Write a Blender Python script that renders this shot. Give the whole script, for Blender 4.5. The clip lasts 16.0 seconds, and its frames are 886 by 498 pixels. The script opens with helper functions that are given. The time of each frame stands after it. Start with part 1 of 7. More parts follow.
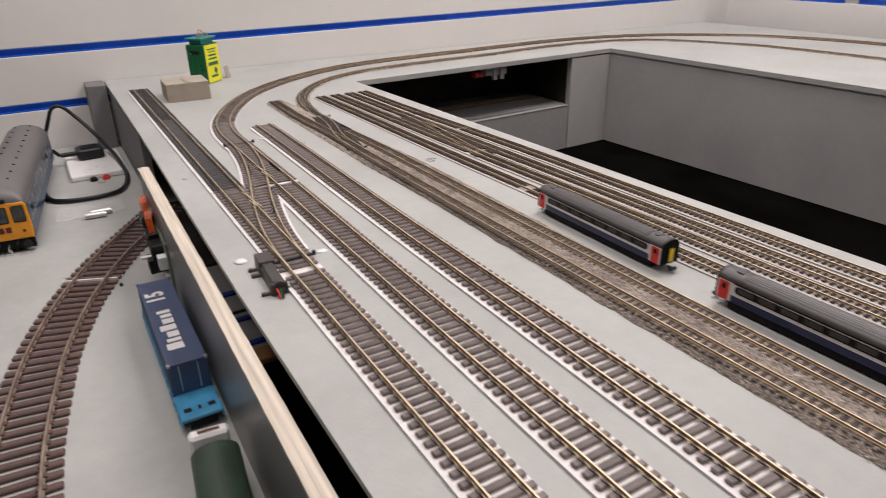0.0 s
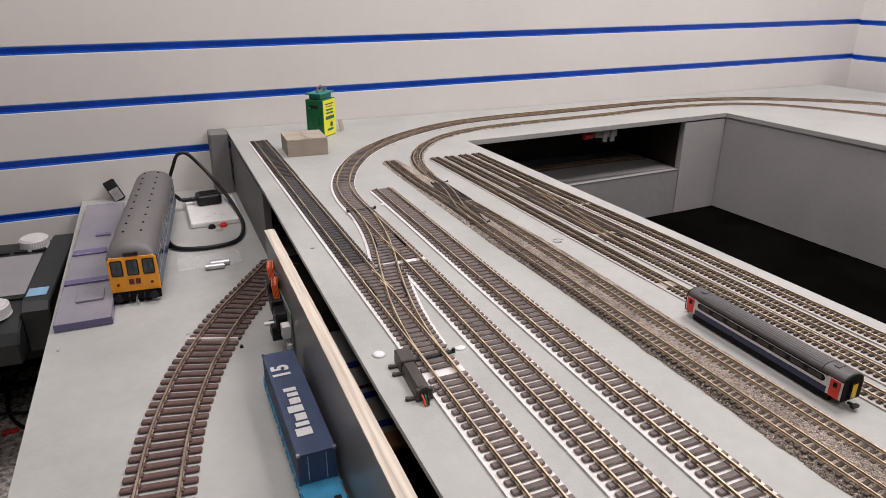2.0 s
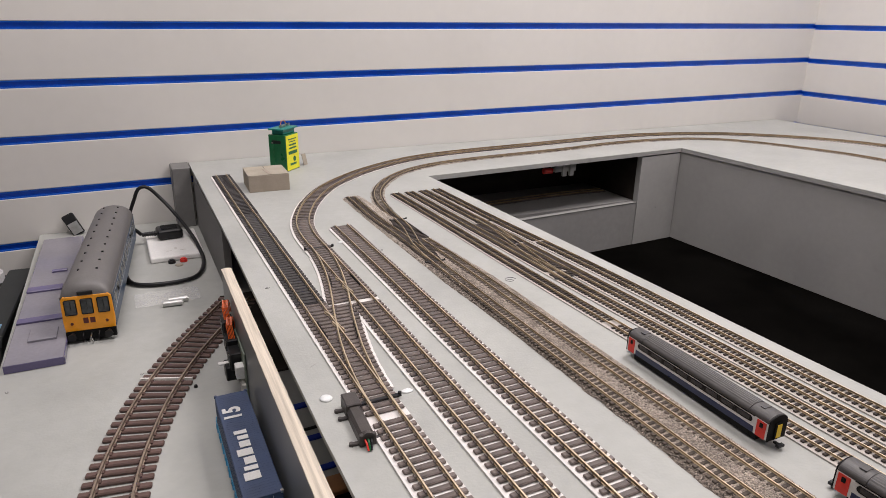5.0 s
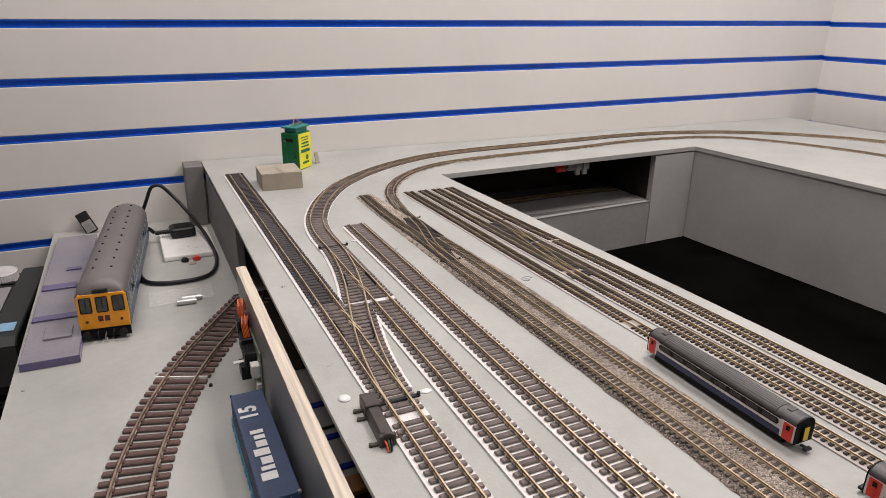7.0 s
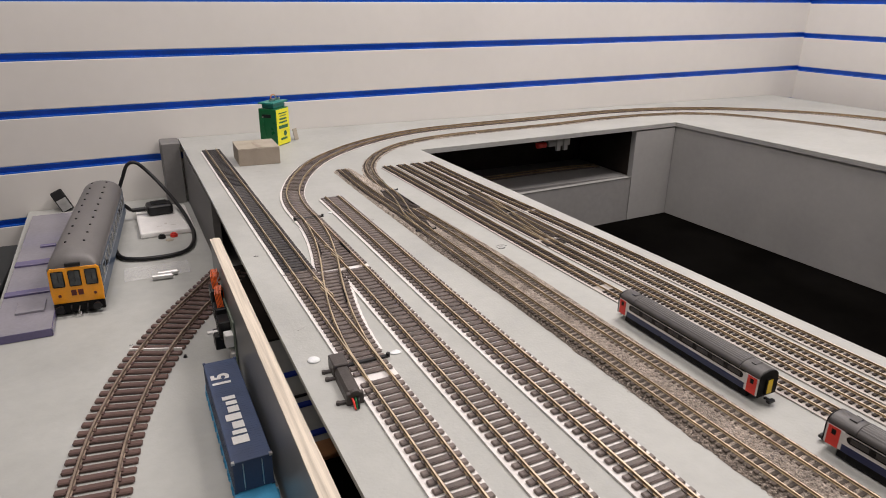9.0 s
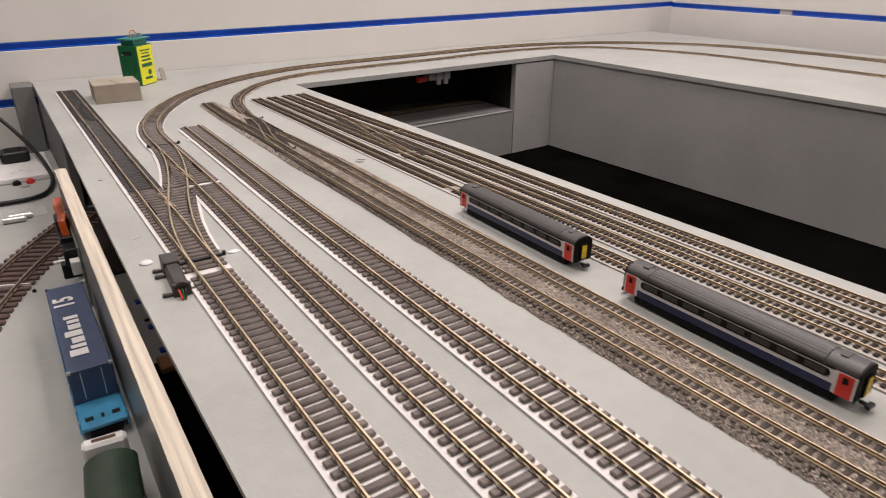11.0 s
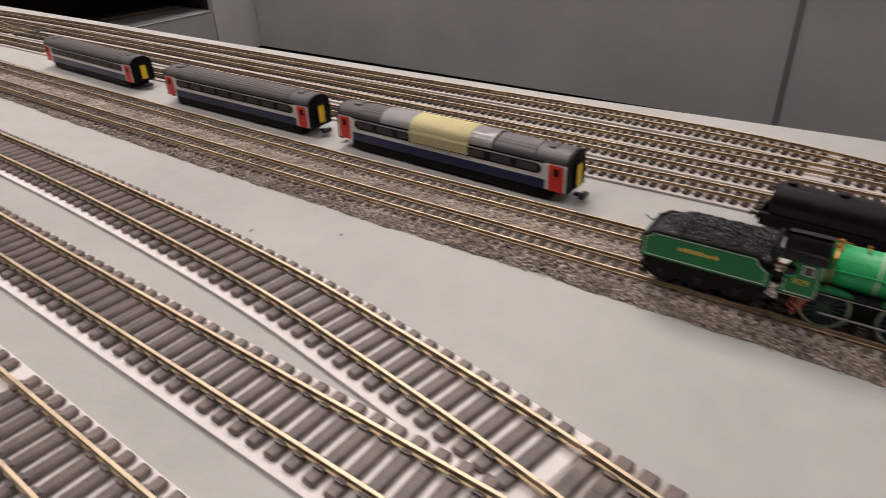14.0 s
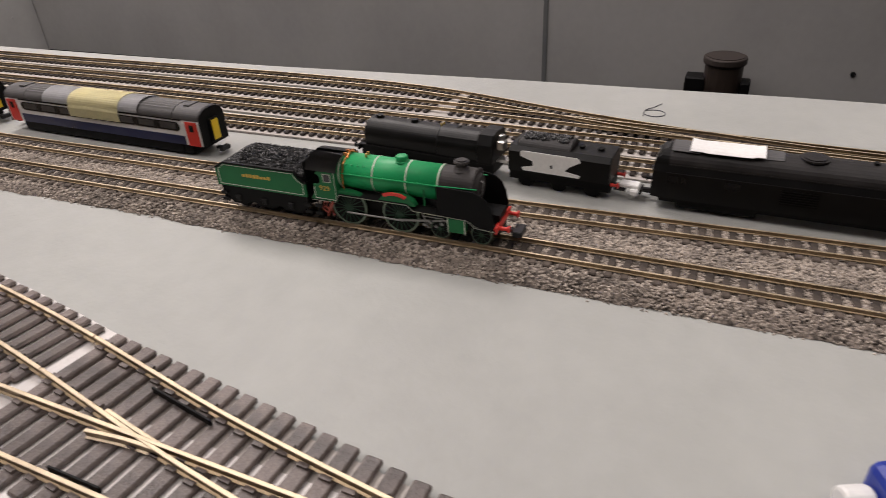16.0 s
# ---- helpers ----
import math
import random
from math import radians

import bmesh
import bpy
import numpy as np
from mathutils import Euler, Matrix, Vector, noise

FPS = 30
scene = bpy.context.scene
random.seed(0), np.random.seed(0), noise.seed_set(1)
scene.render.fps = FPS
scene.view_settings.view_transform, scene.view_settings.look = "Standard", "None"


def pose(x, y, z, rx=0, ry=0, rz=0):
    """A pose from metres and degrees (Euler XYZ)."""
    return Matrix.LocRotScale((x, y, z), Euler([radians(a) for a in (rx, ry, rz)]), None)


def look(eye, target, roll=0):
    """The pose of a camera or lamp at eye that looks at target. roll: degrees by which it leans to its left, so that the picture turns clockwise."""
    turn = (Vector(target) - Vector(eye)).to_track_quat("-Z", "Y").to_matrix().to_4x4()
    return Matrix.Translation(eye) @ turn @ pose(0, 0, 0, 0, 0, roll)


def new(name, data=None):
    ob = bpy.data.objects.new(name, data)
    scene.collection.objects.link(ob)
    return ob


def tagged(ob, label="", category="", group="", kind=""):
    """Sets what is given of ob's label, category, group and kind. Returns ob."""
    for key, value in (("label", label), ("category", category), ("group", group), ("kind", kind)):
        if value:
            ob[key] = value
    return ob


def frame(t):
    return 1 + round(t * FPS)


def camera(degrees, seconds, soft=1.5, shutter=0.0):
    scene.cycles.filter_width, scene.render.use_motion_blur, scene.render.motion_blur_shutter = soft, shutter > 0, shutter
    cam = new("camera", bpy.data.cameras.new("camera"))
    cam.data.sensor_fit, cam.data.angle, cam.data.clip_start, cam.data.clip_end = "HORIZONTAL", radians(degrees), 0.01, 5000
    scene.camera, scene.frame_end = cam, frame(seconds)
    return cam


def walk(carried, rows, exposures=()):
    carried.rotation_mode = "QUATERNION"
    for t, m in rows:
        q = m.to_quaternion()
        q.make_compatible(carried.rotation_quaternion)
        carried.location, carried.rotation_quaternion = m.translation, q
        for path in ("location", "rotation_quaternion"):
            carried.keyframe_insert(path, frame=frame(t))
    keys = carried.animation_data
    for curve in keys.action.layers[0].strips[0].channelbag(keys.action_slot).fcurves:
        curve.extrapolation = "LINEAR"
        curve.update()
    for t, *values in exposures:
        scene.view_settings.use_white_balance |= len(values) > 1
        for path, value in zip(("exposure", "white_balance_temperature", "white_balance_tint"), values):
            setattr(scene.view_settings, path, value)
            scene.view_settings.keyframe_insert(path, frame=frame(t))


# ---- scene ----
cam = camera(68.7, 16.0, soft=0.5, shutter=0.4)
PATH = [
    (0, (-0.129, 0.078, 0.218), (0.794, 1.639, -0.624), -0.9),
    (0.5, (-0.15, 0.111, 0.231), (0.683, 1.742, -0.573), -0.5),
    (1, (-0.159, 0.132, 0.241), (0.614, 1.803, -0.54), 0.0),
    (1.5, (-0.16, 0.138, 0.249), (0.592, 1.827, -0.515), 0.1),
    (2, (-0.161, 0.139, 0.256), (0.588, 1.838, -0.488), 0.2),
    (2.5, (-0.162, 0.141, 0.258), (0.586, 1.847, -0.468), 0.2),
    (3, (-0.159, 0.138, 0.266), (0.605, 1.845, -0.445), 0.6),
    (3.5, (-0.152, 0.13, 0.271), (0.644, 1.826, -0.429), 0.7),
    (4, (-0.144, 0.123, 0.276), (0.688, 1.807, -0.41), 1.0),
    (6.5, (-0.15, 0.129, 0.276), (0.682, 1.823, -0.386), 1.0),
    (7, (-0.151, 0.132, 0.274), (0.661, 1.83, -0.401), 0.8),
    (7.5, (-0.15, 0.129, 0.272), (0.658, 1.826, -0.412), 0.7),
    (8, (-0.148, 0.128, 0.27), (0.659, 1.823, -0.418), 0.7),
    (10.5, (-0.11, 0.082, 0.22), (0.863, 1.64, -0.571), 0.6),
    (11, (-0.097, 0.062, 0.208), (0.931, 1.569, -0.611), 0.2),
    (11.5, (-0.087, 0.04, 0.192), (0.985, 1.5, -0.657), -1.2),
    (12, (-0.068, 0.006, 0.178), (1.061, 1.397, -0.711), -1.7),
    (12.5, (-0.051, -0.024, 0.162), (1.138, 1.294, -0.76), -1.6),
    (13, (-0.042, -0.056, 0.151), (1.203, 1.185, -0.802), -2.0),
    (13.5, (-0.037, -0.086, 0.143), (1.274, 1.069, -0.831), -1.9),
    (14, (-0.033, -0.13, 0.139), (1.337, 0.928, -0.865), -2.1),
    (14.5, (-0.023, -0.17, 0.133), (1.402, 0.788, -0.891), -2.7),
    (15, (-0.019, -0.204, 0.134), (1.453, 0.656, -0.912), -2.8),
    (15.5, (-0.016, -0.229, 0.132), (1.49, 0.569, -0.914), -3.4),
    (16, (-0.014, -0.253, 0.131), (1.527, 0.48, -0.913), -3.2),
]
walk(cam, [(t, look(eye, target, roll)) for t, eye, target, roll in PATH],
     exposures=[(0.0, 0.02, 6350, 14), (1.0, 0.05, 6250, 14), (4.2, 0.04, 6230, 13), (6.3, 0.02, 6400, 12), (8.2, 0.02, 6420, 12), (10.5, 0.02, 6550, 13), (12.5, -0.06, 6650, 15), (14.0, -0.05, 6600, 15), (16.0, 0.04, 6450, 13)])

# ---------------------------------------------------------------- light
world = bpy.data.worlds.new("room_world")
scene.world = world
world.use_nodes = True
world.node_tree.nodes["Background"].inputs[0].default_value = (0.9, 0.93, 1.0, 1)
world.node_tree.nodes["Background"].inputs[1].default_value = 0.05
scene.view_settings.exposure = 0.0


def ceiling_lamp(x, y, z, sx, sy, watts, tint=(1.0, 0.92, 0.87)):
    d = bpy.data.lights.new("panel_light", "AREA")
    d.shape, d.size, d.size_y, d.energy, d.color = "RECTANGLE", sx, sy, watts, tint
    ob = new("panel_light", d)
    ob.matrix_world = pose(x, y, z)
    return ob


CEIL = 1.55
for lx, ly, watts in ((0.95, 0.75, 27), (-0.25, 0.75, 13), (0.95, -0.75, 5), (-0.25, -0.75, 7)):
    ceiling_lamp(lx, ly, CEIL - 0.03, 0.75, 0.75, watts)


# ---------------------------------------------------------------- materials
def mat(name, col, rough=0.6, metal=0.0, var=0.12, scale=40.0, bump=0.0, bscale=None, detail_var=0.06, island=0.0, spec=0.5,
        coat=0.0, hue=None, fine=None):
    """A procedural surface: two scales of tone, roughness wear and fine relief."""
    m = bpy.data.materials.new(name)
    m.use_nodes = True
    nt = m.node_tree
    b = nt.nodes["Principled BSDF"]
    b.inputs["Metallic"].default_value = metal
    b.inputs["Specular IOR Level"].default_value = spec
    b.inputs["Coat Weight"].default_value = coat
    tc = nt.nodes.new("ShaderNodeTexCoord")
    n1 = nt.nodes.new("ShaderNodeTexNoise")
    n1.inputs["Scale"].default_value = scale
    n1.inputs["Detail"].default_value = 5
    n2 = nt.nodes.new("ShaderNodeTexNoise")
    n2.inputs["Scale"].default_value = fine or scale * 14
    n2.inputs["Detail"].default_value = 3
    for n in (n1, n2):
        nt.links.new(tc.outputs["Object"], n.inputs["Vector"])
    ramp = nt.nodes.new("ShaderNodeMix")
    ramp.data_type = "RGBA"
    dark = hue or tuple(c * (1 - 2 * var) for c in col)
    lite = tuple(min(1, c * (1 + var)) for c in col)
    ramp.inputs["A"].default_value = (*dark, 1)
    ramp.inputs["B"].default_value = (*lite, 1)
    mr = nt.nodes.new("ShaderNodeMapRange")
    mr.inputs["From Min"].default_value, mr.inputs["From Max"].default_value = 0.3, 0.62
    nt.links.new(n1.outputs["Fac"], mr.inputs["Value"])
    nt.links.new(mr.outputs["Result"], ramp.inputs["Factor"])
    hsv = nt.nodes.new("ShaderNodeHueSaturation")
    nt.links.new(ramp.outputs["Result"], hsv.inputs["Color"])
    mr2 = nt.nodes.new("ShaderNodeMapRange")
    mr2.inputs["From Min"].default_value, mr2.inputs["From Max"].default_value = 0.25, 0.75
    mr2.inputs["To Min"].default_value, mr2.inputs["To Max"].default_value = 1 - detail_var, 1 + detail_var
    nt.links.new(n2.outputs["Fac"], mr2.inputs["Value"])
    value = mr2.outputs["Result"]
    if island:
        oi = nt.nodes.new("ShaderNodeObjectInfo")
        geo = nt.nodes.new("ShaderNodeNewGeometry")
        add = nt.nodes.new("ShaderNodeMath")
        add.operation = "ADD"
        nt.links.new(oi.outputs["Random"], add.inputs[0])
        nt.links.new(geo.outputs["Random Per Island"], add.inputs[1])
        mr3 = nt.nodes.new("ShaderNodeMapRange")
        mr3.inputs["From Max"].default_value = 2.0
        mr3.inputs["To Min"].default_value, mr3.inputs["To Max"].default_value = 1 - island, 1 + island
        nt.links.new(add.outputs[0], mr3.inputs["Value"])
        mul = nt.nodes.new("ShaderNodeMath")
        mul.operation = "MULTIPLY"
        nt.links.new(value, mul.inputs[0])
        nt.links.new(mr3.outputs["Result"], mul.inputs[1])
        value = mul.outputs[0]
    nt.links.new(value, hsv.inputs["Value"])
    nt.links.new(hsv.outputs["Color"], b.inputs["Base Color"])
    mr4 = nt.nodes.new("ShaderNodeMapRange")
    mr4.inputs["To Min"].default_value, mr4.inputs["To Max"].default_value = max(0.02, rough - 0.1), min(1, rough + 0.1)
    nt.links.new(n1.outputs["Fac"], mr4.inputs["Value"])
    nt.links.new(mr4.outputs["Result"], b.inputs["Roughness"])
    if bump:
        bp = nt.nodes.new("ShaderNodeBump")
        bp.inputs["Strength"].default_value = bump
        bp.inputs["Distance"].default_value = 0.0006
        n3 = nt.nodes.new("ShaderNodeTexNoise")
        n3.inputs["Scale"].default_value = bscale or scale * 8
        n3.inputs["Detail"].default_value = 4
        nt.links.new(tc.outputs["Object"], n3.inputs["Vector"])
        nt.links.new(n3.outputs["Fac"], bp.inputs["Height"])
        nt.links.new(bp.outputs["Normal"], b.inputs["Normal"])
    return m


M_BOARD = mat("grey_board_paint", (0.380, 0.386, 0.366), 0.5, spec=0.3, var=0.05, scale=9, bump=0.35, bscale=420, detail_var=0.04, fine=90)
M_FASCIA = mat("grey_fascia_paint", (0.36, 0.355, 0.345), 0.55, var=0.05, scale=6, bump=0.2, bscale=180, detail_var=0.03, fine=90)
M_DARK = mat("black_floor_and_gap_shade", (0.0032, 0.003, 0.0027), 0.85, var=0.2, scale=7, spec=0.0)
M_TUNNEL = mat("dark_brown_tunnel_and_gap", (0.040, 0.032, 0.028), 0.8, var=0.2, scale=12, spec=0.1)
M_SLAT = mat("slatwall_panel", (0.66, 0.64, 0.61), 0.5, var=0.02, scale=3, bump=0.1, bscale=150, detail_var=0.015, fine=40)
M_BLUE = mat("blue_slat_insert", (0.008, 0.110, 0.60), 0.32, var=0.08, scale=12)
M_RAIL = mat("nickel_silver_rail", (0.555, 0.468, 0.340), 0.56, 1.0, var=0.12, scale=90, bump=0.08, bscale=900)
M_RAIL_SIDE = mat("dull_bronze_rail_flank", (0.375, 0.290, 0.185), 0.5, 0.9, var=0.15, scale=90, bump=0.08, bscale=900)
M_RAIL_DULL = mat("dull_tan_rail", (0.50, 0.41, 0.285), 0.48, 0.9, var=0.2, scale=120, bump=0.1, bscale=900)
M_RAIL_O = mat("tarnished_brown_rail", (0.34, 0.27, 0.215), 0.5, 0.8, var=0.15, scale=60, bump=0.1, bscale=700)
M_SLEEPER = mat("brown_sleeper_plastic", (0.120, 0.096, 0.086), 0.42, spec=0.45, detail_var=0.32, var=0.28, scale=140, island=0.25, bump=0.45, bscale=1100)
M_SLEEPER_K = mat("near_black_sleeper_plastic", (0.030, 0.026, 0.026), 0.5, var=0.12, scale=120, island=0.2, bump=0.2, bscale=1500)
M_SLEEPER_B = mat("dusty_grey_brown_sleeper", (0.088, 0.071, 0.060), 0.8, var=0.3, scale=260, island=0.25, spec=0.2, hue=(0.030, 0.025, 0.022))
M_SLEEPER_N = mat("dark_sleeper_plastic", (0.032, 0.0235, 0.020), 0.55, var=0.12, scale=120, island=0.2, spec=0.3)
M_SLEEPER_O = mat("dark_brown_sleeper_plastic", (0.095, 0.055, 0.046), 0.5, var=0.12, scale=90, island=0.15, bump=0.2, bscale=900)
M_CARD = mat("white_underlay_foam", (0.70, 0.67, 0.65), 0.8, var=0.05, scale=60, bump=0.3, bscale=900)
M_CARDG = mat("grey_white_underlay_foam", (0.46, 0.425, 0.395), 0.8, var=0.06, scale=60, bump=0.3, bscale=900)
M_PLYFACE = mat("dark_grey_painted_ply", (0.15, 0.155, 0.155), 0.35, var=0.06, scale=8, bump=0.1)
M_WOOD = mat("raw_pine_edge", (0.58, 0.515, 0.425), 0.75, var=0.14, scale=160, bump=0.3, bscale=300)
# fascia grey darkened: the unlit left side's shade is in the colour
M_SUPPORT = mat("grey_panel_shade_colour", (0.17, 0.166, 0.162), 0.6, var=0.08, scale=9, bump=0.15, bscale=200)
nt = M_WOOD.node_tree
grain = nt.nodes.new("ShaderNodeMapping")
grain.inputs["Scale"].default_value = (2.2, 0.05, 2.2)
nt.links.new([n for n in nt.nodes if n.type == "TEX_COORD"][0].outputs["Object"], grain.inputs["Vector"])
for n in nt.nodes:
    if n.type == "TEX_NOISE":
        nt.links.new(grain.outputs["Vector"], n.inputs["Vector"])
M_CEIL = mat("ceiling_tile", (0.5, 0.49, 0.48), 0.8, var=0.02, scale=4)
M_SHADE = mat("dim_grey_unseen_wall", (0.16, 0.155, 0.15), 0.7, var=0.05, scale=5)
M_CARPET = mat("speckled_carpet", (0.55, 0.51, 0.47), 0.95, var=0.42, scale=95, bump=1.0, bscale=400, detail_var=0.5, fine=320)
M_BLACK = mat("black_plastic", (0.009, 0.009, 0.010), 0.42, var=0.15, scale=60, spec=0.35)
M_BLACKM = mat("matt_black_paint", (0.0045, 0.0045, 0.0048), 0.55, spec=0.15, var=0.15, scale=90, bump=0.15, bscale=600)
M_WHITE = mat("white_plastic", (0.78, 0.77, 0.75), 0.35, var=0.03, scale=40)
M_RED = mat("red_paint", (0.68, 0.040, 0.028), 0.4, var=0.08, scale=100)
M_YELLOW = mat("yellow_paint", (0.85, 0.58, 0.012), 0.4, var=0.05, scale=100)
M_METAL = mat("bright_metal", (0.6, 0.59, 0.57), 0.3, 1.0, var=0.1, scale=150)


# ---------------------------------------------------------------- mesh helpers
def obj(name, bm, material, parent=None, label="", smooth=False):
    me = bpy.data.meshes.new(name)
    bm.to_mesh(me)
    bm.free()
    for m in material if isinstance(material, (list, tuple)) else (material,):
        me.materials.append(m)
    if smooth:
        for p in me.polygons:
            p.use_smooth = True
    ob = new(name, me)
    if parent is not None:
        ob.parent = parent
    if label:
        ob["label"] = label
    return ob


def part(name, bm, material, parent, label="", smooth=False):
    return obj(name, bm, material, parent, label, smooth)


def thing(name, m, label, category, group="", kind=""):
    """An Empty at the base of a thing, to which its parts belong."""
    e = new(name)
    e.matrix_basis = m
    e.empty_display_size = 0.01
    return tagged(e, label, category, group, kind)


def box(x0, x1, y0, y1, z0, z1, bev=0.0, seg=1, bm=None):
    own = bmesh.new()
    r = bmesh.ops.create_cube(own, size=1)
    for v in r["verts"]:
        v.co = Vector(((x0 + x1) / 2 + v.co.x * (x1 - x0), (y0 + y1) / 2 + v.co.y * (y1 - y0), (z0 + z1) / 2 + v.co.z * (z1 - z0)))
    if bev:
        bmesh.ops.bevel(own, geom=own.edges[:], offset=bev, segments=seg, affect="EDGES", profile=0.5)
    return own if bm is None else merge(bm, own)


def merge(bm, other, m=None):
    me = bpy.data.meshes.new("tmp")
    other.to_mesh(me)
    other.free()
    if m is not None:
        me.transform(m)
    bm.from_mesh(me)
    bpy.data.meshes.remove(me)
    return bm


def cyl(r, h, seg=20, r2=None, m=None, bev=0.0, bm=None):
    """A capped cylinder or cone along z from 0 to h, placed by m."""
    own = bmesh.new()
    bmesh.ops.create_cone(own, cap_ends=True, segments=seg, radius1=r, radius2=r if r2 is None else r2, depth=h)
    bmesh.ops.translate(own, verts=own.verts, vec=(0, 0, h / 2))
    if bev:
        rim = [e for e in own.edges if abs(e.verts[0].co.z - e.verts[1].co.z) < 1e-9]
        bmesh.ops.bevel(own, geom=rim, offset=bev, segments=2, affect="EDGES", profile=0.5)
    if m is not None:
        bmesh.ops.transform(own, matrix=m, verts=own.verts)
    return own if bm is None else merge(bm, own)


def extrude_poly(pts, x0, x1, axis="x", bev=0.0, bm=None):
    """A closed outline of (a, b) drawn out along an axis: x: (y, z); y: (x, z); z: (x, y)."""
    own = bmesh.new()

    def at(a, b, t):
        return {"x": (t, a, b), "y": (a, t, b), "z": (a, b, t)}[axis]

    v0 = [own.verts.new(at(a, b, x0)) for a, b in pts]
    v1 = [own.verts.new(at(a, b, x1)) for a, b in pts]
    own.faces.new(v0)
    own.faces.new(v1[::-1])
    n = len(pts)
    for i in range(n):
        own.faces.new((v0[i], v1[i], v1[(i + 1) % n], v0[(i + 1) % n]))
    bmesh.ops.recalc_face_normals(own, faces=own.faces)
    if bev:
        ends = [e for e in own.edges if len({round(v.co["xyz".index(axis)], 7) for v in e.verts}) == 1]
        bmesh.ops.bevel(own, geom=ends, offset=bev, segments=1, affect="EDGES")
    return own if bm is None else merge(bm, own)


def tube(pts, r, seg=8, bm=None):
    """A round wire along 3D points."""
    own = bmesh.new()
    pts = [Vector(p) for p in pts]
    rings = []
    for i, p in enumerate(pts):
        d = (pts[min(i + 1, len(pts) - 1)] - pts[max(i - 1, 0)]).normalized()
        q = d.to_track_quat("Z", "Y")
        rings.append([own.verts.new(p + q @ Vector((r * math.cos(a), r * math.sin(a), 0))) for a in (2 * math.pi * k / seg for k in range(seg))])
    for a, b in zip(rings, rings[1:]):
        for k in range(seg):
            own.faces.new((a[k], a[(k + 1) % seg], b[(k + 1) % seg], b[k]))
    own.faces.new(rings[0][::-1])
    own.faces.new(rings[-1])
    return own if bm is None else merge(bm, own)


def spline(ctrl, step):
    """Even points along a smooth curve through control points of any dimension."""
    c = [np.array(p, float) for p in ctrl]
    c = [2 * c[0] - c[1]] + c + [2 * c[-1] - c[-2]]
    dense = []
    for p0, p1, p2, p3 in zip(c, c[1:], c[2:], c[3:]):
        t0, t1 = 0.0, np.linalg.norm(p1 - p0) ** 0.5
        t2 = t1 + np.linalg.norm(p2 - p1) ** 0.5
        t3 = t2 + np.linalg.norm(p3 - p2) ** 0.5
        for t in np.linspace(t1, t2, 40, endpoint=False):
            a1 = (t1 - t) / (t1 - t0) * p0 + (t - t0) / (t1 - t0) * p1
            a2 = (t2 - t) / (t2 - t1) * p1 + (t - t1) / (t2 - t1) * p2
            a3 = (t3 - t) / (t3 - t2) * p2 + (t - t2) / (t3 - t2) * p3
            b1 = (t2 - t) / (t2 - t0) * a1 + (t - t0) / (t2 - t0) * a2
            b2 = (t3 - t) / (t3 - t1) * a2 + (t - t1) / (t3 - t1) * a3
            dense.append((t2 - t) / (t2 - t1) * b1 + (t - t1) / (t2 - t1) * b2)
    dense.append(c[-2])
    dense = np.array(dense)
    s = np.r_[0, np.cumsum(np.linalg.norm(np.diff(dense, axis=0), axis=1))]
    n = max(2, int(round(s[-1] / step)) + 1)
    even = np.linspace(0, s[-1], n)
    return np.stack([np.interp(even, s, dense[:, k]) for k in range(dense.shape[1])], -1)


def sides(path):
    """Unit normals, to the right of the way, along a flat path."""
    d = np.gradient(path, axis=0)
    d /= np.linalg.norm(d, axis=1)[:, None]
    return np.stack([d[:, 1], -d[:, 0]], -1)


def sweep(path, profile, z, bm=None, closed=True):
    """Sweeps a profile of (across, up) along a flat path."""
    own = bmesh.new()
    nrm = sides(path)
    rings = [[own.verts.new((p[0] + n[0] * a, p[1] + n[1] * a, z + b)) for a, b in profile] for p, n in zip(path, nrm)]
    k = len(profile)
    for r0, r1 in zip(rings, rings[1:]):
        for i in range(k if closed else k - 1):
            own.faces.new((r0[i], r1[i], r1[(i + 1) % k], r0[(i + 1) % k]))
    if closed:
        own.faces.new(rings[0][::-1])
        own.faces.new(rings[-1])
    bmesh.ops.recalc_face_normals(own, faces=own.faces)
    return own if bm is None else merge(bm, own)


# ---------------------------------------------------------------- the room
LOW = -0.115          # the lower board's top
FLOOR = -0.43
WALL_Y, WALL_X = 1.477, 1.752
tagged(obj("floor", box(-2.2, WALL_X + 0.1, -2.6, WALL_Y + 0.1, FLOOR - 0.05, FLOOR), M_CARPET), "grey speckled carpet floor under the model railway", "floor", kind="structure")
tagged(obj("ceiling", box(-2.2, WALL_X + 0.1, -2.6, WALL_Y + 0.1, CEIL, CEIL + 0.05), M_CEIL), "plain white ceiling", "ceiling", kind="structure")
# unseen walls, toned dim so that black sides reflect little light
tagged(obj("wall_south", box(-2.2, WALL_X + 0.1, -2.7, -2.6, FLOOR, CEIL), M_SHADE), "unseen wall toned dim grey to hold back bounced light", "wall", kind="structure")
tagged(obj("wall_west", box(-2.3, -2.2, -2.6, WALL_Y + 0.1, FLOOR, CEIL), M_SHADE), "unseen wall toned dim grey to hold back bounced light", "wall", kind="structure")
SLOT, PITCH = 0.0135, 0.0965
slots = [0.062 + PITCH * k for k in range(-4, 16)]


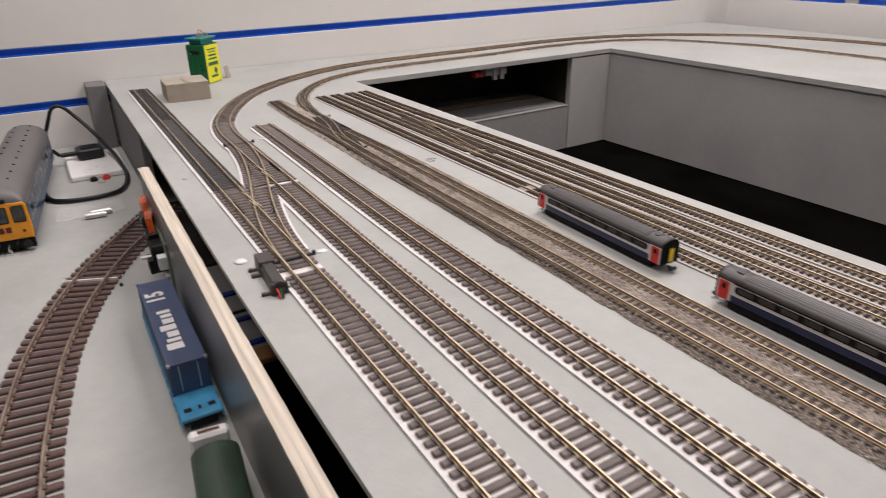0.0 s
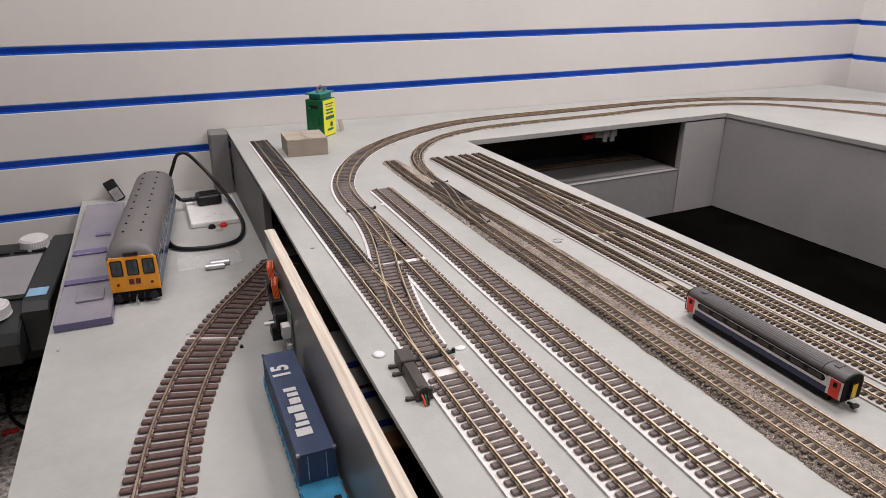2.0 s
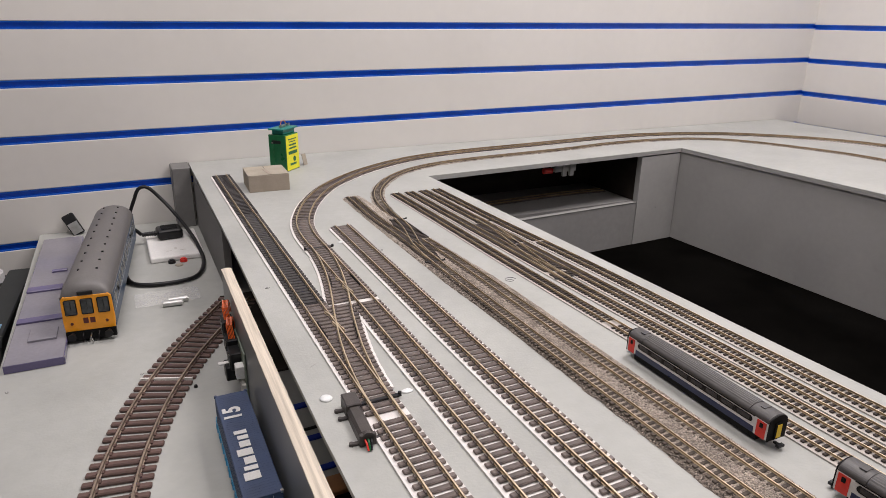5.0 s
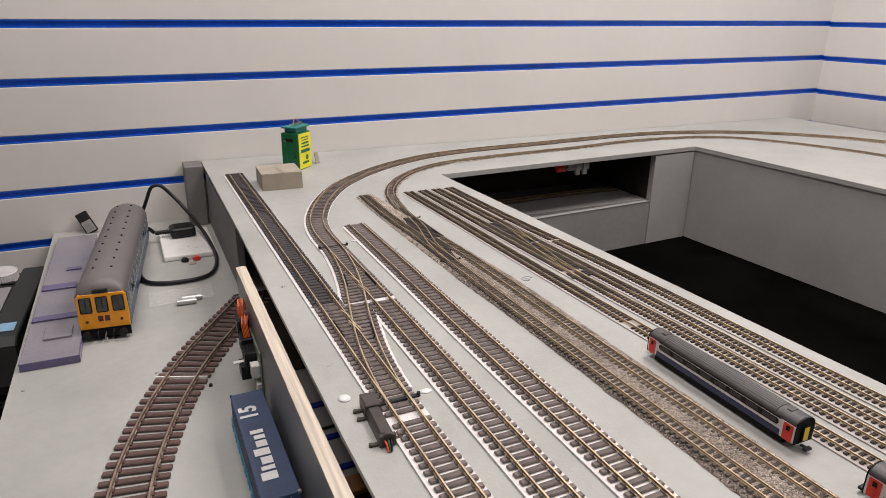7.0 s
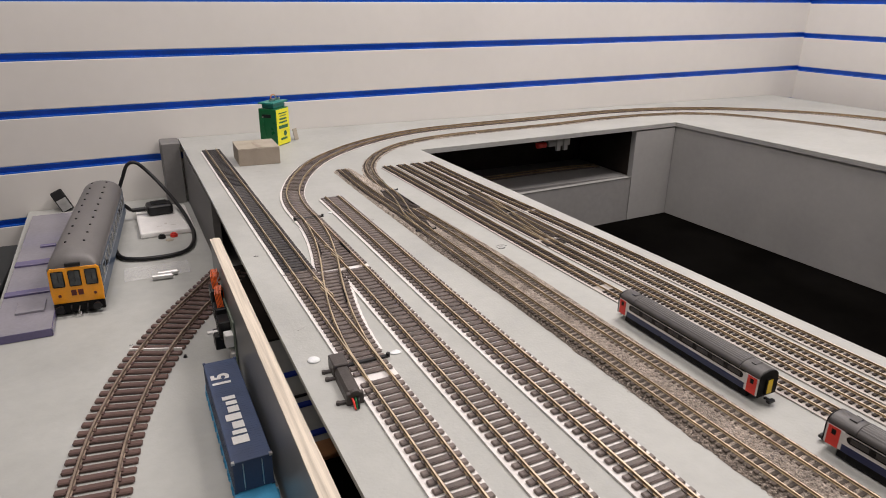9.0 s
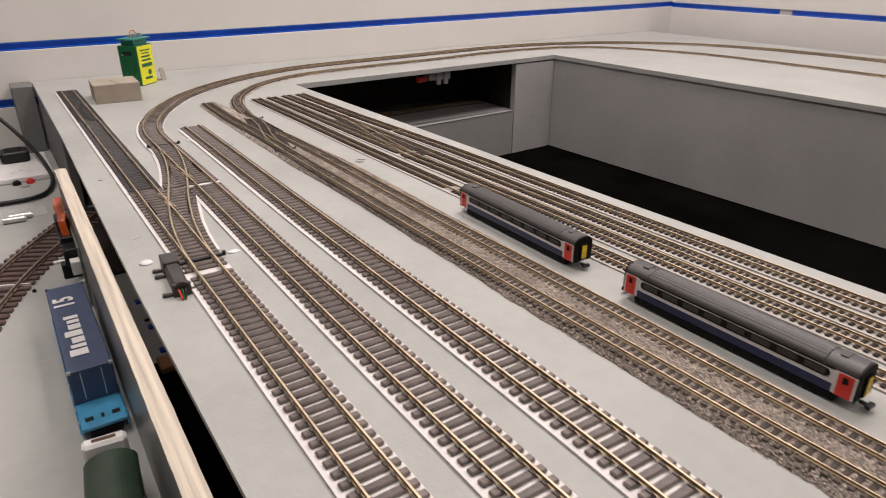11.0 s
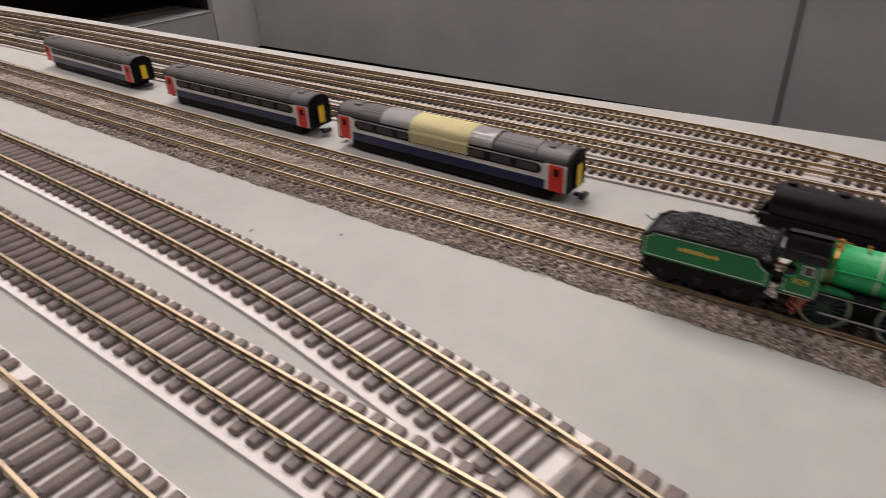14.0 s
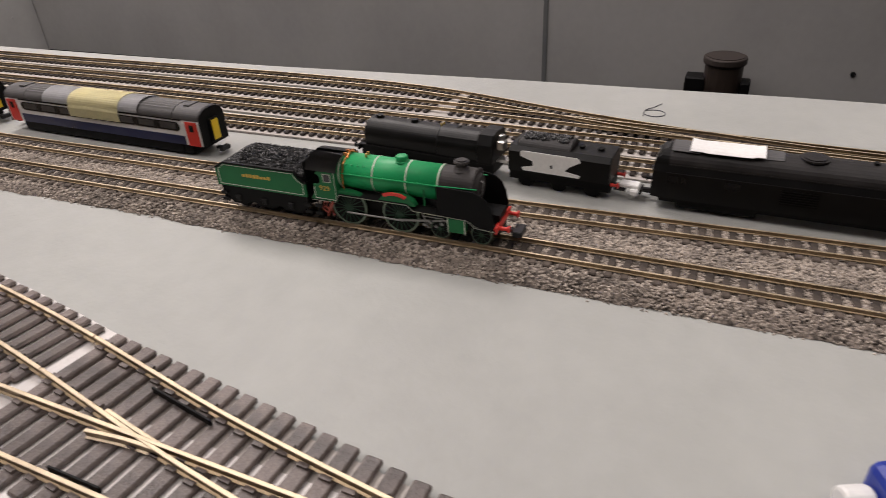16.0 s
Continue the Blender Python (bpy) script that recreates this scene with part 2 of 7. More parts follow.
def slat_wall(name, m, length, label, gap=None):
    """A wall of grooved panels with a coloured strip set into every groove; x runs along the wall, y into the room."""
    w = thing(name, m, label, "wall", kind="structure")
    part("backing", box(0, length, -0.05, -0.009, FLOOR, CEIL), M_SLAT, w)
    edges = [FLOOR] + slots + [CEIL]
    for k in range(len(edges) - 1):
        lo = edges[k] + (SLOT / 2 if k else 0)
        hi = edges[k + 1] - (SLOT / 2 if k < len(edges) - 2 else 0)
        part("panel", box(0, length, -0.009, 0, lo, hi, 0.0012), M_SLAT, w)
    runs = [(zc, 0, length) for zc in slots]
    if gap:
        runs = [r for r in runs if r[0] != slots[gap[0]]] + [(slots[gap[0]], 0, gap[1]), (slots[gap[0]], gap[2], length)]
    for zc, x0, x1 in runs:
        b = box(x0, x1, -0.0088, -0.006, zc - SLOT / 2, zc + SLOT / 2)
        box(x0, x1, -0.0062, -0.0008, zc - SLOT / 2 + 0.0002, zc - SLOT / 2 + 0.0022, bm=b)
        box(x0, x1, -0.0062, -0.0008, zc + SLOT / 2 - 0.0022, zc + SLOT / 2 - 0.0002, bm=b)
        part("insert", b, M_BLUE, w, "glossy blue plastic strip in the groove")
    return w


slat_wall("wall_north", pose(WALL_X + 0.1, WALL_Y, 0.0155, 0, 0, 180) @ pose(0, 0, 0, 0, 0.46, 0), 4.0, "pale grey slatted shop wall with blue groove strips")
slat_wall("wall_east", pose(WALL_X, -2.6, 0.012, 0, 0, 90), 4.2, "pale grey slatted shop wall with blue groove strips", gap=(4, 3.684, 3.722))

# ---------------------------------------------------------------- the boards
HOLE_X1 = 1.02
BOARD_X1 = 1.648
NORTH = lambda x: 1.190 + (x - 0.347) * 0.0525      # the well's north edge runs slightly askew
RIM = [(0.43, -1.4), (0.401, -0.29), (0.391, -0.11), (0.3775, 0.07), (0.3715, 0.24), (0.3655, 0.45), (0.363, 0.6), (0.357, 0.89), (0.349, NORTH(0.349)), (1.013, NORTH(1.013)), (1.07, -1.3)]


def slab(pts, z0, z1):
    return extrude_poly(pts, z0, z1, "z")


b = slab([(-0.0490, -1.4)] + RIM + [(BOARD_X1, -1.3), (BOARD_X1, WALL_Y - 0.002), (-0.0405, WALL_Y - 0.002), (-0.0425, 1.0), (-0.0465, 0.7), (-0.0490, 0.5)], -0.0045, 0.0)
tagged(obj("layout_board", b, M_BOARD), "grey painted baseboard of a model railway with a central well", "baseboard", kind="structure")
b = slab([(-0.028, -1.4)] + RIM + [(BOARD_X1, -1.3), (BOARD_X1, WALL_Y - 0.002), (-0.02, WALL_Y - 0.002), (-0.02, 1.05)], -0.0092, -0.0047)
tagged(obj("sub_board", b, M_FASCIA), "grey framing board under the layout top", "baseboard", kind="structure")
tagged(obj("lower_board", box(-0.312, 0.45, -1.4, WALL_Y - 0.002, LOW - 0.015, LOW), M_BOARD), "grey painted lower board beside the raised railway", "baseboard", kind="structure")

# ---------------------------------------------------------------- track
def rail_profile(h, off):
    """Flat-bottomed rail: foot, web and head."""
    f, w, d = 0.40 * h, 0.15 * h, 0.23 * h
    return [(off - f, 0), (off + f, 0), (off + f, 0.1 * h), (off + w, 0.22 * h), (off + w, 0.66 * h), (off + d, 0.74 * h), (off + d, 0.97 * h),
            (off + d * 0.7, h), (off - d * 0.7, h), (off - d, 0.97 * h), (off - d, 0.74 * h), (off - w, 0.66 * h), (off - w, 0.22 * h), (off - f, 0.1 * h)]


def rail(path, h, off, z):
    """A length of rail: its flanks take the second material, the running surface the first."""
    b = sweep(path, rail_profile(h, off), z)
    for f in b.faces:
        f.material_index = 0 if f.normal.z > 0.6 and f.calc_center_median().z > z + 0.9 * h else 1
    return b


def sleeper_mesh(name, length, width, height, gauge, chair, material):
    """One sleeper, its long side along x, with the rail fixings moulded on."""
    b = box(-length / 2, length / 2, -width / 2, width / 2, 0, height, width * 0.15)
    if chair:
        for s in (-1, 1):
            for o in (-1, 1):
                c = s * gauge / 2 + o * chair * 1.25
                box(c - chair * 0.6, c + chair * 0.6, -width * 0.34, width * 0.34, height * 0.95, height + chair * 0.75, bm=b)
    me = bpy.data.meshes.new(name)
    b.to_mesh(me)
    b.free()
    me.materials.append(material)
    return me


KIND = {
    "oo": dict(gauge=0.0174, pitch=0.0078, rail=0.0026, size=(0.0300, 0.0049, 0.0020), chair=0.0011, mat=M_SLEEPER),
    "oo_dark": dict(gauge=0.0174, pitch=0.0078, rail=0.0026, size=(0.0300, 0.0049, 0.0020), chair=0.0011, mat=M_SLEEPER_K),
    "nb": dict(gauge=0.0098, pitch=0.0054, rail=0.0018, size=(0.0172, 0.0030, 0.0014), chair=0.0, mat=M_SLEEPER_B),
    "n": dict(gauge=0.0098, pitch=0.0054, rail=0.0018, size=(0.0172, 0.0030, 0.0014), chair=0.0, mat=M_SLEEPER_N),
    "o": dict(gauge=0.0332, pitch=0.0127, rail=0.0042, size=(0.0590, 0.0066, 0.0036), chair=0.0018, mat=M_SLEEPER_O),
}
for key, kd in KIND.items():
    kd["mesh"] = sleeper_mesh("sleeper", *kd["size"], kd["gauge"], kd["chair"], kd["mat"])


def track(kind, ctrl, label, z=0.0, single=None, bed=None, skip=(), group="model railway tracks"):
    """A length of track along control points. single(x, y): where sleepers are pieces of their own; skip: missing sleepers;
    bed: (from, to, height, material) of the strip it lies on."""
    kd = KIND[kind]
    t = thing("track", pose(0, 0, z), label, "track", group)
    path = spline(ctrl, 0.012)
    zb = 0.0
    if bed:
        a0, a1, h, bm_mat = bed
        part("underlay", sweep(path, [(a0, 0.0003), (a1, 0.0003), (a1, h), (a0, h)], 0), bm_mat, t, "thin white foam strip" if bm_mat in (M_CARD, M_CARDG) else "")
        zb = h
    for off in (-kd["gauge"] / 2, kd["gauge"] / 2):
        part("rail", rail(path, kd["rail"], off, zb + kd["size"][2]), M_RAIL_O if kind == "o" else (M_RAIL_DULL, M_RAIL_SIDE) if kind == "nb" else (M_RAIL, M_RAIL_SIDE), t, "tarnished brown rail" if kind == "o" else "golden nickel-silver rail")
    ties = spline(ctrl, kd["pitch"])
    nrm = sides(ties)
    rest = bmesh.new()
    rng = random.Random(len(ties))
    lone = 0
    for k, (p, n) in enumerate(zip(ties, nrm)):
        if any(abs(p[0] - sx) < 0.012 and abs(p[1] - sy) < sr for sx, sy, sr in skip):
            continue
        m = pose(p[0], p[1], zb, 0, 0, math.degrees(math.atan2(n[1], n[0])) + rng.uniform(-0.8, 0.8))
        if single and single(*p) and lone < 300:
            s = new("sleeper", kd["mesh"])
            s.parent, s.matrix_basis = t, m
            lone += 1
        else:
            l, w, h = kd["size"]
            vs = [rest.verts.new(m @ Vector(c)) for c in ((-l / 2, -w / 2, 0), (l / 2, -w / 2, 0), (l / 2, w / 2, 0), (-l / 2, w / 2, 0),
                                                         (-l / 2, -w / 2, h), (l / 2, -w / 2, h), (l / 2, w / 2, h), (-l / 2, w / 2, h))]
            for f in ((4, 5, 6, 7), (0, 1, 5, 4), (1, 2, 6, 5), (2, 3, 7, 6), (3, 0, 4, 7)):
                rest.faces.new([vs[i] for i in f])
    if rest.verts:
        tagged(part("sleeper_run", rest, kd["mat"], t), kind="stuff")
    else:
        rest.free()
    return t


FOAM = (-0.0178, 0.0158, 0.0016, M_CARD)
near = lambda x, y: y < 1.06
# the straight siding that runs to the back corner, and the two beside it
track("oo", [(0, -0.45), (0, 0.3), (0, 0.7125)], "straight model track with brown sleepers on a white foam strip", single=near, bed=FOAM, skip=((0, 0.5005, 0.0042), (0, 0.612, 0.0915), (0, 0.078, 0.0036)))
track("oo_dark", [(0, 0.7140), (0, 0.9), (0, 1.322)], "straight model track with near-black sleepers ending at the back corner", single=near, bed=FOAM)
BX0 = 0.0507
loop = [(BX0, -0.45), (BX0, 0.2), (0.0512, 0.5), (0.0525, 0.68), (0.0530, 0.84), (0.0538, 0.93), (0.0605, 0.98), (0.0710, 1.018), (0.100, 1.088), (0.150, 1.170), (0.216, 1.238), (0.284, 1.288), (0.352, 1.324),
        (0.42, 1.347), (0.51, 1.361), (0.65, 1.371), (0.80, 1.382), (0.93, 1.390), (1.06, 1.382), (1.17, 1.354), (1.27, 1.310), (1.37, 1.234), (1.435, 1.160), (1.475, 1.09), (1.52, 0.95), (1.54, 0.6), (1.54, 0.0)]
track("oo", loop, "model track curving away round the back of the board", single=lambda x, y: y < 1.0 and x < 0.2, bed=FOAM, skip=((0.053, 0.79, 0.0905), (0.0507, -0.155, 0.0855)))
track("oo", [(0.106, 0.95), (0.105, 0.8), (0.103, 0.6), (0.1028, 0.35), (0.1020, 0.2), (0.0985, 0.1), (0.0943, 0.04), (0.0884, -0.007), (0.0824, -0.05), (0.0772, -0.0805)][::-1], "model siding with a white foam edge ending on the bare board", single=near, bed=FOAM[:2] + (0.0015, M_CARD),
      skip=((0.0775, -0.0810, 0.0035),))


# the crossover between the two outer lines, and its long timbers
def turnout_bits(kind, ctrl, label, z, timbers, frog, checks, tie, bed=None, main=None):
    """Points: the diverging rails, their long timbers, the plastic crossing, the check rails and the tie bar."""
    kd = KIND[kind]
    t = thing("turnout", pose(0, 0, z), label, "track points", "model railway turnouts")
    path = spline(ctrl, 0.01)
    zb = bed[2] if bed else 0
    if bed:
        part("underlay", sweep(path, [(bed[0], 0.0001), (bed[1], 0.0001), (bed[1], bed[2] - 0.0001), (bed[0], bed[2] - 0.0001)], 0), bed[3], t)
    for off in (-kd["gauge"] / 2, kd["gauge"] / 2):
        part("rail", rail(path, kd["rail"], off, zb + kd["size"][2] + 0.00005), (M_RAIL, M_RAIL_SIDE), t, "golden nickel-silver rail")
    l, w, h = kd["size"]
    for x0, x1, y, turn in timbers:
        b = box(x0, x1, -w / 2, w / 2, 0, h * 0.97, w * 0.1)
        if kd["chair"]:
            near_pt = path[np.argmin(np.abs(path[:, 1] - y - 0.06 * math.sin(radians(turn))))][0]
            c = kd["chair"]
            own = main if main is not None else 0.0 if x0 < 0 else 0.053
            for xr in [v + s * kd["gauge"] / 2 + o * c * 1.25 for v in (own, near_pt) for s in (-1, 1) for o in (-1, 1)]:
                if x0 + c < xr < x1 - c:
                    box(xr - c * 0.6, xr + c * 0.6, -w * 0.34, w * 0.34, h * 0.9, h + c * 0.7, bm=b)
        s = part("timber", b, kd["mat"], t)
        s.matrix_basis = pose(0, y, zb, 0, 0, turn)
    g = kd["rail"]
    for fx, fy, a in frog:
        b = extrude_poly([(-0.35 * g, 0), (0.35 * g, 0), (0.9 * g, -5 * g), (-0.9 * g, -5 * g)], 0, g * 0.75, "z")
        f = part("crossing", b, M_BLACK, t, "black plastic crossing nose")
        f.matrix_basis = pose(fx, fy, zb + h, 0, 0, a)
    for cx, cy, a, n in checks:
        b = box(-0.13 * g, 0.13 * g, -n / 2, n / 2, 0, g * 0.8, 0.04 * g)
        f = part("check_rail", b, M_BLACKM, t)
        f.matrix_basis = pose(cx, cy, zb + h, 0, 0, a)
    for x, y, n in tie:
        b = box(x - n, x + n, y - w * 0.35, y + w * 0.35, h * 0.4, h * 1.15)
        cyl(w * 0.3, h, 10, m=pose(x - n * 0.95, y, h), bm=b)
        cyl(w * 0.3, h, 10, m=pose(x + n * 0.95, y, h), bm=b)
        f = part("tie_bar", b, M_BLACK, t, "black plastic tie bar")
        f.matrix_basis = pose(0, 0, zb)
    return t


cross = [(0.0003, 0.505), (0.0010, 0.54), (0.0038, 0.575), (0.0085, 0.61), (0.0157, 0.648), (0.0245, 0.688), (0.0333, 0.725), (0.0415, 0.765), (0.0482, 0.808), (0.0520, 0.848), (0.0535, 0.88)]
across = spline(cross, 0.002)
at_y = lambda y: float(np.interp(y, across[:, 1], across[:, 0]))
timb = [(-0.0152, 0.0152 + min(0.022, max(0.0, at_y(y))), y, 0) for y in (0.5195 + 0.0078 * k for k in range(1, 25)) if y < 0.702]
timb += [(0.053 - 0.0152 - min(0.022, max(0.0, 0.053 - at_y(y))), 0.053 + 0.0152, y, 0) for y in (0.703 + 0.0078 * k for k in range(1, 23))]
crossover = turnout_bits("oo", cross, "crossover points of dark sleepers linking two model tracks", 0.0016, timb, (),
             ((-0.0066, 0.652, 0, 0.034), (0.0215, 0.640, -11, 0.03), (0.0600, 0.756, 0, 0.034), (0.0345, 0.762, -11, 0.03)),
             ((0, 0.524, 0.0185), (0.0535, 0.876, 0.0185)))
wide = spline(cross[1:-1], 0.006)
edge = [0.0008 * noise.noise((0.0, p[1] * 150, 4.0)) for p in wide]
b = bmesh.new()
rows = [[b.verts.new((p[0] + n[0] * (a + e * s2), p[1] + n[1] * (a + e * s2), h)) for a, s2, h in ((-0.0178, 1, -0.0012), (0.0178, -1, -0.0012), (0.0178, -1, -0.0004), (-0.0178, 1, -0.0004))] for p, n, e in zip(wide, sides(wide), edge)]
for r0, r1 in zip(rows, rows[1:]):
    for k in range(4):
        b.faces.new((r0[k], r0[(k + 1) % 4], r1[(k + 1) % 4], r1[k]))
bmesh.ops.recalc_face_normals(b, faces=b.faces)
part("underlay", b, M_CARD, crossover, "ragged white foam underlay")
for fx, fy, slope in ((0.0088, 0.664, -13), (0.0440, 0.744, -13)):
    for dx, dy, a in ((-0.0011, -0.012, slope * 0.5), (0.0014, -0.012, slope * 0.5), (0.0, 0.013, slope)):
        f = part("frog_rail", sweep(np.array([(0.0, -0.011), (0.0, 0.0), (0.0, 0.011)]), rail_profile(0.0024, 0), 0.0021), M_RAIL, crossover, "golden rail at the crossing")
        f.matrix_basis = pose(fx + dx, fy + dy, 0, 0, 0, -a)
join = [(0.0772, -0.081), (0.0712, -0.112), (0.0668, -0.135), (0.0632, -0.158), (0.0600, -0.182), (0.0562, -0.215), (0.0528, -0.26), (0.0509, -0.31), (0.0507, -0.35)][::-1]
timb = [(0.0354, 0.0354 + 0.0305 + 0.0265 * max(0, 1 - k / 22) ** 0.75, -0.0755 - 0.0078 * k, -7 + 7 * k / 19) for k in range(0, 20)]
join_points = turnout_bits("oo", join, "points joining two model tracks with long dark timbers", 0, timb, (),
             ((0.0440, -0.122, 0, 0.018), (0.0732, -0.129, -9.5, 0.025)), ((0.0507, -0.262, 0.0215),), bed=(-0.0165, 0.0165, 0.00145, M_CARDG), main=0.0507)

# wing rails beside the crossing nose
for ctrl in ([(0.0636, -0.1120), (0.0614, -0.1240), (0.0596, -0.1350)], [(0.0560, -0.1125), (0.0575, -0.1240), (0.0580, -0.1350)]):
    part("wing_rail", sweep(spline(ctrl, 0.003), rail_profile(KIND["oo"]["rail"] * 0.94, 0), 0.0035), M_RAIL, join_points, "golden flared rail")

# small-scale lines on a ballast bed
n1 = [(0.1660, 1.088), (0.1625, 0.99), (0.1628, 0.93), (0.1645, 0.88), (0.1648, 0.8), (0.1648, 0.6), (0.1652, 0.45), (0.1690, 0.2), (0.1757, 0.0), (0.1800, -0.1), (0.1840, -0.23), (0.1855, -0.31), (0.187, -0.5)]
n2 = [(0.1865, 0.905), (0.1880, 0.85), (0.1905, 0.79), (0.1920, 0.69), (0.1922, 0.5), (0.1948, 0.35), (0.1965, 0.2), (0.1985, 0.1), (0.2020, 0.0), (0.2065, -0.1), (0.2135, -0.22), (0.2180, -0.31), (0.2265, -0.5)]
nloop = [(0.1865, 0.905), (0.1900, 0.958), (0.1945, 1.008), (0.2030, 1.059), (0.2190, 1.110), (0.2470, 1.160), (0.283, 1.204), (0.330, 1.241), (0.39, 1.269), (0.47, 1.286), (0.56, 1.295),
         (0.66, 1.301), (0.76, 1.309), (0.87, 1.324), (0.97, 1.326), (1.06, 1.318), (1.13, 1.299), (1.19, 1.262), (1.235, 1.205), (1.265, 1.145), (1.295, 1.07), (1.313, 1.0), (1.325, 0.8), (1.33, 0.4), (1.33, 0.0)]
bed_west = [(0.1535, 1.095), (0.1515, 0.95), (0.1510, 0.74), (0.1545, 0.6), (0.1545, 0.4), (0.1555, 0.2), (0.1590, 0.05), (0.1632, -0.1), (0.1655, -0.2), (0.1688, -0.306), (0.173, -0.5)]
bed_east = [(0.1850, 1.095), (0.1900, 1.0), (0.1965, 0.93), (0.2000, 0.87), (0.2060, 0.78), (0.2100, 0.7), (0.2090, 0.5), (0.2085, 0.4), (0.2095, 0.2), (0.2110, 0.1), (0.2140, 0.0), (0.2180, -0.1), (0.2240, -0.22), (0.2290, -0.31), (0.238, -0.5)]
BED = 0.0034


def mat_ballast(name, lo, hi):
    m = bpy.data.materials.new(name)
    m.use_nodes = True
    nt = m.node_tree
    b = nt.nodes["Principled BSDF"]
    b.inputs["Roughness"].default_value = 0.92
    tc = nt.nodes.new("ShaderNodeTexCoord")
    vo = nt.nodes.new("ShaderNodeTexVoronoi")
    vo.inputs["Scale"].default_value = 950
    nt.links.new(tc.outputs["Object"], vo.inputs["Vector"])
    sep = nt.nodes.new("ShaderNodeSeparateColor")
    nt.links.new(vo.outputs["Color"], sep.inputs[0])
    ramp = nt.nodes.new("ShaderNodeValToRGB")
    e = ramp.color_ramp.elements
    e[0].position, e[0].color = 0.0, (*lo, 1)
    e[1].position, e[1].color = 1.0, (*hi, 1)
    mid = e.new(0.55)
    mid.color = (*[0.45 * a + 0.55 * c for a, c in zip(lo, hi)], 1)
    nt.links.new(sep.outputs[0], ramp.inputs[0])
    big = nt.nodes.new("ShaderNodeTexNoise")
    big.inputs["Scale"].default_value = 22
    nt.links.new(tc.outputs["Object"], big.inputs["Vector"])
    mr = nt.nodes.new("ShaderNodeMapRange")
    mr.inputs["From Min"].default_value, mr.inputs["From Max"].default_value = 0.3, 0.7
    mr.inputs["To Min"].default_value, mr.inputs["To Max"].default_value = 0.75, 1.2
    nt.links.new(big.outputs["Fac"], mr.inputs["Value"])
    hs = nt.nodes.new("ShaderNodeHueSaturation")
    nt.links.new(ramp.outputs[0], hs.inputs["Color"])
    nt.links.new(mr.outputs["Result"], hs.inputs["Value"])
    nt.links.new(hs.outputs[0], b.inputs["Base Color"])
    bp = nt.nodes.new("ShaderNodeBump")
    bp.inputs["Strength"].default_value = 0.9
    bp.inputs["Distance"].default_value = 0.0007
    nt.links.new(vo.outputs["Distance"], bp.inputs["Height"])
    bp.invert = True
    nt.links.new(bp.outputs["Normal"], b.inputs["Normal"])
    return m


M_STONE = mat_ballast("mixed_grey_ballast", (0.075, 0.062, 0.053), (0.46, 0.395, 0.335))
M_STONE_DARK = mat_ballast("dark_glued_ballast", (0.042, 0.034, 0.029), (0.30, 0.250, 0.210))
M_LOOSE = mat("loose_grey_stone", (0.375, 0.325, 0.280), 0.9, var=0.25, scale=120, detail_var=0.2, island=0.62, spec=0.2)
M_STONE_PALE = mat_ballast("pale_sandy_ballast", (0.15, 0.128, 0.108), (0.54, 0.475, 0.405))


def ballast(paths, half, top, label, step, rough=0.0006, shoulder=0.007, dark=0, stone=None):
    """A bed of loose stone under one or more tracks: a rough sheet with sloping, ragged shoulders."""
    stone = stone or M_STONE
    left = spline(paths[0], step)
    right = spline(paths[-1], step)
    n = min(len(left), len(right))
    left, right = left[np.linspace(0, len(left) - 1, n).astype(int)], right[np.linspace(0, len(right) - 1, n).astype(int)]
    nl, nr = sides(left), sides(right)
    bm = bmesh.new()
    rows = []
    rng = random.Random(5)
    for i in range(n):
        ragged = 0.0016 * noise.noise((i * step * 60, 3.1, 0)) + 0.0011 * noise.noise((i * step * 14, 9.1, 0))
        ragged2 = 0.0016 * noise.noise((i * step * 60, 7.7, 0)) + 0.0011 * noise.noise((i * step * 14, 1.3, 0))
        a = left[i] + nl[i] * (half + ragged)
        b = right[i] - nr[i] * (half + ragged2)
        wide = np.linalg.norm(b - a)
        cols = max(8, int(wide / step))
        cols = COLS
        row = []
        for k in range(cols + 1):
            f = k / cols
            p = a + (b - a) * f
            d = min(f, 1 - f) * wide
            h = top * min(1.0, (d / shoulder) ** 0.7 if d > 0 else 0)
            j = rough if 0 < k < cols else 0
            row.append(bm.verts.new((p[0] + rng.uniform(-1, 1) * step * 0.25, p[1] + rng.uniform(-1, 1) * step * 0.25, max(0.0002, h + rng.uniform(-0.6, 0.6) * j * min(1, d / 0.002)) if 0 < k < cols else 0.0002)))
        rows.append(row)
    for r0, r1 in zip(rows, rows[1:]):
        for k in range(len(r0) - 1):
            f = bm.faces.new((r0[k], r0[k + 1], r1[k + 1], r1[k]))
            f.material_index = 1 if k + rng.uniform(-2.2, 2.2) < dark else 0
            if dark and r0[k].co.y > 0.80 + rng.uniform(-0.14, 0.14):
                f.material_index = 2
    bmesh.ops.recalc_face_normals(bm, faces=bm.faces)
    if sum(f.normal.z for f in bm.faces) < 0:
        bmesh.ops.reverse_faces(bm, faces=bm.faces[:])
    ob = obj("ballast", bm, (stone, M_STONE_DARK, M_STONE_PALE))
    return tagged(ob, label, "ballast", kind="stuff")


